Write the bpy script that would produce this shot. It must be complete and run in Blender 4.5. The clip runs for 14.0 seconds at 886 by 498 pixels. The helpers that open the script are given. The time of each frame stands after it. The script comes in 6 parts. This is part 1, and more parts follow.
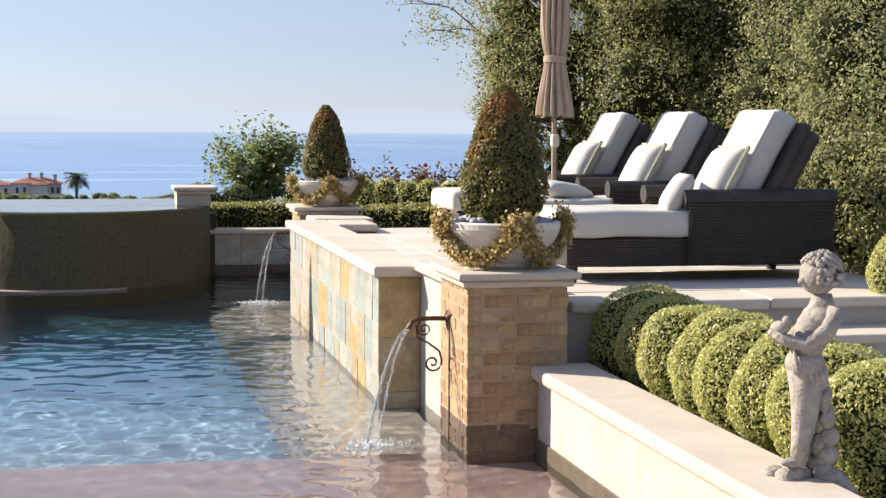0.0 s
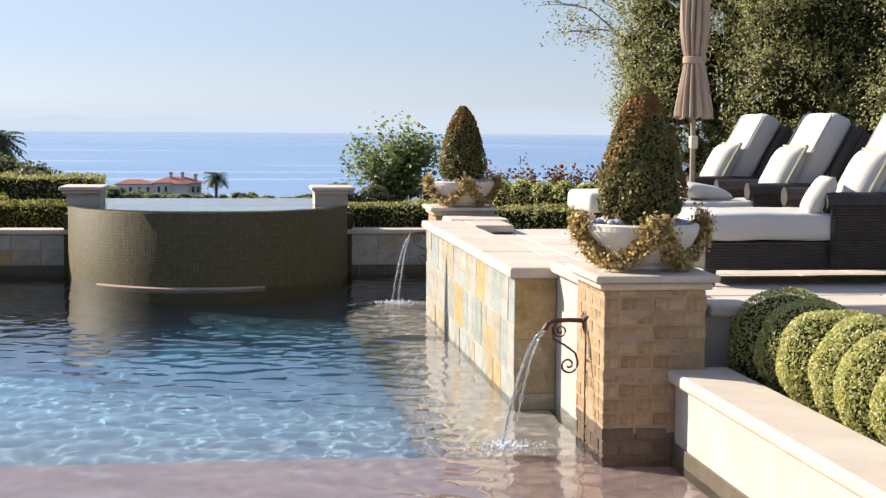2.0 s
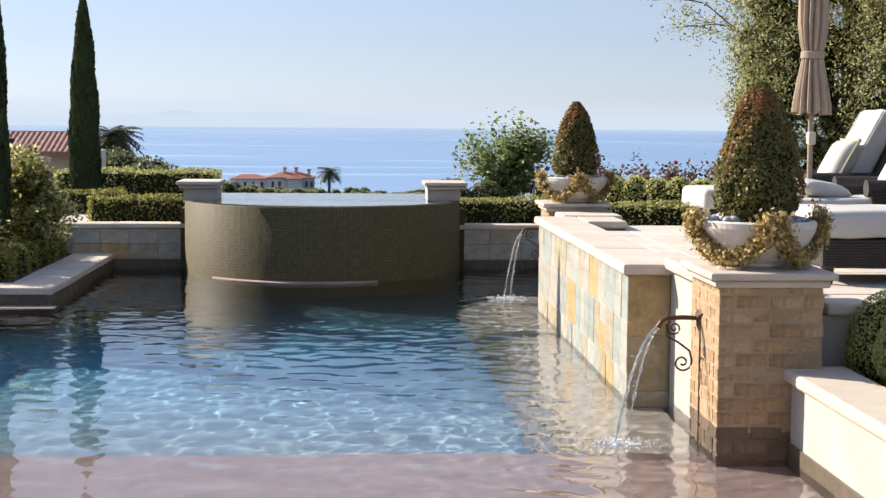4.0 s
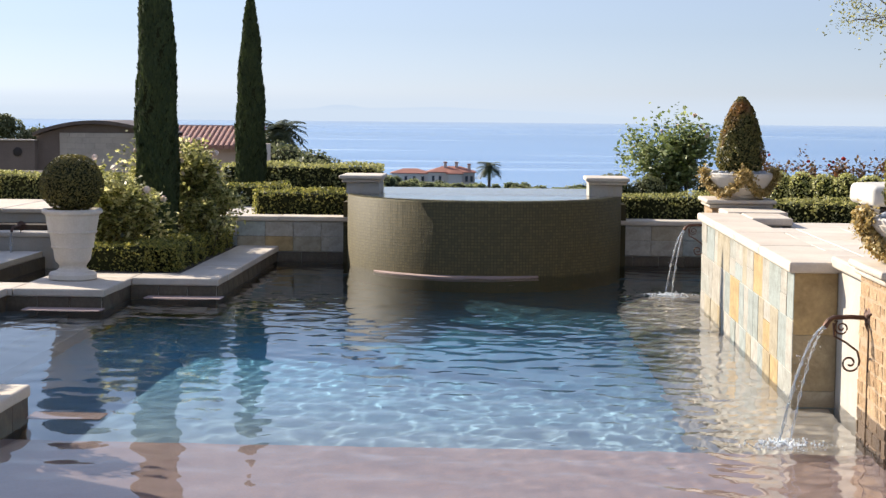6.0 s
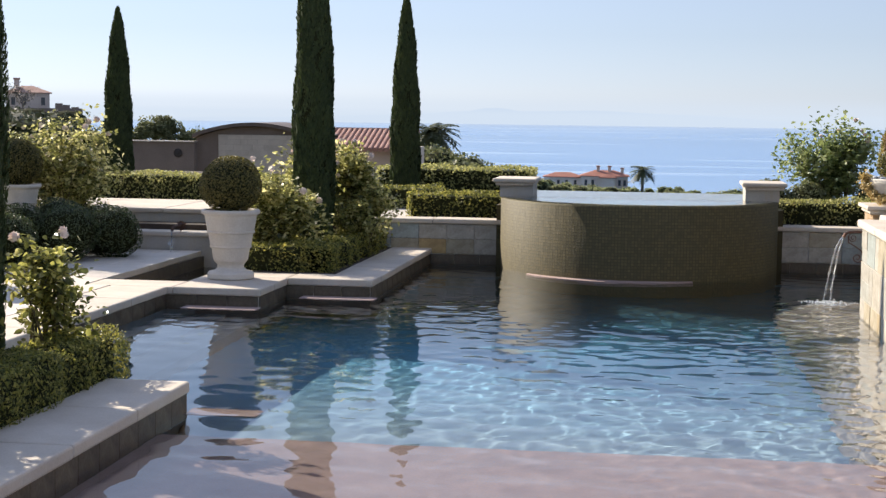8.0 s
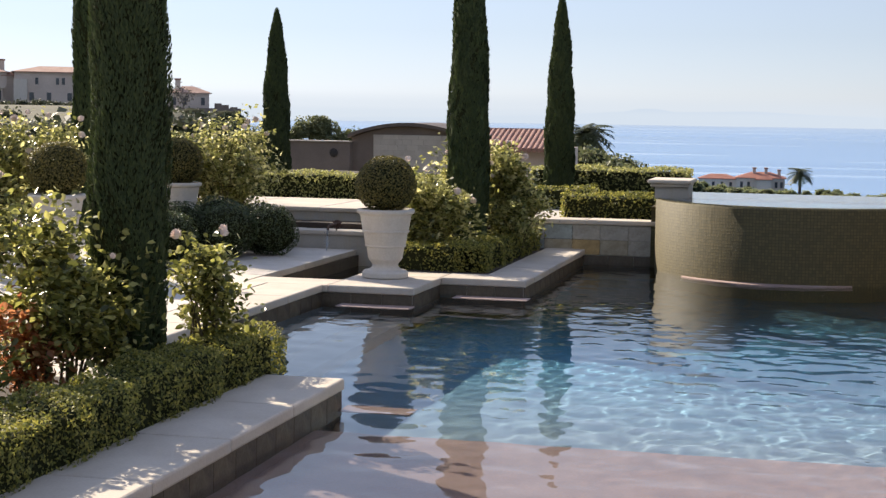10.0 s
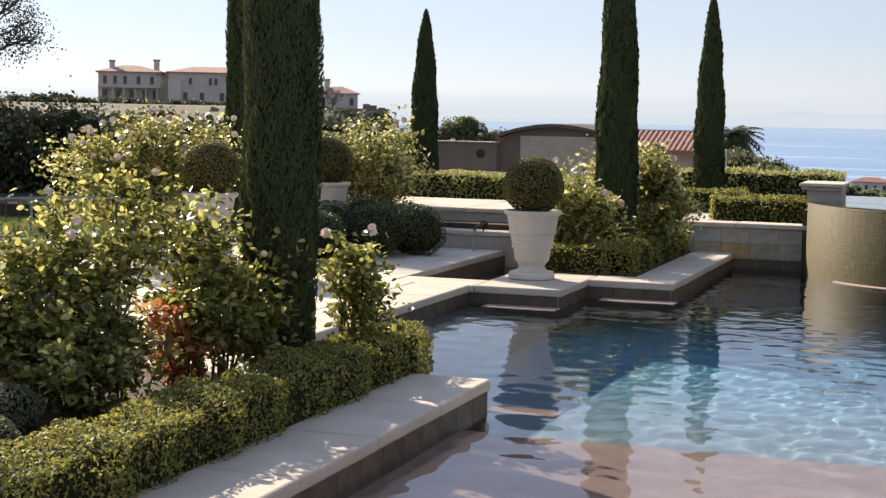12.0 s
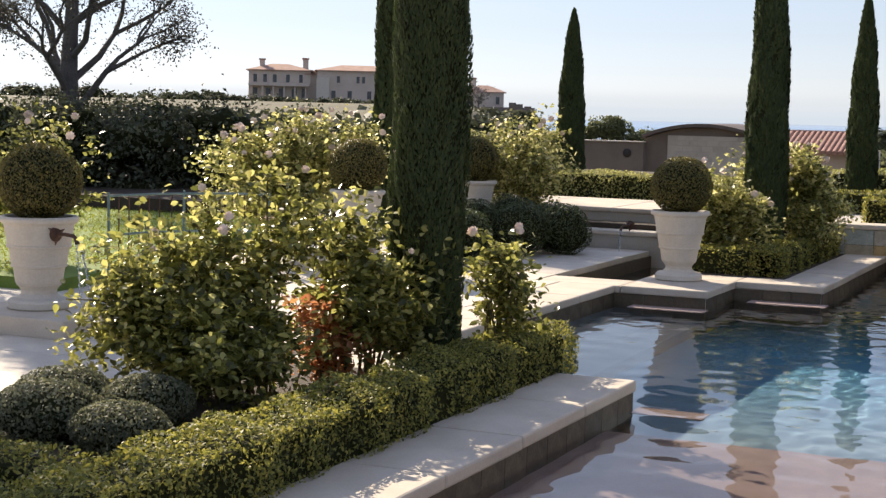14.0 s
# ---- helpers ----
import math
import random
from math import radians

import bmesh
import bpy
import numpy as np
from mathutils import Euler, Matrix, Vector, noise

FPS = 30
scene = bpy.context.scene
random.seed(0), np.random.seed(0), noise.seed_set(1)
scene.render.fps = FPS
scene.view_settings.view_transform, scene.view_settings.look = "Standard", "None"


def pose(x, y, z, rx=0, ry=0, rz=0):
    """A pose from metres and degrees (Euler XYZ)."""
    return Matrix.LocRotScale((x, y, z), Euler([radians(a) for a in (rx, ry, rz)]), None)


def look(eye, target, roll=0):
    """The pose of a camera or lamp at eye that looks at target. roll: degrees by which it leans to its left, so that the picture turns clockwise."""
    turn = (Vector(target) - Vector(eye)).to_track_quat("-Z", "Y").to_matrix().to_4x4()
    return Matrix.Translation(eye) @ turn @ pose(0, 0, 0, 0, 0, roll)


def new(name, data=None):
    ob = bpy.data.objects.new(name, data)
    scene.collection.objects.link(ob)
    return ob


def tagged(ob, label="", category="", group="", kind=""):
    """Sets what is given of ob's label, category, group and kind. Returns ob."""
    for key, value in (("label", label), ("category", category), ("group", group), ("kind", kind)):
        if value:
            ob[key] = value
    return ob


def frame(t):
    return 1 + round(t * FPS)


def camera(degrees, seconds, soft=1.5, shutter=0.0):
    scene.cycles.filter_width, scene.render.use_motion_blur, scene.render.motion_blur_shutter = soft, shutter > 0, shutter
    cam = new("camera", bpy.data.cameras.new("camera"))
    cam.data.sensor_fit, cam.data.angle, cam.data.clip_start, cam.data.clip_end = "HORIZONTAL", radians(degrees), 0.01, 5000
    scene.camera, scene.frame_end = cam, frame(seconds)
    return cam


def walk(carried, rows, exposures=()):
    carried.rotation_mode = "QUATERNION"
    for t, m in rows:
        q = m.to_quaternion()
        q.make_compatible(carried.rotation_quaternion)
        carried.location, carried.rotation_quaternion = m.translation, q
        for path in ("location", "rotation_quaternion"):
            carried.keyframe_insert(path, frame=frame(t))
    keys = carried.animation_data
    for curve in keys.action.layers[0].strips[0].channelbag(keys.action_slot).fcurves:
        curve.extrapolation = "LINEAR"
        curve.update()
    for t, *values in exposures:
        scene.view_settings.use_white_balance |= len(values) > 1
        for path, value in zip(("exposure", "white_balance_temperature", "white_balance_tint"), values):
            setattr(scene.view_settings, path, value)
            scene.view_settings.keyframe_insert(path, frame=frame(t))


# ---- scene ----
# The camera turns on a tripod; its lens sits a little ahead of the pivot.
cam = camera(31.284, 14.0, soft=1.4)
EYE, ARM, TURN = 1.75, 0.15, -12.5
ROWS = [  # seconds, yaw, pitch, lean to the right
    (0.0, 0.31, -4.489, -0.27), (0.5, 1.433, -4.568, -0.32), (1.0, 2.79, -4.561, -0.36),
    (1.5, 4.087, -4.516, -0.37), (2.0, 5.188, -4.48, -0.39), (2.5, 6.084, -4.479, -0.39),
    (2.7, 6.365, -4.496, -0.4), (4.8, 11.49, -4.819, -0.48), (5.0, 12.062, -4.86, -0.5),
    (5.5, 13.562, -4.909, -0.53), (6.0, 15.005, -4.9, -0.54), (6.5, 16.413, -4.877, -0.58),
    (7.0, 17.723, -4.863, -0.65), (7.5, 19.054, -4.84, -0.71), (8.0, 20.507, -4.842, -0.76),
    (8.2, 21.105, -4.848, -0.78), (10.5, 27.427, -4.909, -0.94), (11.0, 28.856, -4.917, -1.02),
    (11.5, 30.097, -4.938, -1.05), (12.0, 31.303, -4.957, -1.11), (12.5, 32.594, -5.01, -1.19),
    (13.0, 33.73, -5.059, -1.22), (13.5, 35.017, -5.08, -1.27), (14.0, 36.539, -5.112, -1.35),
]
walk(cam, [(t, pose(-ARM * math.sin(radians(yaw + TURN)), ARM * math.cos(radians(yaw + TURN)), EYE, 90 + pitch, 0, yaw + TURN)
            @ pose(0, 0, 0, 0, 0, -lean)) for t, yaw, pitch, lean in ROWS],
     exposures=[(0.0, 1.02, 6500, 10), (4.8, 1.02, 6450, 10), (8.2, 1.02, 6550, 10), (10.5, 1.02, 6900, 10.5), (14.0, 1.02, 7100, 11)])   # the camera's own balance warms towards the shaded garden

# ---- sky and sun ----
SUN_EL, SUN_AZ = 28.5, -57.0   # azimuth from +y, clockwise
to_sun = Vector((math.sin(radians(SUN_AZ)) * math.cos(radians(SUN_EL)), math.cos(radians(SUN_AZ)) * math.cos(radians(SUN_EL)), math.sin(radians(SUN_EL))))
world = bpy.data.worlds.new("sky")
scene.world = world
world.use_nodes = True
wn = world.node_tree
sky = wn.nodes.new("ShaderNodeTexSky")
sky.sky_type, sky.sun_disc = "NISHITA", False
sky.sun_elevation, sky.sun_rotation = radians(SUN_EL), radians(SUN_AZ)
sky.altitude, sky.air_density, sky.dust_density, sky.ozone_density = 30, 0.9, 0.06, 3.0
tint = wn.nodes.new("ShaderNodeMix")
tint.data_type, tint.blend_type = "RGBA", "MULTIPLY"
tint.inputs[0].default_value, tint.inputs[7].default_value = 1.0, (0.98, 0.975, 1.05, 1)
pale = wn.nodes.new("ShaderNodeHueSaturation")      # thin sea haze
wn.links.new(sky.outputs[0], pale.inputs["Color"])
wn.links.new(pale.outputs[0], tint.inputs[6])
low = wn.nodes.new("ShaderNodeSeparateXYZ")          # cooler band of sea haze at the horizon
wtc = wn.nodes.new("ShaderNodeTexCoord")
wn.links.new(wtc.outputs["Generated"], low.inputs[0])
deep = wn.nodes.new("ShaderNodeMapRange")            # milky near the horizon, full blue higher up
for k, v in ((1, 0.03), (2, 0.22), (3, 0.54), (4, 0.66)):
    deep.inputs[k].default_value = v
wn.links.new(low.outputs[2], deep.inputs[0])
wn.links.new(deep.outputs[0], pale.inputs["Saturation"])
wr = wn.nodes.new("ShaderNodeValToRGB")
for e, (p, c) in zip(wr.color_ramp.elements, ((0.0, (0.85, 0.93, 1.10, 1)), (0.20, (1, 1, 1, 1)))):
    e.position, e.color = p, c
wn.links.new(low.outputs[2], wr.inputs[0])
cool = wn.nodes.new("ShaderNodeMix")
cool.data_type, cool.blend_type = "RGBA", "MULTIPLY"
cool.inputs[0].default_value = 1.0
wn.links.new(tint.outputs[2], cool.inputs[6])
wn.links.new(wr.outputs[0], cool.inputs[7])
high = wn.nodes.new("ShaderNodeMapRange")            # unseen upper sky scaled up to 2.6 times, added as fill light
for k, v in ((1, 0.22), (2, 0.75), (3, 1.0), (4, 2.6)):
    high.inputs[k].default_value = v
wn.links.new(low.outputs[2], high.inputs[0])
zenith_fill = wn.nodes.new("ShaderNodeVectorMath")
zenith_fill.operation = "SCALE"
wn.links.new(cool.outputs[2], zenith_fill.inputs[0])
wn.links.new(high.outputs[0], zenith_fill.inputs["Scale"])
wn.links.new(zenith_fill.outputs[0], wn.nodes["Background"].inputs[0])
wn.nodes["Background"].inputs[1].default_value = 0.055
sun_data = bpy.data.lights.new("sun", "SUN")
sun_data.energy, sun_data.angle, sun_data.color = 4.7, radians(0.53), (1.0, 0.905, 0.765)
sun = new("sun", sun_data)
sun.matrix_world = look(to_sun * 50, (0, 0, 0))


# ---- materials ----
def nodes_of(name):
    m = bpy.data.materials.new(name)
    m.use_nodes = True
    return m, m.node_tree.nodes, m.node_tree.links, m.node_tree.nodes["Principled BSDF"]


def ramp_node(nd, stops):
    r = nd.new("ShaderNodeValToRGB")
    els = r.color_ramp.elements
    while len(els) < len(stops):
        els.new(0.5)
    for e, (p, c) in zip(els, stops):
        e.position, e.color = p, (*c, 1)
    return r


def surface(name, dark, light, scale=3.0, rough=0.7, bump=0.2, grain=60.0, metal=0.0, per_piece=0.0, tones=None, coords="Object", stain=None):
    """A mottled solid surface: large blotches, fine grain, relief; per_piece shifts the value from piece to piece."""
    m, nd, lk, b = nodes_of(name)
    tc = nd.new("ShaderNodeTexCoord")
    big, fine = nd.new("ShaderNodeTexNoise"), nd.new("ShaderNodeTexNoise")
    big.inputs["Scale"].default_value, big.inputs["Detail"].default_value, big.inputs["Roughness"].default_value = scale, 6, 0.62
    fine.inputs["Scale"].default_value, fine.inputs["Detail"].default_value = grain, 4
    for n in (big, fine):
        lk.new(tc.outputs[coords], n.inputs["Vector"])
    add = nd.new("ShaderNodeMath")
    add.operation = "MULTIPLY_ADD"
    add.inputs[1].default_value = 0.35
    lk.new(fine.outputs[0], add.inputs[0])
    sub = nd.new("ShaderNodeMath")
    sub.operation = "MULTIPLY"
    sub.inputs[1].default_value = 0.72
    lk.new(big.outputs[0], sub.inputs[0])
    lk.new(sub.outputs[0], add.inputs[2])
    r = ramp_node(nd, [(0.33, dark), (0.70, light)])
    lk.new(add.outputs[0], r.inputs[0])
    col = r.outputs[0]
    if tones:
        info = nd.new("ShaderNodeObjectInfo")
        tr = ramp_node(nd, [((i + 0.0) / len(tones), c) for i, c in enumerate(tones)])
        tr.color_ramp.interpolation = "CONSTANT"
        lk.new(info.outputs["Random"], tr.inputs[0])
        mx = nd.new("ShaderNodeMix")
        mx.data_type, mx.blend_type = "RGBA", "MULTIPLY"
        mx.inputs[0].default_value = 1.0
        lk.new(col, mx.inputs[6])
        lk.new(tr.outputs[0], mx.inputs[7])
        col = mx.outputs[2]
    if per_piece:
        info = nd.new("ShaderNodeObjectInfo")
        mr = nd.new("ShaderNodeMapRange")
        mr.inputs[3].default_value, mr.inputs[4].default_value = 1 - per_piece, 1 + per_piece
        lk.new(info.outputs["Random"], mr.inputs[0])
        hsv = nd.new("ShaderNodeHueSaturation")
        lk.new(mr.outputs[0], hsv.inputs["Value"])
        lk.new(col, hsv.inputs["Color"])
        col = hsv.outputs[0]
    if stain:
        wv = nd.new("ShaderNodeTexNoise")
        mp = nd.new("ShaderNodeMapping")
        mp.inputs["Scale"].default_value = (5, 5, 0.6)
        lk.new(tc.outputs["Object"], mp.inputs[0])
        lk.new(mp.outputs[0], wv.inputs["Vector"])
        wv.inputs["Scale"].default_value, wv.inputs["Detail"].default_value = 2.0, 5
        sr = ramp_node(nd, [(0.5, (0, 0, 0)), (0.75, (0.7, 0.7, 0.7))])
        lk.new(wv.outputs[0], sr.inputs[0])
        mx = nd.new("ShaderNodeMix")
        mx.data_type = "RGBA"
        lk.new(sr.outputs[0], mx.inputs[0])
        lk.new(col, mx.inputs[6])
        mx.inputs[7].default_value = (*stain, 1)
        col = mx.outputs[2]
    lk.new(col, b.inputs["Base Color"])
    b.inputs["Roughness"].default_value, b.inputs["Metallic"].default_value = rough, metal
    if bump:
        bp = nd.new("ShaderNodeBump")
        bp.inputs["Strength"].default_value, bp.inputs["Distance"].default_value = bump, 0.02
        lk.new(add.outputs[0], bp.inputs["Height"])
        lk.new(bp.outputs[0], b.inputs["Normal"])
    return m


def leaf_material(name, tones, through_light=0.35, rough=0.45, patch=None, patch_scale=4.0):
    """Leaves: each one takes its tone from a palette; part of the light passes through."""
    m, nd, lk, b = nodes_of(name)
    geo = nd.new("ShaderNodeNewGeometry")
    r = ramp_node(nd, [(i / max(1, len(tones) - 1), c) for i, c in enumerate(tones)])
    lk.new(geo.outputs["Random Per Island"], r.inputs[0])
    col = r.outputs[0]
    if patch:
        tc, ns = nd.new("ShaderNodeTexCoord"), nd.new("ShaderNodeTexNoise")
        ns.inputs["Scale"].default_value, ns.inputs["Detail"].default_value = patch_scale, 3
        lk.new(tc.outputs["Object"], ns.inputs["Vector"])
        pr = ramp_node(nd, [(0.5, (0, 0, 0)), (0.64, (0.85, 0.85, 0.85))])
        lk.new(ns.outputs[0], pr.inputs[0])
        mx = nd.new("ShaderNodeMix")
        mx.data_type = "RGBA"
        lk.new(pr.outputs[0], mx.inputs[0])
        lk.new(col, mx.inputs[6])
        mx.inputs[7].default_value = (*patch, 1)
        col = mx.outputs[2]
    lk.new(col, b.inputs["Base Color"])
    b.inputs["Roughness"].default_value = rough
    tl = nd.new("ShaderNodeBsdfTranslucent")
    hs = nd.new("ShaderNodeHueSaturation")
    hs.inputs["Saturation"].default_value, hs.inputs["Value"].default_value = 1.0, 1.6
    lk.new(col, hs.inputs["Color"])
    lk.new(hs.outputs[0], tl.inputs[0])
    mix = nd.new("ShaderNodeMixShader")
    mix.inputs[0].default_value = through_light
    lk.new(b.outputs[0], mix.inputs[1])
    lk.new(tl.outputs[0], mix.inputs[2])
    lk.new(mix.outputs[0], nd["Material Output"].inputs[0])
    return m


def water_material(name, tint, scale, strength, rough=0.0):
    m, nd, lk, b = nodes_of(name)
    b.inputs["Base Color"].default_value = (*tint, 1)
    b.inputs["Transmission Weight"].default_value, b.inputs["IOR"].default_value = 1.0, 1.333
    b.inputs["Roughness"].default_value = rough
    tc = nd.new("ShaderNodeTexCoord")
    heights = []
    for k, (sx, sy, w) in enumerate(((1.0, 1.5, 1.0), (2.7, 3.6, 0.45))):
        mp, ns = nd.new("ShaderNodeMapping"), nd.new("ShaderNodeTexNoise")
        mp.inputs["Scale"].default_value, mp.inputs["Rotation"].default_value = (sx, sy, 1), (0, 0, 0.4 + k)
        ns.inputs["Scale"].default_value, ns.inputs["Detail"].default_value, ns.inputs["Distortion"].default_value = scale, 2, 0.6
        lk.new(tc.outputs["Object"], mp.inputs[0])
        lk.new(mp.outputs[0], ns.inputs["Vector"])
        mu = nd.new("ShaderNodeMath")
        mu.operation = "MULTIPLY"
        mu.inputs[1].default_value = w
        lk.new(ns.outputs[0], mu.inputs[0])
        heights.append(mu)
    ad = nd.new("ShaderNodeMath")
    lk.new(heights[0].outputs[0], ad.inputs[0])
    lk.new(heights[1].outputs[0], ad.inputs[1])
    bp = nd.new("ShaderNodeBump")
    bp.inputs["Strength"].default_value, bp.inputs["Distance"].default_value = strength, 0.05
    lk.new(ad.outputs[0], bp.inputs["Height"])
    lk.new(bp.outputs[0], b.inputs["Normal"])
    return m


LIMESTONE = surface("limestone", (0.48, 0.40, 0.315), (0.63, 0.55, 0.455), 2.5, 0.75, 0.15, 70, per_piece=0.06)
PAVING = surface("paving_stone", (0.51, 0.445, 0.365), (0.68, 0.605, 0.52), 3.0, 0.7, 0.15, 60, per_piece=0.07)
PLASTER = surface("wall_plaster", (0.40, 0.36, 0.305), (0.51, 0.47, 0.415), 2.0, 0.85, 0.2, 45, stain=(0.47, 0.38, 0.26))
POOL_FLOOR, nd, lk, b = nodes_of("pool_floor_plaster")     # sandy shallow end; beyond it the deep water's blue, darkening absorption is painted in
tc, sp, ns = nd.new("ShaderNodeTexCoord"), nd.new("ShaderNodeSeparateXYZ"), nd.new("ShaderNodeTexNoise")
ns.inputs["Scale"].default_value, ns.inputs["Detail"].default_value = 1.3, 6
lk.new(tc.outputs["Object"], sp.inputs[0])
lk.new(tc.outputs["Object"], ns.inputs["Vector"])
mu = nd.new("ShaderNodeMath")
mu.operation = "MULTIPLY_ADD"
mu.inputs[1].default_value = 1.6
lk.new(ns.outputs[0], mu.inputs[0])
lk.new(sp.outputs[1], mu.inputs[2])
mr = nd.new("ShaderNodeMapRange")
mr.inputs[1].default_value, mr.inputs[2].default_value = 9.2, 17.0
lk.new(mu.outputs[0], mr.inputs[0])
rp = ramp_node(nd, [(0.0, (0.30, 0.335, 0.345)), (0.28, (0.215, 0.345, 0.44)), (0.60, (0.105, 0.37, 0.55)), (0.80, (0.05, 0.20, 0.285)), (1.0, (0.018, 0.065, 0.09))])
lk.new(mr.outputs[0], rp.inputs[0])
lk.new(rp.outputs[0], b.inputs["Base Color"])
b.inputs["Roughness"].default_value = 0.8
BRICK = surface("weathered_brick", (0.24, 0.150, 0.075), (0.55, 0.385, 0.225), 11.0, 0.85, 0.8, 70, per_piece=0.05,
                tones=[(1.0, 0.97, 0.92), (0.90, 0.85, 0.78), (0.98, 0.92, 0.84), (0.82, 0.76, 0.68), (1.0, 1.0, 0.98), (0.88, 0.86, 0.82), (0.94, 0.87, 0.76), (0.76, 0.72, 0.66)])
WET_BRICK = surface("wet_brick", (0.10, 0.065, 0.038), (0.19, 0.13, 0.08), 9.0, 0.35, 0.5, 70, per_piece=0.15)
CRACK = surface("old_sealant", (0.13, 0.09, 0.055), (0.24, 0.17, 0.11), 20.0, 0.8, 0.3, 90)
MORTAR = surface("mortar", (0.31, 0.215, 0.13), (0.44, 0.32, 0.205), 12.0, 0.9, 0.4, 120)
SLATE = surface("slate", (0.50, 0.46, 0.40), (0.96, 0.95, 0.93), 7.0, 0.6, 0.55, 34,
                tones=[(0.56, 0.40, 0.19), (0.40, 0.445, 0.43), (0.52, 0.48, 0.41), (0.46, 0.365, 0.22), (0.45, 0.45, 0.41), (0.51, 0.48, 0.425), (0.39, 0.43, 0.41), (0.48, 0.42, 0.31), (0.54, 0.51, 0.455), (0.42, 0.465, 0.45), (0.49, 0.465, 0.41)])
POOL_BLUE = surface("pool_plaster", (0.10, 0.20, 0.26), (0.16, 0.28, 0.35), 2.2, 0.8, 0.1, 90)
BENCH = surface("bench_plaster", (0.31, 0.265, 0.225), (0.43, 0.375, 0.325), 2.5, 0.8, 0.1, 70)
SHELF = surface("shelf_plaster", (0.30, 0.205, 0.18), (0.43, 0.31, 0.275), 2.5, 0.8, 0.1, 70)
WATERLINE = surface("waterline_stone", (0.062, 0.046, 0.029), (0.14, 0.108, 0.07), 6.0, 0.6, 0.3, 50, per_piece=0.15)
URN_STONE = surface("cast_stone", (0.52, 0.46, 0.38), (0.68, 0.62, 0.54), 3.5, 0.8, 0.25, 60)
STATUE_STONE = surface("lichen_stone", (0.20, 0.175, 0.15), (0.44, 0.39, 0.335), 16.0, 0.9, 0.8, 60)
SOIL = surface("soil", (0.03, 0.022, 0.015), (0.08, 0.055, 0.038), 6.0, 0.95, 0.8, 40)
GROUND = surface("hillside_earth", (0.05, 0.05, 0.025), (0.13, 0.11, 0.06), 0.02, 0.95, 0.4, 0.8)
LAWN = surface("lawn_turf", (0.08, 0.14, 0.02), (0.17, 0.24, 0.04), 1.5, 0.9, 0.5, 40)
IRON = surface("wrought_iron", (0.05, 0.03, 0.025), (0.14, 0.075, 0.05), 20.0, 0.55, 0.3, 90, metal=0.6)
PAINTED_RAIL = surface("painted_rail", (0.08, 0.14, 0.13), (0.16, 0.23, 0.21), 12.0, 0.5, 0.2, 90)
WICKER = surface("dark_wicker", (0.016, 0.011, 0.008), (0.046, 0.033, 0.026), 8.0, 0.6, 0.6, 110)
CUSHION = surface("cushion_canvas", (0.44, 0.42, 0.385), (0.535, 0.515, 0.475), 3.0, 0.9, 0.25, 160)
PIPING = surface("green_trim", (0.28, 0.285, 0.18), (0.43, 0.43, 0.31), 60.0, 0.9, 0.3, 150)
UMBRELLA = surface("umbrella_canvas", (0.32, 0.235, 0.17), (0.43, 0.325, 0.245), 6.0, 0.9, 0.2, 180)
POLE = surface("weathered_pole", (0.24, 0.18, 0.13), (0.38, 0.30, 0.23), 20.0, 0.6, 0.2, 90)
PEBBLE = surface("grey_pebbles", (0.22, 0.24, 0.27), (0.42, 0.44, 0.47), 5.0, 0.5, 0.2, 60, per_piece=0.3)
BARK = surface("bark", (0.05, 0.04, 0.03), (0.14, 0.11, 0.08), 8.0, 0.95, 0.9, 40)
GREY_BARK = surface("grey_bark", (0.06, 0.055, 0.055), (0.15, 0.135, 0.13), 6.0, 0.95, 0.9, 30)
VILLA_WALL = surface("villa_stucco", (0.50, 0.41, 0.34), (0.64, 0.54, 0.46), 0.2, 0.9, 0.1, 2)
VILLA_ROOF = surface("clay_tile", (0.33, 0.185, 0.14), (0.48, 0.31, 0.24), 0.4, 0.9, 0.5, 3)
PINK_TILE = surface("terracotta_tile", (0.32, 0.16, 0.12), (0.50, 0.30, 0.24), 6.0, 0.9, 0.4, 40, per_piece=0.2)
SHORE_ROOF = surface("red_roof_tile", (0.25, 0.095, 0.065), (0.38, 0.16, 0.11), 0.6, 0.85, 0.3, 3)
SHADE_GLASS = surface("dark_window", (0.03, 0.035, 0.045), (0.07, 0.08, 0.09), 0.5, 0.2, 0.0, 2)
BROWN_WALL = surface("brown_stucco", (0.16, 0.12, 0.095), (0.25, 0.19, 0.15), 1.2, 0.9, 0.3, 30)
BRONZE_ROOF = surface("bronze_roof", (0.10, 0.075, 0.06), (0.18, 0.135, 0.105), 2.0, 0.6, 0.2, 30, metal=0.3)
ASHLAR = surface("ashlar_stone", (0.44, 0.37, 0.295), (0.58, 0.50, 0.41), 3.0, 0.9, 0.5, 30, per_piece=0.10)
PETAL = surface("rose_petal", (0.72, 0.56, 0.50), (0.85, 0.76, 0.70), 20.0, 0.6, 0.0, 90, per_piece=0.1)
RED_PETAL = surface("red_petal", (0.42, 0.03, 0.03), (0.60, 0.10, 0.06), 20.0, 0.6, 0.0, 90)
STEM = surface("rose_stem", (0.06, 0.05, 0.02), (0.13, 0.10, 0.05), 20.0, 0.8, 0.2, 90)

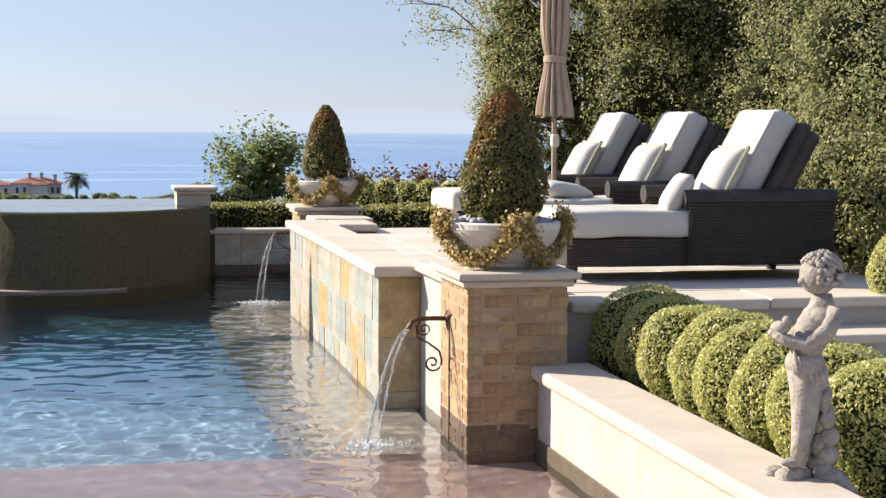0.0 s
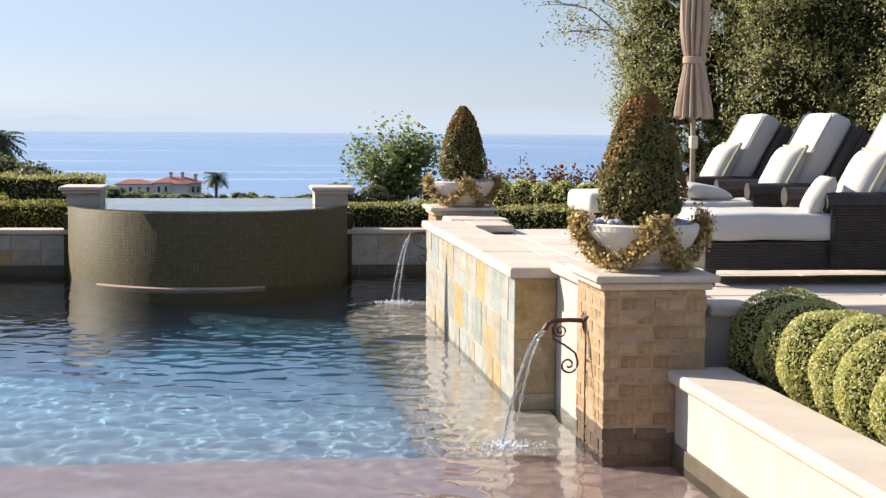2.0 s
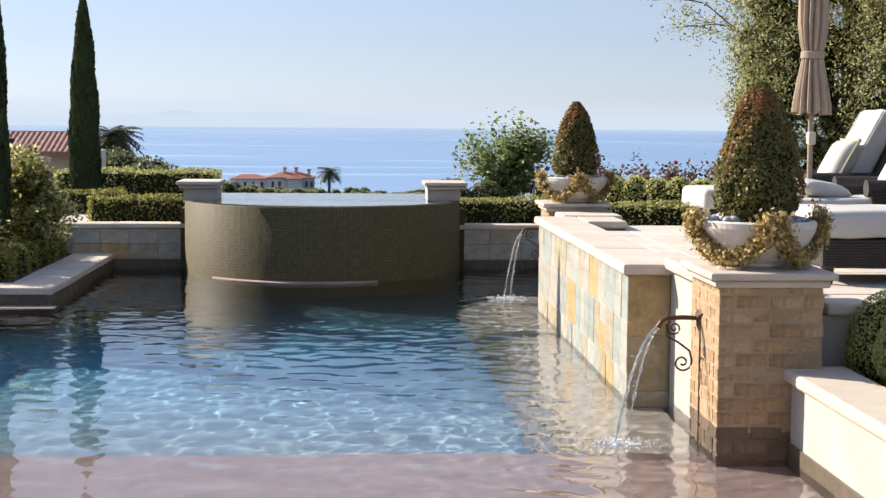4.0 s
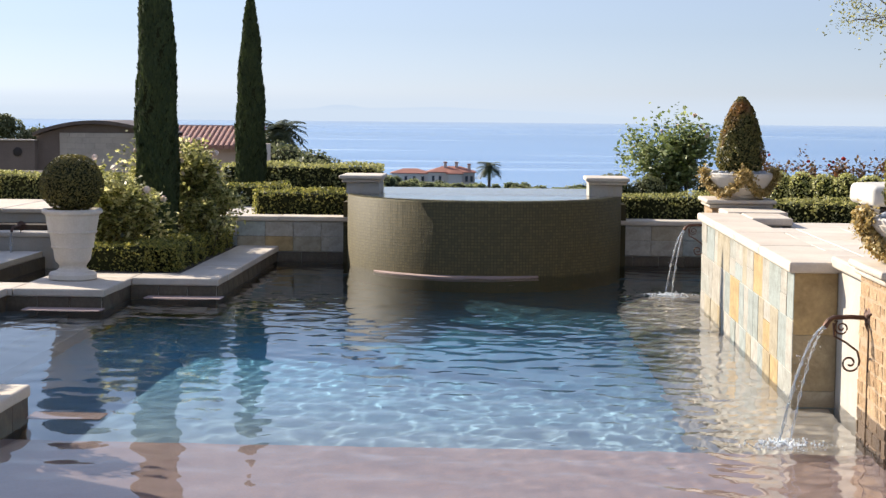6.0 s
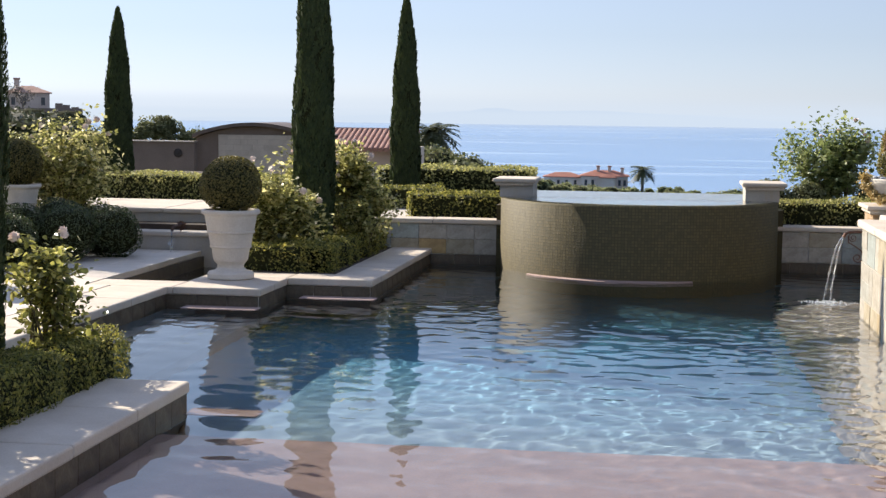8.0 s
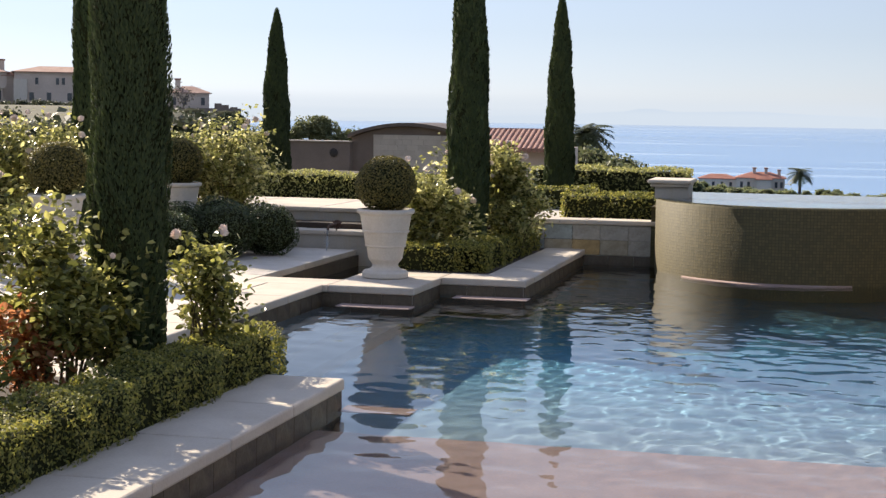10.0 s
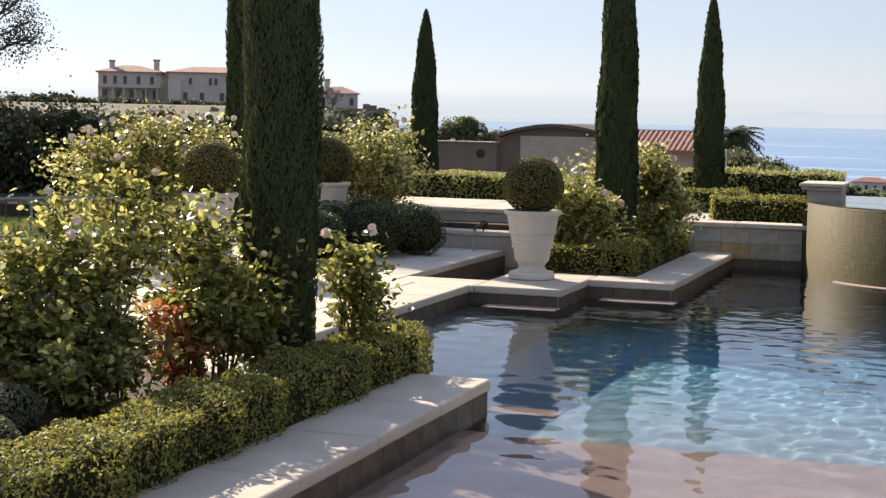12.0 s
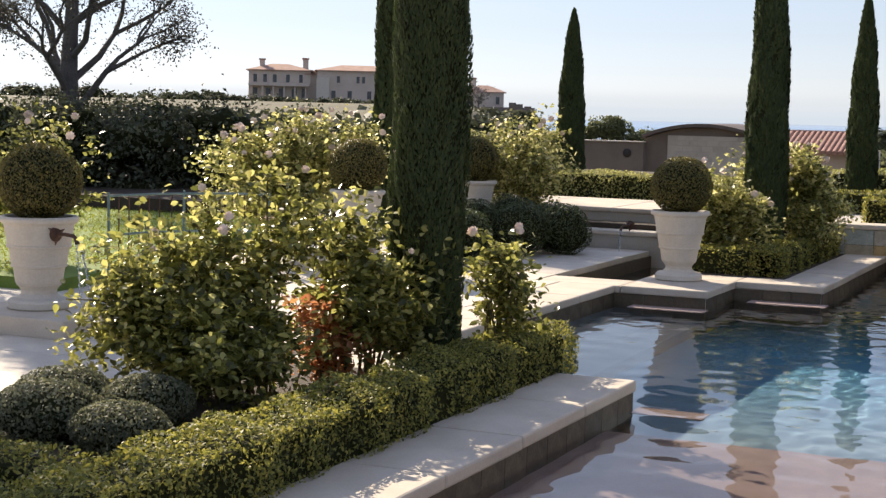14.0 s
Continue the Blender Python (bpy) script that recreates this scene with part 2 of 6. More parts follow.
BOX_LEAF = leaf_material("boxwood_leaf", [(0.20, 0.21, 0.06), (0.36, 0.36, 0.11), (0.50, 0.48, 0.18), (0.62, 0.59, 0.30)], 0.48)
HEDGE_LEAF = leaf_material("hedge_leaf", [(0.06, 0.07, 0.018), (0.145, 0.15, 0.034), (0.265, 0.25, 0.052), (0.38, 0.33, 0.078)], 0.36, 0.62)
ROSE_LEAF = leaf_material("rose_leaf", [(0.050, 0.056, 0.015), (0.125, 0.130, 0.033), (0.26, 0.255, 0.066), (0.55, 0.50, 0.18)], 0.44, 0.34)
PALE_ROSE_LEAF = leaf_material("pale_rose_leaf", [(0.07, 0.10, 0.032), (0.15, 0.19, 0.06), (0.26, 0.30, 0.11), (0.42, 0.44, 0.22)], 0.36, 0.38)
REAR_ROSE_LEAF = leaf_material("rear_rose_leaf", [(0.06, 0.068, 0.02), (0.19, 0.19, 0.055), (0.38, 0.36, 0.125), (0.66, 0.60, 0.30)], 0.48, 0.34)
RUST_LEAF = leaf_material("rust_leaf", [(0.28, 0.095, 0.045), (0.42, 0.18, 0.08), (0.38, 0.25, 0.10)], 0.45)
CYPRESS_LEAF = leaf_material("cypress_leaf", [(0.032, 0.048, 0.016), (0.048, 0.068, 0.021), (0.07, 0.092, 0.027)], 0.2, 0.8)
TOPIARY_LEAF = leaf_material("topiary_leaf", [(0.055, 0.064, 0.017), (0.125, 0.120, 0.033), (0.225, 0.185, 0.055), (0.155, 0.140, 0.038)], 0.40, 0.5, patch=(0.34, 0.135, 0.04), patch_scale=2.6)
BALL_LEAF = leaf_material("ball_leaf", [(0.055, 0.055, 0.016), (0.135, 0.118, 0.030), (0.25, 0.195, 0.05)], 0.28, 0.55)
IVY_LEAF = leaf_material("ivy_leaf", [(0.15, 0.105, 0.03), (0.38, 0.27, 0.09), (0.58, 0.44, 0.20), (0.26, 0.19, 0.06)], 0.3, 0.5)
TREE_LEAF = leaf_material("tree_leaf", [(0.10, 0.108, 0.038), (0.20, 0.205, 0.074), (0.31, 0.30, 0.125), (0.43, 0.40, 0.20)], 0.46, 0.6)
# greens lifted: the haze of distance is put into these leaf tones
SHORE_LEAF = leaf_material("hazy_shore_leaf", [(0.10, 0.13, 0.06), (0.17, 0.20, 0.09), (0.23, 0.24, 0.11), (0.20, 0.19, 0.10)], 0.5, 0.6)
OAK_LEAF = leaf_material("thin_tree_leaf", [(0.035, 0.032, 0.024), (0.075, 0.065, 0.05), (0.11, 0.095, 0.075)], 0.25, 0.6)
DARK_LEAF = leaf_material("far_woods_leaf", [(0.028, 0.034, 0.018), (0.06, 0.068, 0.036), (0.10, 0.108, 0.06)], 0.2, 0.6)
SHRUB_LEAF = leaf_material("far_shrub_leaf", [(0.07, 0.084, 0.036), (0.14, 0.15, 0.062), (0.22, 0.22, 0.10)], 0.28, 0.6)
PALM_LEAF = leaf_material("palm_leaf", [(0.055, 0.066, 0.03), (0.12, 0.13, 0.06)], 0.25, 0.5)
GRASS_LEAF = leaf_material("grass_blade", [(0.11, 0.14, 0.015), (0.19, 0.22, 0.03), (0.28, 0.29, 0.05)], 0.4, 0.5)
GREY_BOX_LEAF = leaf_material("grey_box_leaf", [(0.06, 0.066, 0.036), (0.12, 0.126, 0.07), (0.24, 0.24, 0.15)], 0.3, 0.7)
# lighter copy of the hedge leaf, with sunlight on the far hedges painted in
SUNLIT_HEDGE_LEAF = leaf_material("sunlit_hedge_leaf", [(0.14, 0.15, 0.045), (0.25, 0.25, 0.08), (0.38, 0.36, 0.12), (0.48, 0.44, 0.18)], 0.4, 0.6)
STEP_PLASTER = surface("step_plaster", (0.09, 0.13, 0.15), (0.15, 0.20, 0.22), 2.2, 0.8, 0.1, 90)
# near-black filler: the shade between leaves is put into its colour, gloss nearly off
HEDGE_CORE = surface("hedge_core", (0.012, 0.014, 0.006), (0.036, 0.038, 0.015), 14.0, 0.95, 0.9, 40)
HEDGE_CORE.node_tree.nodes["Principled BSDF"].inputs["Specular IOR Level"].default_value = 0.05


# ---- builders ----
def link(name, mesh, material, parent=None, label=""):
    ob = new(name, mesh)
    if material and not mesh.materials:
        mesh.materials.append(material)
    if parent:
        ob.parent = parent
    if label:
        ob["label"] = label
    return ob


def part(name, bm, material, parent=None, label="", smooth=False):
    mesh = bpy.data.meshes.new(name)
    bm.to_mesh(mesh)
    bm.free()
    if smooth:
        mesh.polygons.foreach_set("use_smooth", [True] * len(mesh.polygons))
    return link(name, mesh, material, parent, label)


def mesh_of(name, verts, faces, smooth=False):
    mesh = bpy.data.meshes.new(name)
    mesh.from_pydata(np.asarray(verts).tolist(), [], np.asarray(faces).tolist() if not isinstance(faces, list) else faces)
    if smooth:
        mesh.polygons.foreach_set("use_smooth", [True] * len(mesh.polygons))
    mesh.update()
    return mesh


def thing(name, x, y, z, label, category, group="", kind="", turn=0):
    ob = new(name)
    ob.matrix_basis = pose(x, y, z, 0, 0, turn)
    return tagged(ob, label, category, group, kind)


def box(bm, x0, x1, y0, y1, z0, z1, bevel=0.0, segments=2):
    r = bmesh.ops.create_cube(bm, size=1.0, matrix=Matrix.Translation(((x0 + x1) / 2, (y0 + y1) / 2, (z0 + z1) / 2)) @ Matrix.Diagonal((x1 - x0, y1 - y0, z1 - z0, 1)))
    if bevel:
        edges = list({e for v in r["verts"] for e in v.link_edges})
        bmesh.ops.bevel(bm, geom=edges, offset=bevel, segments=segments, affect="EDGES", profile=0.5)
    return bm


def boxed(*a, **k):
    return box(bmesh.new(), *a, **k)


def prism(outline, z0, z1):
    """A solid with the plan outline, between two heights."""
    bm = bmesh.new()
    low = [bm.verts.new((x, y, z0)) for x, y in outline]
    face = bm.faces.new(low)
    up = bmesh.ops.extrude_face_region(bm, geom=[face])
    for v in up["geom"]:
        if isinstance(v, bmesh.types.BMVert):
            v.co.z = z1
    bmesh.ops.recalc_face_normals(bm, faces=bm.faces)
    bmesh.ops.triangulate(bm, faces=[f for f in bm.faces if len(f.verts) > 4])
    return bm


def lathe(profile, n=40, wobble=0.0):
    """A turned solid from (radius, height) pairs."""
    bm = bmesh.new()
    rings = []
    for r, z in profile:
        rings.append([bm.verts.new((r * math.cos(2 * math.pi * i / n) * (1 + wobble * math.sin(7 * i + z * 9)), r * math.sin(2 * math.pi * i / n), z)) for i in range(n)])
    for a, b in zip(rings, rings[1:]):
        for i in range(n):
            bm.faces.new((a[i], a[(i + 1) % n], b[(i + 1) % n], b[i]))
    bm.faces.new(rings[0][::-1])
    bm.faces.new(rings[-1])
    return bm


def tube(bm, points, radii, n=8):
    """A tapered tube through points, added to bm."""
    pts = [Vector(p) for p in points]
    rings = []
    for i, p in enumerate(pts):
        d = (pts[min(i + 1, len(pts) - 1)] - pts[max(i - 1, 0)]).normalized()
        a = d.cross(Vector((0.31, 0.2, 0.93)) if abs(d.z) < 0.9 else Vector((1, 0.1, 0))).normalized()
        b = d.cross(a)
        r = radii[i] if hasattr(radii, "__len__") else radii
        rings.append([bm.verts.new(p + (a * math.cos(2 * math.pi * k / n) + b * math.sin(2 * math.pi * k / n)) * r) for k in range(n)])
    for q, s in zip(rings, rings[1:]):
        for k in range(n):
            bm.faces.new((q[k], q[(k + 1) % n], s[(k + 1) % n], s[k]))
    bm.faces.new(rings[0][::-1])
    bm.faces.new(rings[-1])
    return bm


def leaf_mesh(name, centres, outward, size, rng, wild=0.7, slim=0.55, droop=0.0, along=None, fine=False):
    """Small folded leaves at the centres, turned about their outward directions."""
    n = len(centres)
    out = outward + rng.normal(0, wild, (n, 3))
    out[:, 2] -= droop
    out /= np.linalg.norm(out, axis=1, keepdims=True) + 1e-9
    along = np.cross(out, rng.normal(0, 1, (n, 3))) if along is None else along - out * (along * out).sum(1, keepdims=True)
    along /= np.linalg.norm(along, axis=1, keepdims=True) + 1e-9
    side = np.cross(out, along)
    s = size * rng.uniform(0.65, 1.3, (n, 1))
    if fine:            # a pointed oval folded along its midrib
        shape = ((-0.5, 0, 0), (-0.18, 0.5, 0.12), (0.18, 0.40, 0.10), (0.5, 0, -0.05), (0.18, -0.40, 0.10), (-0.18, -0.5, 0.12))
        v = np.stack([centres + along * s * a + side * s * slim * b + out * s * c for a, b, c in shape], 1)
        k = np.arange(n)[:, None] * 6
        quads_ = np.concatenate([k + np.array([0, 1, 2, 3]), k + np.array([0, 3, 4, 5])], 1).reshape(-1, 4)
        mesh = bpy.data.meshes.new(name)
        mesh.vertices.add(n * 6)
        mesh.vertices.foreach_set("co", v.ravel())
        mesh.loops.add(n * 8)
        mesh.loops.foreach_set("vertex_index", quads_.ravel())
        mesh.polygons.add(n * 2)
        mesh.polygons.foreach_set("loop_start", np.arange(n * 2) * 4)
        mesh.update(calc_edges=True)
        mesh.validate()
        return mesh
    v = np.empty((n, 4, 3))
    v[:, 0] = centres - along * s * 0.5
    v[:, 1] = centres + side * s * slim * 0.5 + out * s * 0.10
    v[:, 2] = centres + along * s * 0.5
    v[:, 3] = centres - side * s * slim * 0.5 + out * s * 0.10
    mesh = bpy.data.meshes.new(name)
    mesh.vertices.add(n * 4)
    mesh.vertices.foreach_set("co", v.ravel())
    mesh.loops.add(n * 4)
    mesh.loops.foreach_set("vertex_index", np.arange(n * 4))
    mesh.polygons.add(n)
    mesh.polygons.foreach_set("loop_start", np.arange(n) * 4)
    mesh.update(calc_edges=True)
    mesh.validate()
    return mesh


def sphere_dirs(n, rng):
    d = rng.normal(0, 1, (n, 3))
    return d / np.linalg.norm(d, axis=1, keepdims=True)


def lumpy(d, k, amount, seed):
    """A smooth random swelling over directions."""
    r = np.random.default_rng(seed)
    a = r.normal(0, 1, (k, 3))
    return amount * np.sin(d @ a.T * 3.0 + r.uniform(0, 6, k)).sum(1) / math.sqrt(k)


def core_mesh(name, radii, seed, amount=0.06, rows=14):
    """A lumpy ellipsoid that fills a clipped plant and stands for the shade inside it."""
    bm = bmesh.new()
    bmesh.ops.create_icosphere(bm, subdivisions=3, radius=1.0)
    for v in bm.verts:
        s = 1 + lumpy(np.array([v.co[:]]), 6, amount, seed)[0]
        v.co = Vector((v.co.x * radii[0] * s, v.co.y * radii[1] * s, v.co.z * radii[2] * s))
    return bm


def leafy_ball(owner, name, centre, radii, count, size, material, seed, depth=0.12, wild=0.6, amount=0.05, core=True, label=""):
    """A clipped leafy ball under owner: a dark core and a coat of leaves."""
    rng = np.random.default_rng(seed)
    d = sphere_dirs(count, rng)
    scale = 1 + lumpy(d, 6, amount, seed) - depth * rng.random(count) ** 2 + depth * 0.25
    p = d * scale[:, None] * np.array(radii)
    ob = link(name, leaf_mesh(name, p, d, size, rng, wild), material, owner, label)
    ob.location = centre
    if core:
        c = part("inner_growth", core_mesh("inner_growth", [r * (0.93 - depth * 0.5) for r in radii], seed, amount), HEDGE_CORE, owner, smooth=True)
        c.location = centre
    return ob


def hedge(name, points, width, z0, z1, density, size, material, label, seed, group="", wave=0.02):
    """A clipped hedge along a plan line; leaves coat its top and sides."""
    rng = np.random.default_rng(seed)
    base = Vector((*points[0], z0))
    owner = thing(name, base.x, base.y, z0, label, "hedge", group)
    cs, ns = [], []
    bm = bmesh.new()
    h = z1 - z0
    for (xa, ya), (xb, yb) in zip(points, points[1:]):
        a, b = np.array([xa - base.x, ya - base.y]), np.array([xb - base.x, yb - base.y])
        ln = np.linalg.norm(b - a)
        t = (b - a) / ln
        nrm = np.array([t[1], -t[0]])
        n = int(density * ln * (width + 2 * h))
        u = rng.uniform(-width / 2, ln + width / 2, n)
        s = rng.uniform(0, width + 2 * h, n)
        off = np.where(s < h, -width / 2, np.where(s < h + width, s - h - width / 2, width / 2))
        zz = np.where(s < h, s, np.where(s < h + width, h, s - h - width))
        nx = np.where(s < h, -1.0, np.where(s < h + width, 0.0, 1.0))
        nz = np.where((s >= h) & (s < h + width), 1.0, 0.15)
        r = np.clip(np.minimum(h - zz, width / 2 - np.abs(off)), 0, 0.05)
        inset = rng.random(n) ** 2 * 0.05
        bulge = wave * (np.sin(u * 5.1 + seed) + np.sin(u * 11.7 + off * 9))
        off2 = off - nx * inset + nx * bulge - np.sign(off) * 0.025 * (zz > h - 0.03)
        z2 = zz - (nz > 0.5) * inset + (nz > 0.5) * bulge
        cs.append(np.stack([a[0] + t[0] * u + nrm[0] * off2, a[1] + t[1] * u + nrm[1] * off2, z2], 1))
        ns.append(np.stack([nrm[0] * nx, nrm[1] * nx, nz], 1))
        for end, sg in ((-width / 2, -1), (ln + width / 2, 1)):
            n = int(density * width * h)
            o, z = rng.uniform(-width / 2, width / 2, n), rng.uniform(0, h, n)
            e = end - sg * rng.random(n) ** 2 * 0.05
            cs.append(np.stack([a[0] + t[0] * e + nrm[0] * o, a[1] + t[1] * e + nrm[1] * o, z], 1))
            ns.append(np.tile(np.array([t[0] * sg, t[1] * sg, 0.1]), (n, 1)))
        m = Matrix.Translation((a[0], a[1], 0)) @ Matrix.Rotation(math.atan2(t[1], t[0]), 4, "Z")
        k = bmesh.new()
        i = 0.045
        box(k, -width / 2 + i, ln + width / 2 - i, -width / 2 + i, width / 2 - i, -0.02, h - i, 0.03, 2)
        k.transform(m)
        tmp = bpy.data.meshes.new("tmp")
        k.to_mesh(tmp)
        k.free()
        bm.from_mesh(tmp)
        bpy.data.meshes.remove(tmp)
    c = np.concatenate(cs)
    link("foliage", leaf_mesh("foliage", c, np.concatenate(ns), size, rng, 0.65), material, owner)
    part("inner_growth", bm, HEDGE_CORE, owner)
    return owner


def stone_run(owner, name, x0, x1, y0, y1, z0, z1, material, length, axis, bevel=0.012, gap=0.004, seed=1):
    """A straight run of slabs butted with fine joints, each a piece of owner."""
    rng = random.Random(seed)
    a, b = (x0, x1) if axis == "x" else (y0, y1)
    n = max(1, round((b - a) / length))
    step = (b - a) / n
    sx, sy = (step - gap, y1 - y0) if axis == "x" else (x1 - x0, step - gap)
    bm = boxed(-sx / 2, sx / 2, -sy / 2, sy / 2, z0 - z1, 0, bevel, 2)
    mesh = bpy.data.meshes.new(name)
    bm.to_mesh(mesh)
    bm.free()
    mesh.materials.append(material)
    for i in range(n):
        c = a + step * (i + 0.5)
        ob = new(name, mesh)
        ob.parent = owner
        lift = z1 + rng.uniform(-0.0015, 0.0015)
        ob.location = (c, (y0 + y1) / 2, lift) if axis == "x" else ((x0 + x1) / 2, c, lift)


def slab_field(owner, name, x0, x1, y0, y1, z, thick, step, material, skip=None, seed=2, gap=0.003):
    """Paving slabs in a running bond over a rectangle."""
    rng = random.Random(seed)
    ny = max(1, round((y1 - y0) / step))
    sy = (y1 - y0) / ny
    nx = max(1, round((x1 - x0) / (step * 1.4)))
    sx = (x1 - x0) / nx
    meshes = {}
    for j in range(ny):
        edges = [x0 + sx * i for i in range(nx + 1)]
        if j % 2:
            edges = [x0] + [x0 + sx * (i + 0.5) for i in range(nx)] + [x1]
        for a, b in zip(edges, edges[1:]):
            cx, cy = (a + b) / 2, y0 + sy * (j + 0.5)
            if skip and skip(cx, cy):
                continue
            w = round(b - a - gap, 4)
            if w not in meshes:
                bm = boxed(-w / 2, w / 2, -(sy - gap) / 2, (sy - gap) / 2, -thick, 0, 0.004, 1)
                meshes[w] = bpy.data.meshes.new(name)
                bm.to_mesh(meshes[w])
                bm.free()
                meshes[w].materials.append(material)
            ob = new(name, meshes[w])
            ob.parent = owner
            ob.location = (cx, cy, z + rng.uniform(-0.001, 0.001))


# ---- ground, sea and distance ----
SEA_Z = -24.0


def land_height(x, y):
    r, az = math.hypot(x, y - 8), math.degrees(math.atan2(-x, y))     # azimuth to the left
    if r < 26:
        return -2.0
    hill = min(1.0, max(0.0, (az - 17.0) / 6.0)) * min(1.0, max(0.0, (215 - az) / 60.0))
    hill = hill * hill * (3 - 2 * hill)
    slope = -2.2 - 0.16 * (r - 26)
    rise = -3.0 if r < 150 else -3.0 + 5.2 * min(1.0, (r - 150) / 200.0)
    if r > 640:
        rise -= (r - 640) * 0.08
    point = 9.0 * math.exp(-(((x + 50) / 95) ** 2 + ((y - 620) / 60) ** 2)) if SEA_Z else 0
    low = max(slope, SEA_Z - 5.0) + point * 0.72
    return low * (1 - hill) + rise * hill


rings = [0.1] + [26 * 1.09 ** i for i in range(61)]
spokes = 180
gv = [(r * math.cos(2 * math.pi * k / spokes), 8 + r * math.sin(2 * math.pi * k / spokes),
       land_height(r * math.cos(2 * math.pi * k / spokes), 8 + r * math.sin(2 * math.pi * k / spokes))) for r in rings for k in range(spokes)]
gf = [(i * spokes + k, i * spokes + (k + 1) % spokes, (i + 1) * spokes + (k + 1) % spokes, (i + 1) * spokes + k) for i in range(len(rings) - 1) for k in range(spokes)]
ground = link("ground", mesh_of("ground", gv, gf, True), GROUND)
tagged(ground, "dry brown-green hillside falling away to the sea", "ground", kind="structure")

sea_mat, nd, lk, b = nodes_of("sea_water")
b.inputs["Base Color"].default_value, b.inputs["Roughness"].default_value = (0.035, 0.13, 0.36, 1), 0.20
b.inputs["Specular IOR Level"].default_value = 0.5
tc, mp, ns, bp = nd.new("ShaderNodeTexCoord"), nd.new("ShaderNodeMapping"), nd.new("ShaderNodeTexNoise"), nd.new("ShaderNodeBump")
mp.inputs["Scale"].default_value = (0.0016, 0.012, 1)
ns.inputs["Scale"].default_value, ns.inputs["Detail"].default_value = 1.2, 6
lk.new(tc.outputs["Object"], mp.inputs[0])
lk.new(mp.outputs[0], ns.inputs["Vector"])
rp = ramp_node(nd, [(0.38, (0.095, 0.215, 0.42)), (0.58, (0.15, 0.28, 0.49)), (0.68, (0.42, 0.53, 0.66))])
lk.new(ns.outputs[0], rp.inputs[0])
lk.new(rp.outputs[0], b.inputs["Base Color"])
sv = [(0, 0, SEA_Z)] + [(4950 * math.cos(2 * math.pi * k / 256), 4950 * math.sin(2 * math.pi * k / 256), SEA_Z) for k in range(256)]
sea = link("water", mesh_of("water", sv, [(0, 1 + k, 1 + (k + 1) % 256) for k in range(256)]), sea_mat)
tagged(sea, "calm blue ocean under a hazy horizon", "sea", kind="structure")

# far islands and the sea haze before them, painted as self-lit strips
def horizon_arc(radius, heights, n=96, a0=-50.0, a1=62.0):
    """A strip standing on the sea along an arc; heights gives (bottom, top) by the fraction along it."""
    vs, fs = [], []
    for k in range(n + 1):
        az = radians(a0 + (a1 - a0) * k / n)
        z0, z1 = heights(k / n)
        vs += [(-radius * math.sin(az), radius * math.cos(az), z0), (-radius * math.sin(az), radius * math.cos(az), z1)]
        if k:
            fs.append((2 * k - 2, 2 * k, 2 * k + 1, 2 * k - 1))
    return mesh_of("backdrop", vs, fs)


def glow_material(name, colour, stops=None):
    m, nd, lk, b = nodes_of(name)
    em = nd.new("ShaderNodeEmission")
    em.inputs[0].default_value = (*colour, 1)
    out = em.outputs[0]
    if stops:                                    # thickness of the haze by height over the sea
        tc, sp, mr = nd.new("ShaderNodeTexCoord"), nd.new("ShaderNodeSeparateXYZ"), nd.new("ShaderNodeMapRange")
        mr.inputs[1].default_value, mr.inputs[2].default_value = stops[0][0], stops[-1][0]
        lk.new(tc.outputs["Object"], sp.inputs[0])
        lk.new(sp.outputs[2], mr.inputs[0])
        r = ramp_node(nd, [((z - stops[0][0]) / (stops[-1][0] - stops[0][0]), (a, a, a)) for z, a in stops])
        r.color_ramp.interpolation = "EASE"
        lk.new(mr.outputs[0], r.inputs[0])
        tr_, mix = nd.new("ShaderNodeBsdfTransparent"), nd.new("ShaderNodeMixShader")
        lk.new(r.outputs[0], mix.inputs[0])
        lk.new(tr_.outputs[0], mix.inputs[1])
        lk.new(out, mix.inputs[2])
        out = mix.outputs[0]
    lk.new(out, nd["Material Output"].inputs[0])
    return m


def island_top(f):
    ridge = 26 + 5 * math.sin(f * 31) + 3 * math.sin(f * 74 + 1) + 2 * math.sin(f * 151)
    return SEA_Z, SEA_Z + max(0.0, ridge + 16) * min(1.0, max(0.0, (f - 0.36) * 9)) * min(1.0, max(0.0, (0.63 - f) * 7)) + 9 * math.exp(-((f - 0.502) / 0.006) ** 4)


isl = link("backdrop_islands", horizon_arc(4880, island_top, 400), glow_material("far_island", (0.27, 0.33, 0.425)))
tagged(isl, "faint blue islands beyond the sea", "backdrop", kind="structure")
# haze colour given off by two see-through sheets that fade out with height
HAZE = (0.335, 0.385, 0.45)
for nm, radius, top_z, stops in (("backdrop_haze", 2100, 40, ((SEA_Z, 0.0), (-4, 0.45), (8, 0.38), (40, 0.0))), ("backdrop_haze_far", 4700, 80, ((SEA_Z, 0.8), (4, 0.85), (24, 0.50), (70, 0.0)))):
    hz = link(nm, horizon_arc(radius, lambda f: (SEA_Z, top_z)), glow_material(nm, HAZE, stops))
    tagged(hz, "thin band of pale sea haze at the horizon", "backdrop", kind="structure")

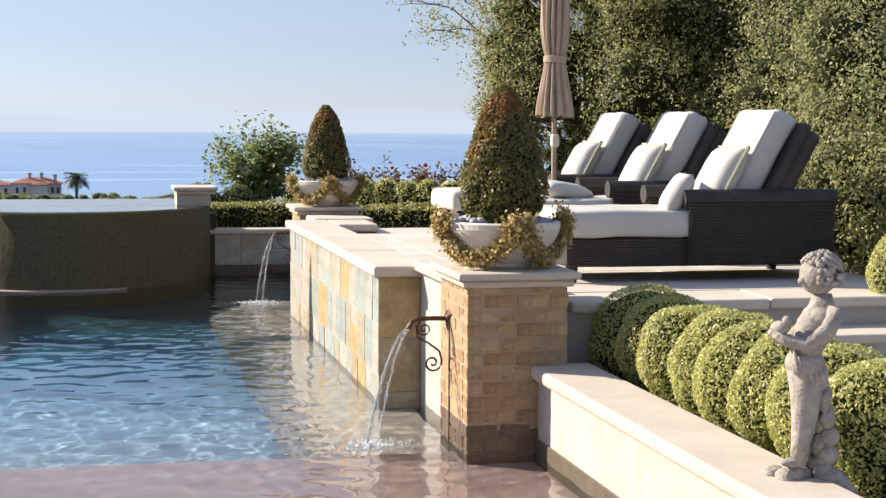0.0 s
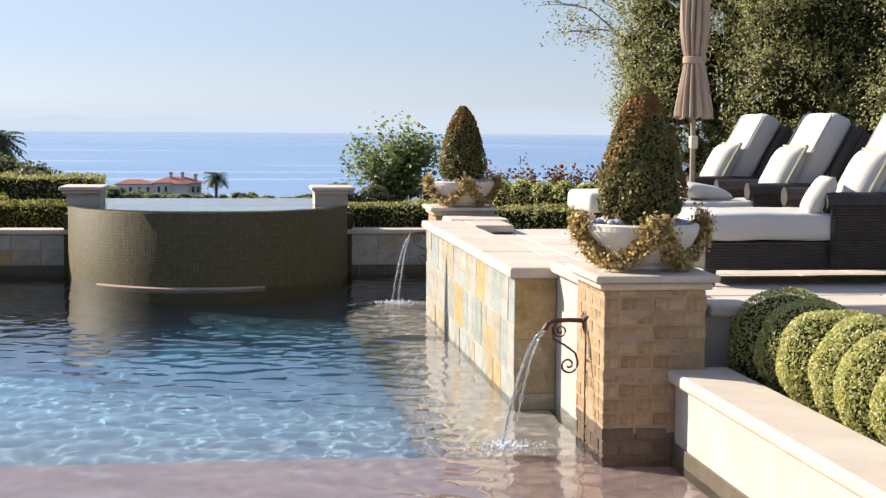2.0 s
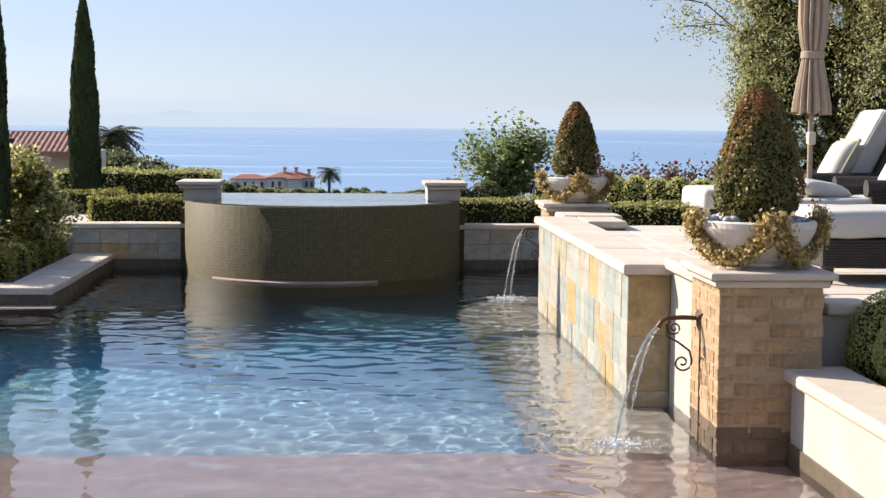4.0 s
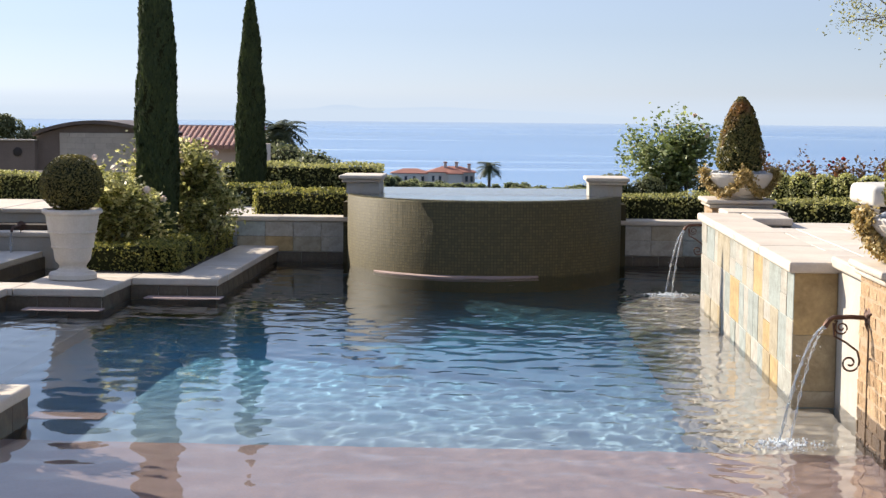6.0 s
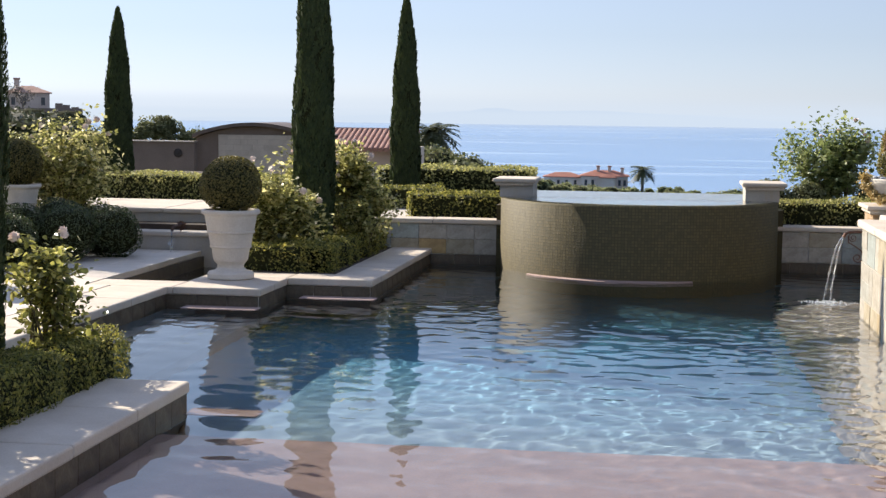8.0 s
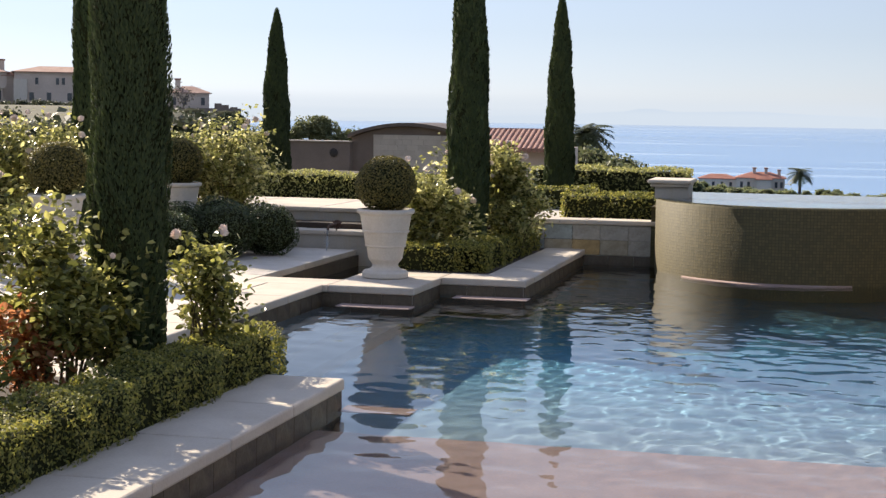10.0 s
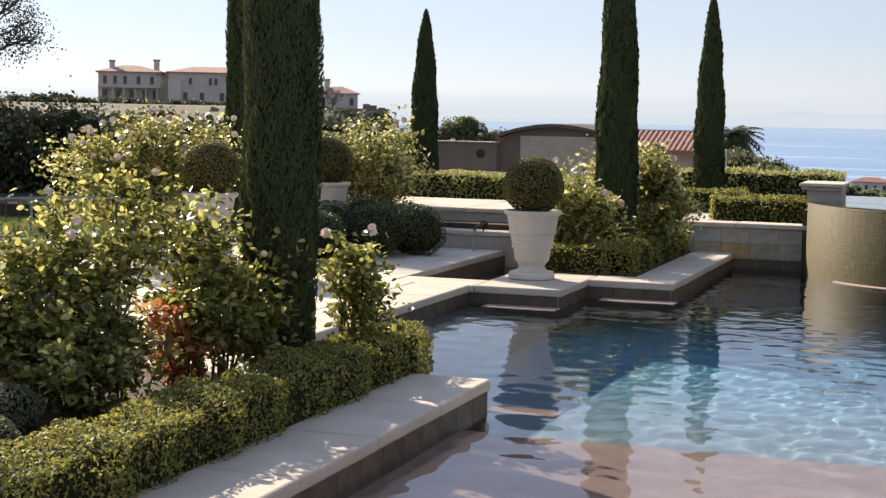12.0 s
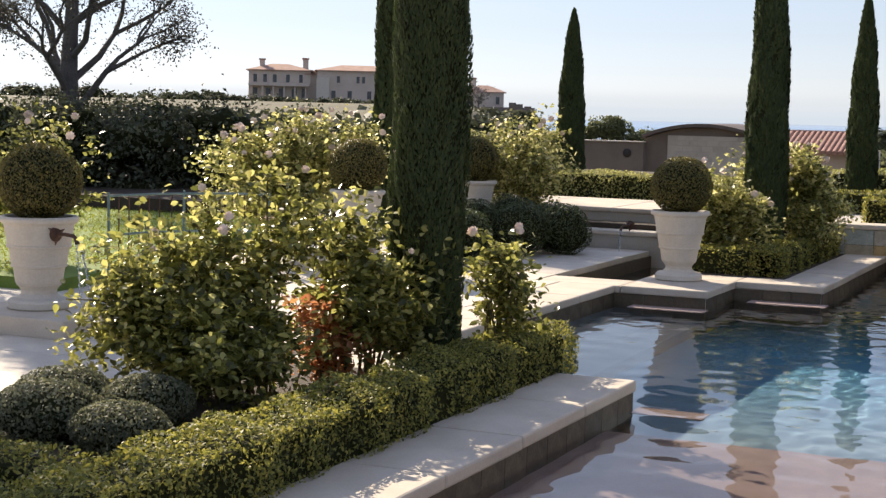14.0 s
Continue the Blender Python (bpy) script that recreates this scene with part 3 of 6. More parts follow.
# ---- pool: plan in metres, water at height zero ----
XR, XL, YB, YF = 2.315, -2.80, 18.75, 5.0      # low wall, left coping, back wall, near end
COPE = 0.17
OUT = [(XR, YF), (XR, 8.2), (1.95, 8.2), (1.95, 8.87), (2.05, 8.87), (2.05, 9.95), (1.78, 9.95), (1.78, 14.7), (2.05, 14.7), (2.05, 15.3),
       (1.95, 15.3), (1.95, 16.05), (XR, 16.05), (XR, YB), (XL, YB), (XL, 14.95), (-3.63, 14.95), (-3.63, 13.93), (-4.5, 13.93), (-4.5, 9.07), (XL, 9.07), (XL, YF)]
bm = bmesh.new()
top = [bm.verts.new((x, y, -0.24)) for x, y in OUT]
bot = [bm.verts.new((x, y, -2.8)) for x, y in OUT]
for i in range(len(OUT)):
    k = (i + 1) % len(OUT)
    bm.faces.new((top[i], top[k], bot[k], bot[i]))
basin = part("pool_basin", bm, POOL_BLUE)
tagged(basin, "blue-grey plastered swimming pool basin under clear water", "pool", kind="structure")
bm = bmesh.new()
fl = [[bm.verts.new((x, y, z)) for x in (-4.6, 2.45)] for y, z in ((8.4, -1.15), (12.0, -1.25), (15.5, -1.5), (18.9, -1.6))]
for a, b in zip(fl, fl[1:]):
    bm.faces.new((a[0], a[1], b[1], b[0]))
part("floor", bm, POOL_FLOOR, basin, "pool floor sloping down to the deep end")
part("shelf", boxed(XL + 0.01, XR - 0.01, YF + 0.01, 8.55, -1.3, -0.20, 0.01), SHELF, basin, "pinkish sand plastered sun shelf just below the water")
bm = bmesh.new()                       # a bench whose edge rolls off softly into the deep part
roll = [[bm.verts.new((x, y, z)) for y in (8.56, 16.04)] for x, z in ((1.96, -0.29), (1.66, -0.31), (1.52, -0.36), (1.40, -0.46), (1.28, -0.64), (1.16, -0.90), (1.04, -1.48))]
for a, b in zip(roll, roll[1:]):
    bm.faces.new((a[0], a[1], b[1], b[0]))
part("bench", bm, BENCH, basin, "sand plastered bench along the slate wall", smooth=True)
for x0, x1, y0, z1 in ((-3.45, -2.72, 14.72, 0.006), (-4.30, -3.60, 13.72, 0.006), (-2.79, -2.35, 9.0, -0.10)):
    part("ledge", boxed(x0, x1, y0, y0 + 0.20, -0.07, z1, 0.01), SHELF, basin, "pale stone ledge just under the water")
for i, (xa, zz) in enumerate(((-4.22, -0.25), (-3.93, -0.5), (-3.64, -0.75))):
    part("step", boxed(-4.49, xa, 9.08, 13.92, -1.3, zz, 0.01), STEP_PLASTER, basin)

# rippled water sheet, real waves
rng = np.random.default_rng(5)
water_mat = water_material("pool_water", (0.93, 0.985, 1.0), 4.5, 0.0)
gx, gy = np.linspace(-4.49, 2.34, 330), np.linspace(YF + 0.01, YB - 0.01, 660)
WX, WY = np.meshgrid(gx, gy)


def ripples(count, short, long, heading, spread):
    """A sum of small waves whose slopes have a spread of one."""
    z = np.zeros_like(WX)
    for _ in range(count):
        wl, an = rng.uniform(short, long), rng.normal(heading, spread)
        z += wl / (2 * math.pi) * math.sqrt(2 / count) * np.sin(2 * math.pi / wl * (WX * math.cos(an) + WY * math.sin(an)) + rng.uniform(0, 6))
    return z


far_, west_ = np.exp(-((WY - 13.4) / 1.6) ** 2), 0.42 + 0.58 * np.clip((WX + 3.3) / 2.6, 0, 1)     # calmer over the shelf and by the steps
near_spouts = np.exp(-np.hypot(WX - 1.5, WY - 8.6) / 1.6) + np.exp(-np.hypot(WX - 1.55, WY - 15.6) / 1.6)
WZ = ripples(40, 0.20, 0.46, 1.2, 0.95) * (0.022 + 0.008 * far_) * west_ + ripples(48, 0.085, 0.19, 1.1, 1.0) * (0.006 + 0.024 * far_ + 0.028 * near_spouts) * west_
for sx, sy in ((1.50, 8.57), (1.57, 15.6)):              # rings spreading from the two streams
    rad = np.hypot(WX - sx, WY - sy)
    for wl, ph in ((0.13, 0.0), (0.19, 1.3), (0.27, 2.1)):
        WZ += 0.0010 * wl / 0.2 * np.exp(-rad / 1.1) * np.sin(2 * math.pi * rad / wl + ph + 0.6 * np.sin(3 * np.arctan2(WY - sy, WX - sx)))
nx, ny = len(gx), len(gy)
ids = np.arange(nx * ny).reshape(ny, nx)
quads = np.stack([ids[:-1, :-1], ids[:-1, 1:], ids[1:, 1:], ids[1:, :-1]], -1).reshape(-1, 4)
cxy = np.stack([WX, WY], -1).reshape(-1, 2)[quads].mean(1)
inside = (cxy[:, 0] > XL) | ((cxy[:, 1] > 9.07) & (cxy[:, 1] < 13.93)) | ((cxy[:, 0] > -3.63) & (cxy[:, 1] > 9.07) & (cxy[:, 1] < 14.95))
keep = inside & ~((cxy[:, 0] > 1.78) & (cxy[:, 1] > 9.95) & (cxy[:, 1] < 14.7)) & ~((cxy[:, 0] > 2.05) & (cxy[:, 1] > 8.2) & (cxy[:, 1] < 16.05))
pool_water = link("pool_water", mesh_of("pool_water", np.stack([WX, WY, WZ], -1).reshape(-1, 3), quads[keep], True), water_mat)
tagged(pool_water, "clear rippled blue swimming pool water", "water", kind="structure")
for ob in [basin] + list(basin.children):
    ob.cycles.is_caustics_receiver = True
pool_water.cycles.is_caustics_caster = True
sun_data.cycles.is_caustics_light = True

# ---- terraces ----
terrace = part("terrace_west", prism([(-4.5, 9.07), (-4.5, 13.93), (-3.63, 13.93), (-3.63, 14.95), (XL, 14.95), (XL, YB), (-4.455, YB), (-4.455, 14.405), (-5.25, 14.405), (-5.25, 17.9), (-18, 17.9), (-18, YF), (XL, YF), (XL, 9.07)], -1.5, 0.10), PAVING)
tagged(terrace, "pale limestone pool terrace", "terrace", kind="structure")
tagged(part("terrace_north", prism([(-18, 17.9), (-5.0, 17.9), (-5.0, YB), (-2.8, YB), (-2.8, YB + 0.12), (8, YB + 0.12), (8, 23.0), (-3.4, 23.0), (-3.4, 34), (-18, 34)], -1.6, 0.44), SOIL), "planted upper terrace beyond the pool", "terrace", kind="structure")
tagged(part("terrace_south", boxed(-18, 14, -8, YF, -1.5, 0.10), PAVING), "pale paving at the near end of the pool", "terrace", kind="structure")
deck_base = part("terrace_east", prism([(XR + 0.3, YF), (14, YF), (14, 20), (XR, 20), (XR, 16.05), (2.2, 16.05), (2.2, 8.45), (XR + 0.3, 8.45)], -1.5, 0.30), SOIL)
tagged(deck_base, "planted ground beside the raised deck", "terrace", kind="structure")

# coping of the pool, slab by slab
coping = tagged(new("pool_coping"), "pale limestone bullnose coping round the pool", "coping", kind="structure")
stone_run(coping, "coping_slab", XL - 0.48, XL + 0.03, -2.0, 9.04 + 0.03, 0.10, COPE, LIMESTONE, 0.95, "y", 0.014)
stone_run(coping, "coping_slab", -4.95, XL - 0.484, 8.6, 9.07 + 0.03, 0.10, COPE, LIMESTONE, 0.8, "x", 0.014)
stone_run(coping, "coping_slab", -5.0, -4.47, 9.105, 13.896, 0.10, COPE, LIMESTONE, 0.9, "y", 0.014)
stone_run(coping, "coping_slab", -5.25, -3.60, 13.90, 14.40, 0.10, COPE, LIMESTONE, 0.8, "x", 0.014)
stone_run(coping, "coping_slab", -4.45, -3.60, 14.404, 14.916, 0.10, COPE, LIMESTONE, 1.0, "x", 0.014)
stone_run(coping, "coping_slab", -4.45, XL + 0.03, 14.92, 15.37, 0.10, COPE, LIMESTONE, 0.8, "x", 0.014)
stone_run(coping, "coping_slab", XL - 0.45, XL + 0.03, 15.374, YB - 0.002, 0.10, COPE, LIMESTONE, 0.85, "y", 0.014)
# dark waterline stones
band = tagged(new("waterline_band"), "dark wet stone band at the waterline", "wall band", kind="structure")
for (x0, y0), (x1, y1) in zip(OUT, OUT[1:] + OUT[:1]):
    if (x0 > 1 and y0 < 16) or y0 == YF and y1 == YF:
        continue
    if x0 == x1:
        s = 1 if x0 > 0 else -1
        stone_run(band, "stone", min(x0, x0 - s * 0.012), max(x0, x0 - s * 0.012), min(y0, y1), max(y0, y1), -0.25, 0.098, WATERLINE, 0.3, "y", 0.003)
    else:
        s = 1 if (y0 > 12 or y0 == 9.07) else -1
        if y0 == 9.07:
            s = -1
        stone_run(band, "stone", min(x0, x1), max(x0, x1), min(y0, y0 - s * 0.012), max(y0, y0 - s * 0.012), -0.25, 0.098, WATERLINE, 0.3, "x", 0.003)

paving = tagged(new("terrace_paving"), "pale cream limestone paving in running bond", "paving", kind="structure")
slab_field(paving, "slab", -9.4, -5.004, 9.2, 13.895, COPE, 0.06, 0.6, PAVING)
slab_field(paving, "slab", -9.4, -5.255, 13.90, 17.58, COPE, 0.06, 0.6, PAVING, seed=3)
slab_field(paving, "slab", -9.4, -5.35, 4.4, 9.195, COPE, 0.06, 0.6, PAVING, seed=4)
# narrow rill behind the urn, dark water
rill = tagged(part("rill", boxed(-5.25, -4.456, 14.406, 18.6, -0.40, -0.30), WATERLINE), "narrow dark stone water channel sunk in the terrace", "channel", kind="structure")
for x0, x1, y0, y1, z1 in ((-5.249, -5.236, 14.42, 17.6, 0.108), (-5.249, -4.457, 14.406, 14.419, 0.098), (-4.469, -4.457, 14.42, 17.6, 0.098)):
    part("lining", boxed(x0, x1, y0, y1, -0.298, z1), WATERLINE, rill)
rw = tagged(part("rill_water", boxed(-5.235, -4.47, 14.421, 17.58, -0.03, -0.02), water_material("rill_water", (0.45, 0.45, 0.38), 5.0, 0.05, 0.02)), "dark water in the sunken channel", "water", kind="structure")
rw.visible_shadow = False

# steps up at the far side of the terrace
for i, (ya, yb, za) in enumerate(((17.6, 18.3, 0.38), (18.3, 20.2, 0.60))):
    st = tagged(new("step_%d" % (i + 1)), "broad pale limestone garden step", "step", kind="structure")
    part("riser", boxed(-9.2, -4.9, ya + 0.03, yb + 0.4, -0.1, za - 0.055), PLASTER, st)
    stone_run(st, "tread", -9.2, -4.87, ya, yb + 0.02, za - 0.055, za, LIMESTONE, 1.1, "x", 0.015)

# back wall on both sides of the spa, slate faced with a thin coping
for nm, x0, x1 in (("wall_back_west", -3.6, -1.93), ("wall_back_east", 1.25, 2.36)):
    wl = tagged(part(nm, boxed(x0, x1, YB, YB + 0.3, -1.4, 0.46), PLASTER), "low retaining wall clad in greyish slate", "wall", kind="structure")
    n = max(1, round((x1 - x0) / 0.34))
    w = (x1 - x0) / n
    for i in range(n):
        for k, (za, zb) in enumerate(((0.105, 0.28), (0.283, 0.459))):
            ob = part("tile", boxed(-w / 2 + 0.002, w / 2 - 0.002, -0.014, 0, za, zb, 0.004, 1), SLATE, wl)
            ob.location = (x0 + w * (i + 0.5), YB, 0)
    stone_run(wl, "cap", x0, x1, YB - 0.04, YB + 0.34, 0.462, 0.52, LIMESTONE, 0.8, "x", 0.014)

# ---- raised fountain wall on the east side ----
slate_wall = tagged(part("wall_fountain", boxed(1.795, 2.2, 9.965, 14.685, -1.4, 0.755), PLASTER), "raised pool wall clad in multicoloured slate tiles", "wall", kind="structure")
rnd = random.Random(11)
for row, (za, zb) in enumerate(((-0.30, 0.13), (0.13, 0.46), (0.46, 0.757))):
    y = 9.95
    while y < 14.69:
        w = rnd.choice((0.24, 0.32, 0.40, 0.48)) * rnd.uniform(0.92, 1.08)
        w = 14.70 - y if 14.70 - y - w < 0.14 else w
        cuts = [za, zb] if rnd.random() < 0.72 else [za, za + (zb - za) * rnd.uniform(0.4, 0.6), zb]
        for a, b in zip(cuts, cuts[1:]):
            ob = part("tile", boxed(-0.016 + rnd.uniform(-0.005, 0.003), 0, -w / 2 + 0.0015, w / 2 - 0.0015, a + 0.0015, b - 0.0015, 0.003, 1), SLATE, slate_wall)
            ob.location = (1.795, y + w / 2, 0)
        y += w
for za, zb in ((-0.30, 0.02), (0.022, 0.37), (0.372, 0.757)):
    part("tile", boxed(1.782, 2.05, 9.950, 9.964, za, zb, 0.003, 1), SLATE, slate_wall)
stone_run(slate_wall, "cap", 1.74, 2.13, 9.90, 14.80, 0.76, 0.83, LIMESTONE, 1.22, "y", 0.016, 0.002)
stone_run(slate_wall, "cap", 2.134, 2.50, 14.10, 14.80, 0.76, 0.83, LIMESTONE, 0.6, "x", 0.016)
part("return", boxed(2.13, 2.42, 14.15, 14.75, 0.3, 0.757), PLASTER, slate_wall)


def fountain_pier(name, y0, y1, back0, back1):
    """A brick pier with a stone cap, and the plastered wall that the spout sits in."""
    x0, x1 = 1.95, 2.50
    pr = tagged(part(name, boxed(x0 + 0.002, x1 - 0.005, y0 + 0.002, y1 - 0.005, 0.104, 0.86), MORTAR), "weathered tan brick pier with a limestone cap", "pier", kind="structure")
    part("footing", boxed(x0 + 0.005, x1 - 0.005, y0 + 0.005, y1 - 0.005, -1.4, 0.103), WET_BRICK, pr)
    part("sealed_joint", boxed(x0 - 0.007, x0 + 0.004, y1 - 0.244, y1 - 0.238, -0.1, 0.62), CRACK, pr, "dark vertical joint below the spout")
    course, bl, jt = 0.0765, 0.180, 0.011
    rr = random.Random(4)
    meshes = {}

    def brick(cx, cy, z, sx, sy):
        key = (round(sx, 3), round(sy, 3), z < 0.08, rr.randrange(5))
        if key not in meshes:
            m = bpy.data.meshes.new("brick")
            t = boxed(-sx / 2, sx / 2, -sy / 2, sy / 2, 0, course - jt, 0.004, 1)
            for v in t.verts:                    # tumbled, chipped edges
                v.co += Vector((rr.uniform(-0.0025, 0.0025), rr.uniform(-0.0025, 0.0025), rr.uniform(-0.004, 0.004)))
            t.to_mesh(m)
            t.free()
            m.materials.append(WET_BRICK if z < 0.08 else BRICK)
            meshes[key] = m
        ob = new("brick", meshes[key])
        ob.parent = pr
        ob.location = (cx + rr.uniform(-0.002, 0.002), cy + rr.uniform(-0.004, 0.003), z)
    z, row = -0.16, 0
    while z < 0.85:
        for axis, a, b in (("x", x0, x1), ("y", y0 + 0.10, y1)):
            e = a - (0 if row % 2 == (axis == "x") else bl / 2)
            while e < b - 0.02:
                p, q = max(e, a), min(e + bl - jt, b)
                if q - p > 0.03:
                    if axis == "x":
                        brick((p + q) / 2, y0 + 0.045, z, q - p, 0.09)
                    else:
                        brick(x0 + 0.045, (p + q) / 2 + 0.0, z, 0.09, q - p)
                e += bl
        z += course
        row += 1
    part("cap", boxed(x0 - 0.06, x1 + 0.06, y0 - 0.06, y1 + 0.06, 0.905, 0.945, 0.014), LIMESTONE, pr)
    part("cap_moulding", boxed(x0 - 0.03, x1 + 0.03, y0 - 0.03, y1 + 0.03, 0.865, 0.904, 0.014), LIMESTONE, pr)
    part("spout_wall", boxed(2.05, 2.45, back0, back1, -1.4, 0.80), PLASTER, pr, "whitewashed plaster recess")
    part("cap", boxed(2.0, 2.56, min(back0, back1) + 0.002, max(back0, back1) - 0.002, 0.80, 0.87, 0.014), LIMESTONE, pr)
    return pr


fountain_pier("pier_near", 8.2, 8.87, 8.94, 9.94)
fountain_pier("pier_far", 15.52, 16.15, 14.81, 15.45)

low_wall = tagged(part("wall_low", boxed(XR, XR + 0.30, 4.4, 8.19, -1.4, 0.375), PLASTER), "low white plastered planter wall beside the pool", "wall", kind="structure")
stone_run(low_wall, "cap", XR - 0.04, XR + 0.32, 4.4, 8.30, 0.377, 0.445, LIMESTONE, 3.9, "y", 0.018, 0.0015)
part("tile_band", boxed(XR - 0.014, XR - 0.002, YF, 8.19, -0.3, 0.06, 0.003, 1), WATERLINE, low_wall)
far_low = tagged(part("wall_low_far", boxed(XR, XR + 0.30, 16.06, YB, -1.4, 0.46), PLASTER), "low plastered planter wall", "wall", kind="structure")

# raised deck and its steps
deck = tagged(part("deck", prism([(2.56, 8.50), (4.95, 8.50), (4.95, 14.8), (2.2, 14.8), (2.2, 9.95), (2.46, 9.9), (2.56, 8.95)], 0.1, 0.715), PLASTER), "raised pale stone sun deck", "deck", kind="structure")
slab_field(deck, "slab", 2.505, 4.95, 8.95, 14.8, 0.78, 0.06, 0.62, PAVING, seed=6)
stone_run(deck, "coping_slab", 2.60, 4.95, 8.45, 8.945, 0.716, 0.78, LIMESTONE, 1.0, "x", 0.016)
slab_field(deck, "slab", 2.14, 2.50, 9.97, 14.08, 0.78, 0.06, 0.62, PAVING, seed=7)
for i, (ya, yb, z) in enumerate(((8.05, 8.49, 0.62), (7.62, 8.06, 0.46))):
    st = tagged(new("deck_step_%d" % (i + 1)), "pale limestone step down from the deck", "step", kind="structure")
    part("riser", boxed(3.35, 9.5, ya + 0.03, yb, 0.1, z - 0.055), PLASTER, st)
    stone_run(st, "tread", 3.35, 9.5, ya, yb, z - 0.055, z, LIMESTONE, 1.1, "x", 0.015)

# ---- vanishing-edge spa ----
SPX, SPY, SPR = -0.34, 18.72, 1.60
spa = thing("spa", SPX, SPY, 0, "raised round spa clad in olive mosaic tile, brimming with water", "spa")
spa_mat, nd, lk, b = nodes_of("olive_mosaic")
tc, sp = nd.new("ShaderNodeTexCoord"), nd.new("ShaderNodeSeparateXYZ")
lk.new(tc.outputs["Object"], sp.inputs[0])
at = nd.new("ShaderNodeMath")
at.operation = "ARCTAN2"
lk.new(sp.outputs[1], at.inputs[0])
lk.new(sp.outputs[0], at.inputs[1])
mu = nd.new("ShaderNodeMath")
mu.operation = "MULTIPLY"
mu.inputs[1].default_value = SPR
lk.new(at.outputs[0], mu.inputs[0])
cb = nd.new("ShaderNodeCombineXYZ")
lk.new(mu.outputs[0], cb.inputs[0])
lk.new(sp.outputs[2], cb.inputs[1])
bt = nd.new("ShaderNodeTexBrick")
bt.offset = 0.0
bt.inputs["Scale"].default_value, bt.inputs["Brick Width"].default_value, bt.inputs["Row Height"].default_value, bt.inputs["Mortar Size"].default_value = 1.0, 0.034, 0.034, 0.0035
bt.inputs["Color1"].default_value, bt.inputs["Color2"].default_value, bt.inputs["Mortar"].default_value = (0.125, 0.100, 0.044, 1), (0.088, 0.072, 0.035, 1), (0.074, 0.061, 0.030, 1)
lk.new(cb.outputs[0], bt.inputs["Vector"])
lk.new(bt.outputs[0], b.inputs["Base Color"])
b.inputs["Roughness"].default_value, b.inputs["Specular IOR Level"].default_value = 0.60, 0.12
nz = nd.new("ShaderNodeTexNoise")
nz.inputs["Scale"].default_value, nz.inputs["Detail"].default_value = 6, 5
flow = nd.new("ShaderNodeMapping")                 # water running down in sheets
flow.inputs["Scale"].default_value = (3.0, 3.0, 0.35)
lk.new(tc.outputs["Object"], flow.inputs[0])
lk.new(flow.outputs[0], nz.inputs["Vector"])
ad = nd.new("ShaderNodeMath")
lk.new(nz.outputs[0], ad.inputs[0])
lk.new(bt.outputs["Fac"], ad.inputs[1])
bp = nd.new("ShaderNodeBump")
bp.inputs["Strength"].default_value, bp.inputs["Distance"].default_value = 0.32, 0.011
lk.new(ad.outputs[0], bp.inputs["Height"])
lk.new(bp.outputs[0], b.inputs["Normal"])
bm = bmesh.new()
N = 72
angles = [math.pi + math.pi * i / N for i in range(N + 1)]
prof = [(1.0, -1.3), (1.0, 0.795), (0.985, 0.812), (0.90, 0.812), (0.90, 0.30)]
rows_ = [[bm.verts.new((SPR * s * math.cos(a), SPR * 1.04 * s * math.sin(a), z)) for a in angles] for s, z in prof]
for p, q in zip(rows_, rows_[1:]):
    for i in range(N):
        bm.faces.new((p[i], p[i + 1], q[i + 1], q[i]))
part("bowl", bm, spa_mat, spa, smooth=True)
bm = bmesh.new()
lip = [[bm.verts.new((SPR * (1 + s * (0.2 + 0.8 * math.sin(math.pi * i / 28) ** 0.7)) * math.cos(a), SPR * 1.04 * (1 + s * (0.2 + 0.8 * math.sin(math.pi * i / 28) ** 0.7)) * math.sin(a), z)) for i, a in enumerate(angles[17:46])] for s, z in ((0.0, -0.3), (0.0, 0.012), (0.085, 0.008), (0.10, -0.3))]
for p, q in zip(lip, lip[1:]):
    for i in range(28):
        bm.faces.new((p[i], p[i + 1], q[i + 1], q[i]))
part("footing", bm, SHELF, spa, "pale footing just under the water")
part("back_wall", boxed(-1.66, 1.66, 0.0, 1.35, -1.3, 0.70), spa_mat, spa)
spw = water_material("spa_water", (0.75, 0.88, 0.95), 6.0, 0.14)
bm = bmesh.new()
outl = [bm.verts.new((SPR * 0.992 * math.cos(a), SPR * 1.032 * math.sin(a), 0.822)) for a in angles] + [bm.verts.new((1.45, 1.30, 0.822)), bm.verts.new((-1.45, 1.30, 0.822))]
bm.faces.new(outl)
bmesh.ops.triangulate(bm, faces=bm.faces)
ws = part("water", bm, spw, spa, "still spa water level with its rim")
part("floor", prism([(1.3 * math.cos(a), 1.35 * math.sin(a)) for a in angles[::6]] + [(1.3, 1.2), (-1.3, 1.2)], 0.1, 0.3), POOL_BLUE, spa)
for sx in (-1, 1):
    pier = part("pier", boxed(sx * 1.40 - 0.19, sx * 1.40 + 0.19, -0.33, 0.30, 0.815, 0.945), PLASTER, spa, "plastered pier at the spa's end")
    part("pier_base", boxed(sx * 1.44 - 0.15, sx * 1.44 + 0.15, -0.02, 0.30, -0.2, 0.813), PLASTER, pier)
    part("cap", boxed(sx * 1.42 - 0.25, sx * 1.42 + 0.25, -0.41, 0.36, 0.985, 1.03, 0.014), LIMESTONE, pier)
    part("cap_moulding", boxed(sx * 1.42 - 0.22, sx * 1.42 + 0.22, -0.38, 0.33, 0.947, 0.984, 0.014), LIMESTONE, pier)


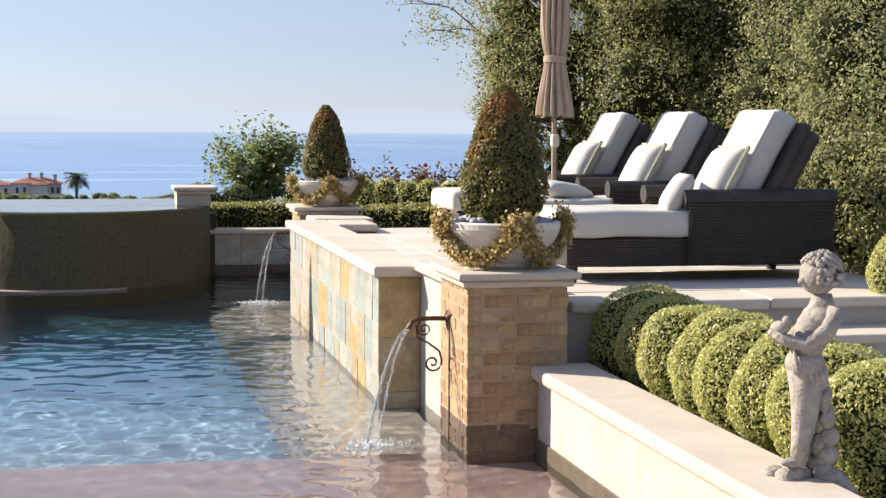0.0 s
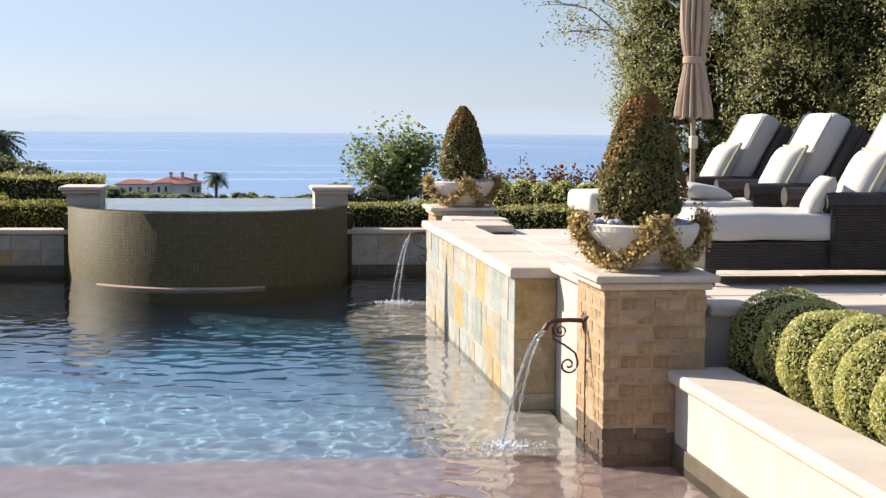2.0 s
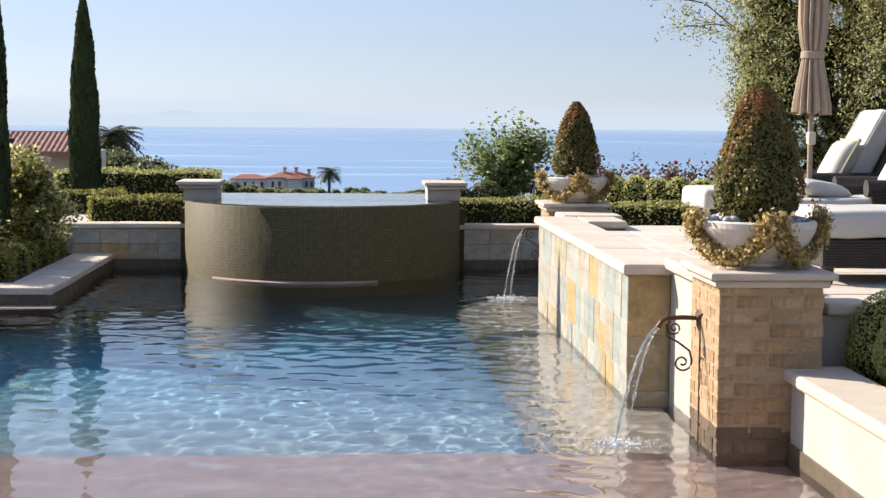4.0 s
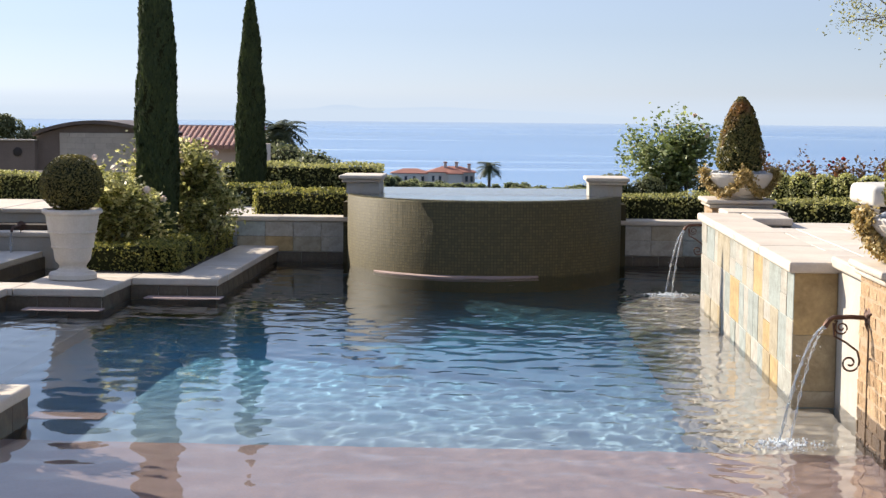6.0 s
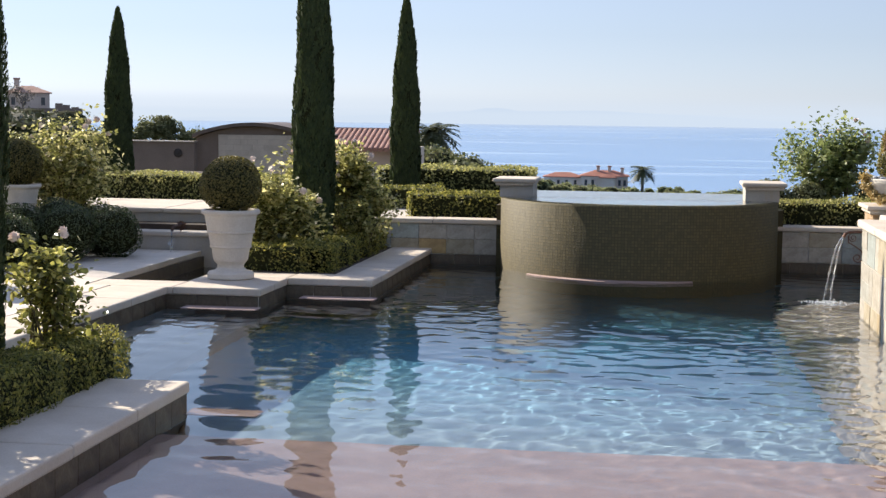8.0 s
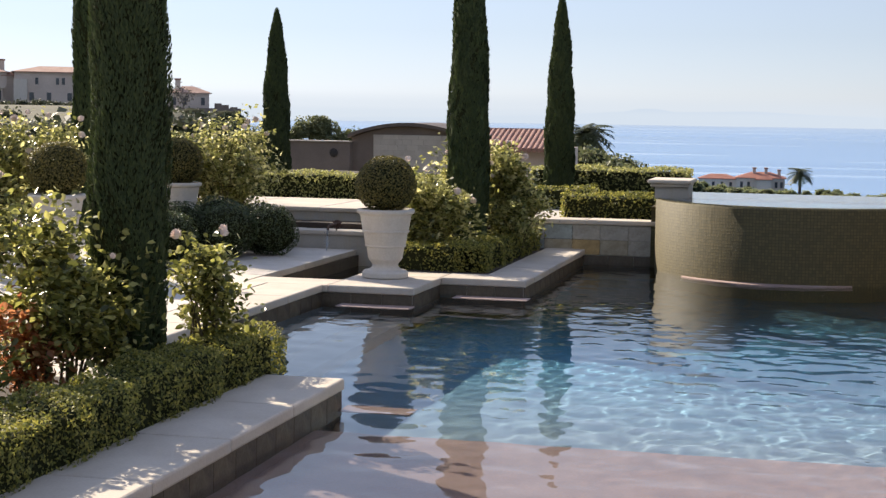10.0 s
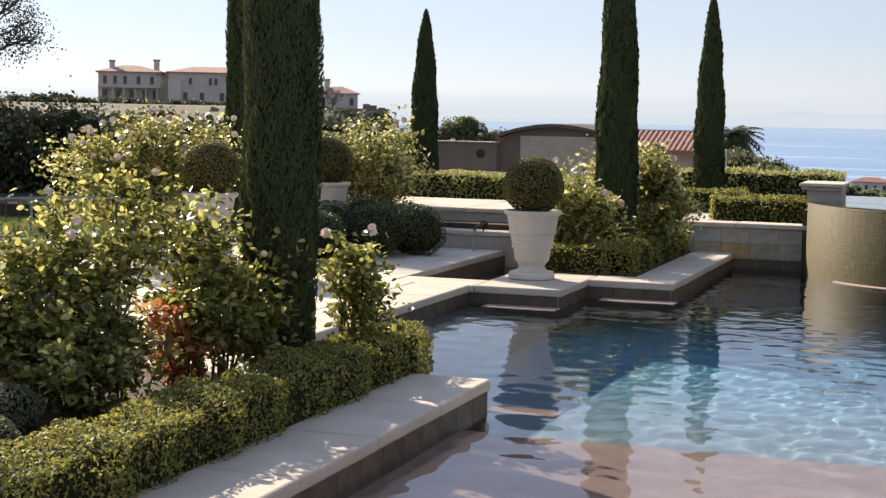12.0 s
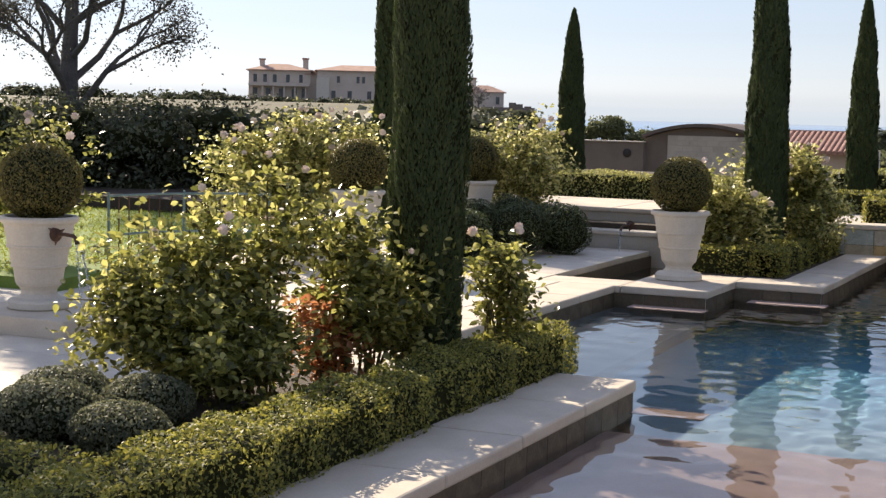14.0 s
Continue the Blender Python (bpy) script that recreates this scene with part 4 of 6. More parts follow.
# ---- planting near the pool ----
def cypress(x, y, z, height, r_base, seed, count, size=0.05, label="tall slim dark green Italian cypress"):
    """A column: a solid dark core coated with upright sprays, uneven at the edges."""
    rng = np.random.default_rng(seed)
    tree = thing("cypress", x, y, z, label, "tree", "cypresses by the pool")
    part("trunk", tube(bmesh.new(), [(0, 0, -0.2), (0, 0, 0.5), (0.01, 0, height * 0.5)], [0.07, 0.06, 0.03]), BARK, tree)

    def radius(t):
        return r_base * np.minimum(1.0, 0.88 + 1.0 * t) * np.clip(1.0 - np.clip((t - 0.12) / 0.88, 0, 1) ** 2.0, 0.0, 1) ** 0.66
    bm = bmesh.new()
    rows_c = []
    for i in range(40):
        t = i / 39
        rr = float(radius(np.array(t))) * 0.88 + 0.004
        rows_c.append([bm.verts.new((rr * math.cos(a) * (1 + 0.07 * math.sin(3 * a + t * 22 + seed)), rr * math.sin(a) * (1 + 0.06 * math.sin(2 * a - t * 17)), 0.1 + t * (height - 0.12))) for a in [2 * math.pi * k / 24 for k in range(24)]])
    for p, q in zip(rows_c, rows_c[1:]):
        for k in range(24):
            bm.faces.new((p[k], p[(k + 1) % 24], q[(k + 1) % 24], q[k]))
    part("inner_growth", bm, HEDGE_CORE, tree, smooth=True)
    t = 1 - np.sqrt(rng.random(count))
    t = np.where(rng.random(count) < 0.5, rng.random(count), t)
    a = rng.uniform(0, 2 * math.pi, count)
    fl = 1 + 0.07 * np.sin(3 * a + t * 22 + seed) + 0.05 * np.sin(9 * a + 3 * np.sin(t * 40))
    rr = radius(t) * fl * (0.90 + 0.11 * rng.random(count))
    c = np.stack([rr * np.cos(a), rr * np.sin(a), 0.1 + t * (height - 0.1)], 1)
    along = np.stack([np.cos(a) * 0.28, np.sin(a) * 0.28, np.ones(count)], 1) + rng.normal(0, 0.16, (count, 3))
    along /= np.linalg.norm(along, axis=1, keepdims=True)
    side = np.cross(along, np.stack([np.cos(a), np.sin(a), np.zeros(count)], 1) + rng.normal(0, 0.4, (count, 3)))
    side /= np.linalg.norm(side, axis=1, keepdims=True)
    s = size * rng.uniform(0.7, 1.5, (count, 1))
    v = np.stack([c - along * s, c + side * s * 0.36, c + along * s, c - side * s * 0.36], 1)
    mesh = mesh_of("foliage", v.reshape(-1, 3), np.arange(count * 4).reshape(-1, 4))
    link("foliage", mesh, CYPRESS_LEAF, tree)
    return tree


cypress(-3.92, 8.56, 0.15, 6.1, 0.226, 1, 74000, 0.0145)
cypress(-3.79, 16.85, 0.15, 4.05, 0.224, 2, 36000, 0.026)
cypress(-3.68, 22.2, 0.42, 2.98, 0.205, 3, 20000, 0.034)
cypress(-8.60, 24.2, 0.42, 2.93, 0.222, 4, 18000, 0.034)
cypress(-8.40, 17.2, 0.15, 5.2, 0.205, 5, 16000, 0.034)


def rose(owner, x, y, z, s, seed, tint=None, petal=None):
    """One bloom: three cupped rings of petals, under owner."""
    rr = random.Random(seed)
    bm = bmesh.new()
    for ring, (r0, lift, tall, n) in enumerate(((0.30, 0.02, 0.34, 6), (0.24, 0.10, 0.40, 5), (0.16, 0.16, 0.42, 4))):
        for k in range(n):
            a = 2 * math.pi * (k + 0.5 * ring) / n + rr.uniform(-0.15, 0.15)
            w = 2.6 * math.pi / n / 2
            lean = 0.5 - 0.16 * ring
            cup = []
            for da, h, push in ((0, 0, 0.4), (-0.55, 0.25, 0.85), (-0.9, 0.65, 1.0), (-0.5, 0.98, 1.0 + lean * 0.5), (0.5, 0.98, 1.0 + lean * 0.5), (0.9, 0.65, 1.0), (0.55, 0.25, 0.85)):
                rad = r0 * push * rr.uniform(0.94, 1.06)
                cup.append(bm.verts.new((rad * math.cos(a + da * w) * s, rad * math.sin(a + da * w) * s, (lift + tall * h) * s)))
            for i in range(1, 6):
                bm.faces.new((cup[0], cup[i], cup[i + 1]))
    bmesh.ops.create_icosphere(bm, subdivisions=1, radius=0.17 * s, matrix=Matrix.Translation((0, 0, 0.36 * s)))
    ob = part("bloom", bm, petal or PETAL, owner, "pale pink rose bloom" if petal is None else "")
    ob.matrix_basis = pose(x, y, z, rr.uniform(-35, 35), rr.uniform(-35, 35), rr.uniform(0, 360))
    return ob


def rose_bush(name, x, y, z, lumps, count, size, seed, blooms, label, material=None, petal_size=0.115, canes=9, petal=None, wild=1.0, group="rose bushes", fine=False, bare=0.26):
    """Shoots that rise and arch over, sprays of five leaflets along them, leafy twigs between, and blooms at the ends."""
    rng = np.random.default_rng(seed)
    bush = thing(name, x, y, z, label, "rose bush", group)
    vol = np.array([a[3] * a[4] * a[5] for a in lumps])
    shoots = max(canes, count // 130)
    L = np.array(lumps)[rng.choice(len(lumps), shoots, p=vol / vol.sum())]
    d = sphere_dirs(shoots, rng)
    d[:, 2] = np.abs(d[:, 2]) * 0.9 - 0.15
    tip = L[:, :3] + d * L[:, 3:6] * (rng.random((shoots, 1)) ** 0.4 * 1.12) * (1 + lumpy(d, 6, 0.2, seed))[:, None]
    tip[:, 2] = np.maximum(tip[:, 2], 0.12)
    root = L[:, :3] * np.array([0.45, 0.45, 0]) + rng.normal(0, 0.07, (shoots, 3)) * np.array([1, 1, 0])
    ctrl = root + (tip - root) * np.array([0.30, 0.30, 0]) + rng.normal(0, 0.04, (shoots, 3)) + np.array([0, 0, 1.0]) * tip[:, 2:3] * 0.95

    def along_shoot(f):
        return root[:, None] * ((1 - f) ** 2)[None, :, None] + ctrl[:, None] * (2 * f * (1 - f))[None, :, None] + tip[:, None] * (f * f)[None, :, None]
    stems = along_shoot(np.linspace(0, 1, 7))
    for k in range(canes):
        part("cane", tube(bmesh.new(), [Vector(p) for p in stems[k]], [0.010, 0.009, 0.008, 0.007, 0.006, 0.005, 0.003], 5), STEM, bush)
    per = max(5, int(count * 0.68 / shoots / 5))
    nodes_ = along_shoot(np.linspace(bare, 0.95, per)).reshape(-1, 3) + rng.normal(0, size * 0.35, (shoots * per, 3))
    u = rng.normal(0, 1, (len(nodes_), 3)) * np.array([1, 1, 0.45]) + np.array([0, 0, 0.25])
    u /= np.linalg.norm(u, axis=1, keepdims=True)
    v = np.cross(u, np.array([0, 0, 1.0]) + rng.normal(0, 0.35, u.shape))
    v /= np.linalg.norm(v, axis=1, keepdims=True) + 1e-9
    w = np.cross(v, u)
    w *= np.sign(w[:, 2:3] + 1e-9)
    cs, al = [], []
    for f, sg in ((0.55, 1), (0.55, -1), (1.15, 1), (1.15, -1), (1.75, 0)):
        cs.append(nodes_ + u * size * (f + 0.15) + v * size * 0.52 * sg)
        al.append(u * (0.55 if sg else 1.0) + v * sg * 0.85)
    ws = [w] * 5
    extra = int(count * 0.32) // 8
    L = np.array(lumps)[rng.choice(len(lumps), extra, p=vol / vol.sum())]
    d = sphere_dirs(extra, rng)
    tw = L[:, :3] + d * (rng.random((extra, 1)) ** 0.45) * L[:, 3:6] * (0.92 + lumpy(d, 6, 0.2, seed))[:, None]
    tw = np.repeat(tw, 8, 0) + rng.normal(0, size * 1.1, (extra * 8, 3))
    cs.append(tw)
    al.append(rng.normal(0, 1, tw.shape))
    ws.append(np.tile([0.0, 0, 0.6], (len(tw), 1)))
    c = np.concatenate(cs)
    c[:, 2] = np.maximum(c[:, 2], 0.02)
    link("foliage", leaf_mesh("foliage", c, np.concatenate(ws), size, rng, 0.42 * wild, 0.62, along=np.concatenate(al), fine=fine), material or ROSE_LEAF, bush)
    order = np.argsort(-tip[:, 2] + rng.normal(0, 0.25, shoots))
    for k in range(min(blooms, shoots)):
        q = tip[order[k]]
        e = (q - ctrl[order[k]]) / np.linalg.norm(q - ctrl[order[k]])
        q = q + e * np.array([0.07, 0.07, 0.03]) + np.array([0, 0, 0.05])
        rose(bush, q[0], q[1], q[2], petal_size * rng.uniform(0.7, 1.15), int(rng.integers(1e6)), petal=petal)
    return bush


# near bed on the west side
bed1 = tagged(part("bed_near", boxed(-5.30, -3.285, 3.0, 9.09, 0.08, 0.165), SOIL), "dark soil of the rose bed", "soil", kind="structure")
hedge("hedge", [(-3.435, 4.4), (-3.46, 9.06)], 0.44, 0.15, 0.425, 5600, 0.024, HEDGE_LEAF, "low clipped boxwood hedge edging the rose bed", 21)
hedge("hedge", [(-5.15, 5.05), (-3.70, 4.95)], 0.30, 0.15, 0.40, 4600, 0.024, HEDGE_LEAF, "low clipped boxwood hedge at the end of the rose bed", 22)
near_lumps = [(-0.62, 0.56, 0.36, 0.46), (-0.22, 0.64, 0.36, 0.50), (-0.45, 0.30, 0.48, 0.28), (0.14, 0.90, 0.30, 0.38), (0.38, 0.96, 0.20, 0.34), (-0.85, 0.34, 0.28, 0.30)]
rose_bush("rose_bush", -4.49, 7.47, 0.15, [(0.79 * l, 0.47 * l, h, r * 0.93, r * 0.86, rz) for l, h, r, rz in near_lumps] + [(0.05, -0.30, 0.38, 0.38, 0.34, 0.38), (0.36, -0.20, 0.24, 0.28, 0.26, 0.26), (-0.28, -0.42, 0.36, 0.34, 0.32, 0.36), (0.22, -0.55, 0.26, 0.28, 0.28, 0.26)], 15500, 0.050, 31, 8,
          "large sunlit rose bush with sparse pale blooms", canes=44, petal_size=0.09, fine=True)
rose_bush("rose_bush", -4.15, 8.15, 0.15, [(0.0, -0.1, 0.82, 0.33, 0.27, 0.32), (-0.12, -0.02, 0.48, 0.30, 0.25, 0.28), (0.15, -0.1, 0.5, 0.28, 0.25, 0.3), (0.2, -0.4, 0.5, 0.22, 0.22, 0.38), (0.25, 0.3, 0.62, 0.22, 0.2, 0.42), (0.3, 0.05, 0.36, 0.22, 0.22, 0.26)], 6800, 0.050, 32, 4, "thin open rose bush with yellowing leaves", canes=18, petal_size=0.08, fine=True, bare=0.35)
rose_bush("rose_bush", -3.60, 8.92, 0.15, [(0.0, 0, 0.60, 0.26, 0.23, 0.36), (0.10, 0.1, 0.35, 0.20, 0.18, 0.3)], 1700, 0.047, 33, 3, "rose bush against the cypress with two pink blooms", canes=14, petal_size=0.10, fine=True)
rose_bush("dry_shrub", -4.23, 7.75, 0.15, [(0.0, 0, 0.40, 0.19, 0.19, 0.20), (0.15, 0.05, 0.26, 0.17, 0.17, 0.16)], 1300, 0.046, 34, 0, "small shrub with rust-coloured leaves", RUST_LEAF, canes=8, group="dry shrubs", fine=True)
for i, (x, y, r) in enumerate(((-4.72, 6.05, 0.24), (-4.25, 6.0, 0.20), (-4.50, 6.55, 0.22), (-4.95, 6.5, 0.22))):
    b = thing("boxwood_ball", x, y, 0.15, "low rounded grey-green boxwood ball in the bed", "shrub", "boxwood balls in the near bed")
    leafy_ball(b, "foliage", (0, 0, r * 0.55), (r * 1.1, r * 1.1, r * 0.64), 4600, 0.022, GREY_BOX_LEAF, 40 + i)

# middle bed behind the urn
bed2 = tagged(part("bed_middle", boxed(-4.453, -3.255, 15.38, 18.7, 0.08, 0.168), SOIL), "dark soil of the rose bed", "soil", kind="structure")
hedge("hedge", [(-4.27, 15.68), (-3.45, 15.68), (-3.45, 18.5)], 0.34, 0.15, 0.44, 3000, 0.030, HEDGE_LEAF, "low clipped boxwood hedge round the rose bed", 23)
rose_bush("rose_bush", -4.15, 16.2, 0.15, [(-0.05, 0, 0.60, 0.46, 0.35, 0.50), (-0.12, -0.05, 0.35, 0.44, 0.3, 0.3), (0.3, 0.0, 0.5, 0.34, 0.3, 0.42)], 9000, 0.058, 35, 8, "dense rose bush with white blooms below a cypress", REAR_ROSE_LEAF, canes=14)
rose_bush("rose_bush", -3.55, 17.6, 0.15, [(0, 0, 0.85, 0.38, 0.4, 0.55), (0.2, 0.2, 0.6, 0.4, 0.4, 0.45), (0.1, -0.3, 0.45, 0.35, 0.3, 0.35)], 10000, 0.058, 36, 16, "tall rose bush with pink blooms beside a cypress", REAR_ROSE_LEAF, canes=16)
rose_bush("rose_bush", -4.1, 17.4, 0.15, [(0, 0, 0.75, 0.4, 0.4, 0.5)], 2400, 0.056, 37, 2, "rose bush in the bed", REAR_ROSE_LEAF, canes=8)

# beyond the back wall
hedge("hedge", [(-2.95, 19.55), (-1.95, 19.5)], 0.45, 0.44, 0.80, 2200, 0.035, HEDGE_LEAF, "clipped boxwood hedge behind the low wall", 24)
hedge("hedge", [(-3.9, 24.0), (-2.45, 23.95)], 0.9, 0.42, 0.97, 1600, 0.045, SUNLIT_HEDGE_LEAF, "broad clipped hedge on the upper terrace", 25)
hedge("hedge", [(-4.3, 21.2), (-3.3, 21.2)], 0.6, 0.42, 0.80, 1500, 0.04, HEDGE_LEAF, "clipped hedge at the foot of a cypress", 26)
hedge("hedge", [(-10.5, 20.9), (-5.2, 20.9)], 0.5, 0.44, 0.92, 1700, 0.04, SUNLIT_HEDGE_LEAF, "long clipped hedge along the upper path", 27)
hedge("hedge", [(-14.5, 22.5), (-10.4, 21.2)], 0.6, 0.40, 0.95, 900, 0.05, HEDGE_LEAF, "long clipped hedge along the upper path", 28)
path = tagged(new("upper_path"), "pale stone path on the upper terrace", "paving", kind="structure")
slab_field(path, "slab", -4.8, -3.1, 19.1, 20.9, 0.50, 0.06, 0.6, PAVING, seed=9)
hedge("hedge", [(1.45, 19.45), (3.1, 19.45)], 0.5, 0.44, 0.80, 1800, 0.035, SUNLIT_HEDGE_LEAF, "clipped boxwood hedge behind the low wall", 29)
for i, (x, y, r, rz) in enumerate(((1.25, 20.3, 0.26, 0.10), (1.70, 20.2, 0.24, 0.08), (2.55, 20.3, 0.26, 0.10))):
    b = thing("round_shrub", x, y, 0.44, "rounded yellow-green shrub behind the hedge", "shrub", "round shrubs")
    leafy_ball(b, "foliage", (0, 0, rz + 0.2), (r, r, rz + 0.18), 1500, 0.04, SHRUB_LEAF, 60 + i)
rose_bush("flowering_shrub", 2.0, 20.7, 0.44, [(0, 0, 0.95, 0.55, 0.45, 0.42), (0.35, 0, 0.85, 0.42, 0.4, 0.42), (-0.3, 0, 0.75, 0.4, 0.4, 0.38), (0.05, 0, 0.5, 0.45, 0.4, 0.3), (-0.62, 0, 1.05, 0.18, 0.1, 0.10)], 6000, 0.066, 38, 14,
          "airy rose shrub with white blooms against the sea", PALE_ROSE_LEAF, canes=24, petal_size=0.09)
# planting at the far end of the deck
hedge("hedge", [(2.75, 17.4), (3.7, 17.1), (4.5, 15.4)], 0.45, 0.30, 0.86, 1900, 0.035, SUNLIT_HEDGE_LEAF, "low clipped hedge at the end of the deck", 30)
for i in range(6):
    x, y = 3.02 + i * 0.22, 18.2 - i * 0.14
    b = thing("boxwood_ball", x, y, 0.3, "round clipped yellow-green boxwood ball", "shrub", "boxwood balls behind the deck")
    leafy_ball(b, "foliage", (0, 0, 0.58), (0.19, 0.19, 0.24), 1300, 0.035, BOX_LEAF, 70 + i)
for i in range(5):
    rose_bush("rose_bush", 3.0 + i * 0.42, 19.3 - i * 0.12, 0.3, [(0, 0, 0.80, 0.32, 0.3, 0.20), (0.1, 0, 0.5, 0.3, 0.3, 0.3)], 1300, 0.05, 80 + i, 3, "rose bush with reddish leaves and red blooms", leaf_material("bronze_leaf", [(0.05, 0.05, 0.02), (0.16, 0.08, 0.035), (0.22, 0.10, 0.04)], 0.35) if i == 0 else bpy.data.materials["bronze_leaf"], canes=6, petal=RED_PETAL, petal_size=0.08, group="red rose bushes")


# ---- urns and topiary ----
def tall_urn(x, y, z, label, seed, turn=0, size=1.0):
    u = thing("urn", x, y, z, label, "urn", "stone urns with clipped balls", turn=turn)
    u.matrix_basis = pose(x, y, z, 0, 0, turn) @ Matrix.Scale(size, 4)
    prof = [(0.20, 0.0), (0.215, 0.01), (0.215, 0.05), (0.20, 0.068), (0.15, 0.078), (0.122, 0.105), (0.122, 0.13), (0.14, 0.155), (0.152, 0.165), (0.155, 0.175), (0.160, 0.18), (0.176, 0.285), (0.190, 0.29),
            (0.193, 0.302), (0.188, 0.308), (0.206, 0.42), (0.220, 0.425), (0.223, 0.44), (0.216, 0.447), (0.240, 0.585), (0.268, 0.605), (0.272, 0.625), (0.262, 0.64), (0.232, 0.64), (0.222, 0.60), (0.05, 0.59)]
    part("vase", lathe(prof, 56), URN_STONE, u, "banded cast stone vase", smooth=False)
    part("soil", lathe([(0.22, 0.56), (0.225, 0.60), (0.05, 0.615)], 24), SOIL, u)
    leafy_ball(u, "clipped_ball", (0, 0, 0.87), (0.278, 0.278, 0.262), 9000, 0.021, BALL_LEAF, seed, depth=0.08, amount=0.025, label="dense clipped boxwood ball")
    return u


tall_urn(-4.115, 14.74, COPE, "cream cast stone urn holding a clipped boxwood ball", 90, size=1.03)
tall_urn(-7.05, 8.95, 0.30, "cream cast stone urn with a clipped ball and a water spout", 91)
tall_urn(-7.05, 13.75, 0.30, "cream cast stone urn with a clipped ball behind a cypress", 92)
tall_urn(-7.05, 16.6, 0.30, "cream cast stone urn with a clipped ball by the steps", 93)
for x, y in ((-7.05, 8.95), (-7.05, 13.75), (-7.05, 16.6)):
    plinth = tagged(part("urn_plinth", boxed(x - 0.42, x + 0.55, y - 0.45, y + 0.45, 0.165, 0.30, 0.012), LIMESTONE), "low limestone plinth below an urn", "plinth")


def bowl_topiary(x, y, z, label, seed, count, turn):
    """A wide stone bowl with a garland of ivy, pebbles and a clipped cone."""
    u = thing("topiary_bowl", x, y, z, label, "planter", "bowl planters on the piers", turn=turn)
    prof = [(0.15, 0.0), (0.17, 0.015), (0.17, 0.03), (0.20, 0.05), (0.265, 0.11), (0.305, 0.19), (0.315, 0.215), (0.315, 0.245), (0.30, 0.255), (0.28, 0.25), (0.27, 0.215), (0.05, 0.205)]
    part("bowl", lathe(prof, 56), URN_STONE, u, "round cast stone bowl")
    part("soil", lathe([(0.26, 0.18), (0.265, 0.225), (0.05, 0.23)], 24), SOIL, u)
    rng = np.random.default_rng(seed)
    peb = bpy.data.meshes.new("pebble")
    bm = bmesh.new()
    bmesh.ops.create_icosphere(bm, subdivisions=2, radius=1.0)
    bm.to_mesh(peb)
    bm.free()
    peb.materials.append(PEBBLE)
    for k in range(34):
        a, r = rng.uniform(0, 2 * math.pi), rng.uniform(0.16, 0.255)
        ob = new("pebble", peb)
        ob.parent = u
        s = rng.uniform(0.018, 0.03)
        ob.matrix_basis = pose(r * math.cos(a), r * math.sin(a), 0.245 + rng.uniform(0, 0.02), 0, 0, rng.uniform(0, 360)) @ Matrix.Diagonal((s * 1.3, s, s * 0.75, 1))
    # cone, widest low down, blunt tip
    t = rng.random(count)
    a = rng.uniform(0, 2 * math.pi, count)
    prof_r = lambda q: 0.226 * np.minimum(1, 0.80 + 1.2 * q) * np.clip(1 - np.clip((q - 0.12) / 0.90, 0, 1) ** 1.9, 0, 1) ** 0.72
    lump = 1 + 0.045 * np.sin(4 * a + 9 * t) + 0.04 * np.sin(7 * a - 13 * t)
    rr = prof_r(t) * lump * (0.90 + 0.14 * rng.random(count))
    c = np.stack([rr * np.cos(a), rr * np.sin(a), 0.25 + t * 0.74], 1)
    link("clipped_cone", leaf_mesh("clipped_cone", c, np.stack([np.cos(a), np.sin(a), np.full(count, 0.35)], 1), 0.026, rng, 0.7), TOPIARY_LEAF, u, "dense clipped cone with bronze-red young leaves")
    bm = lathe([(float(prof_r(np.array(q))) * 0.88 + 0.004, 0.24 + q * 0.72) for q in np.linspace(0, 1, 14)], 20, 0.03)
    part("inner_growth", bm, HEDGE_CORE, u, smooth=True)
    # ivy swags hanging from the rim
    cs, ns = [], []
    for k in range(4):
        a0, a1 = k * math.pi / 2 - 0.1, (k + 1) * math.pi / 2 + 0.1
        m = count // 4
        f = rng.random(m)
        aa = a0 + (a1 - a0) * f
        sag = 0.275 - 0.215 * np.sin(math.pi * f) ** 0.9
        ro = 0.33 - 0.085 * np.sin(math.pi * f) + 0.02
        thick = 0.05
        cs.append(np.stack([ro * np.cos(aa), ro * np.sin(aa), sag], 1) + rng.normal(0, thick * 0.40, (m, 3)))
        ns.append(np.stack([np.cos(aa), np.sin(aa), np.full(m, 0.4)], 1))
        m2 = count // 16
        aa = k * math.pi / 2 + rng.normal(0, 0.12, m2)
        cs.append(np.stack([0.34 * np.cos(aa), 0.34 * np.sin(aa), 0.22 + rng.normal(0, 0.03, m2)], 1) + rng.normal(0, 0.026, (m2, 3)))
        ns.append(np.stack([np.cos(aa), np.sin(aa), np.full(m2, 0.4)], 1))
    link("ivy_garland", leaf_mesh("ivy_garland", np.concatenate(cs), np.concatenate(ns), 0.026, rng, 0.8, 0.8), IVY_LEAF, u, "pale variegated ivy trained in swags")
    return u


bowl_topiary(2.22, 8.535, 0.975, "stone bowl with clipped cone and ivy on the brick pier", 100, 11000, 0)
bowl_topiary(2.25, 15.735, 0.945, "stone bowl with clipped cone and ivy on the far pier", 101, 8000, 0)


# ---- fountain spouts ----
stream_mat, nd, lk, b = nodes_of("falling_water")
b.inputs["Base Color"].default_value, b.inputs["Roughness"].default_value = (0.9, 0.94, 0.97, 1), 0.12
b.inputs["Transmission Weight"].default_value, b.inputs["IOR"].default_value = 0.75, 1.33
foam_mat = surface("foam", (0.55, 0.60, 0.62), (0.85, 0.88, 0.9), 25.0, 0.5, 0.4, 80)


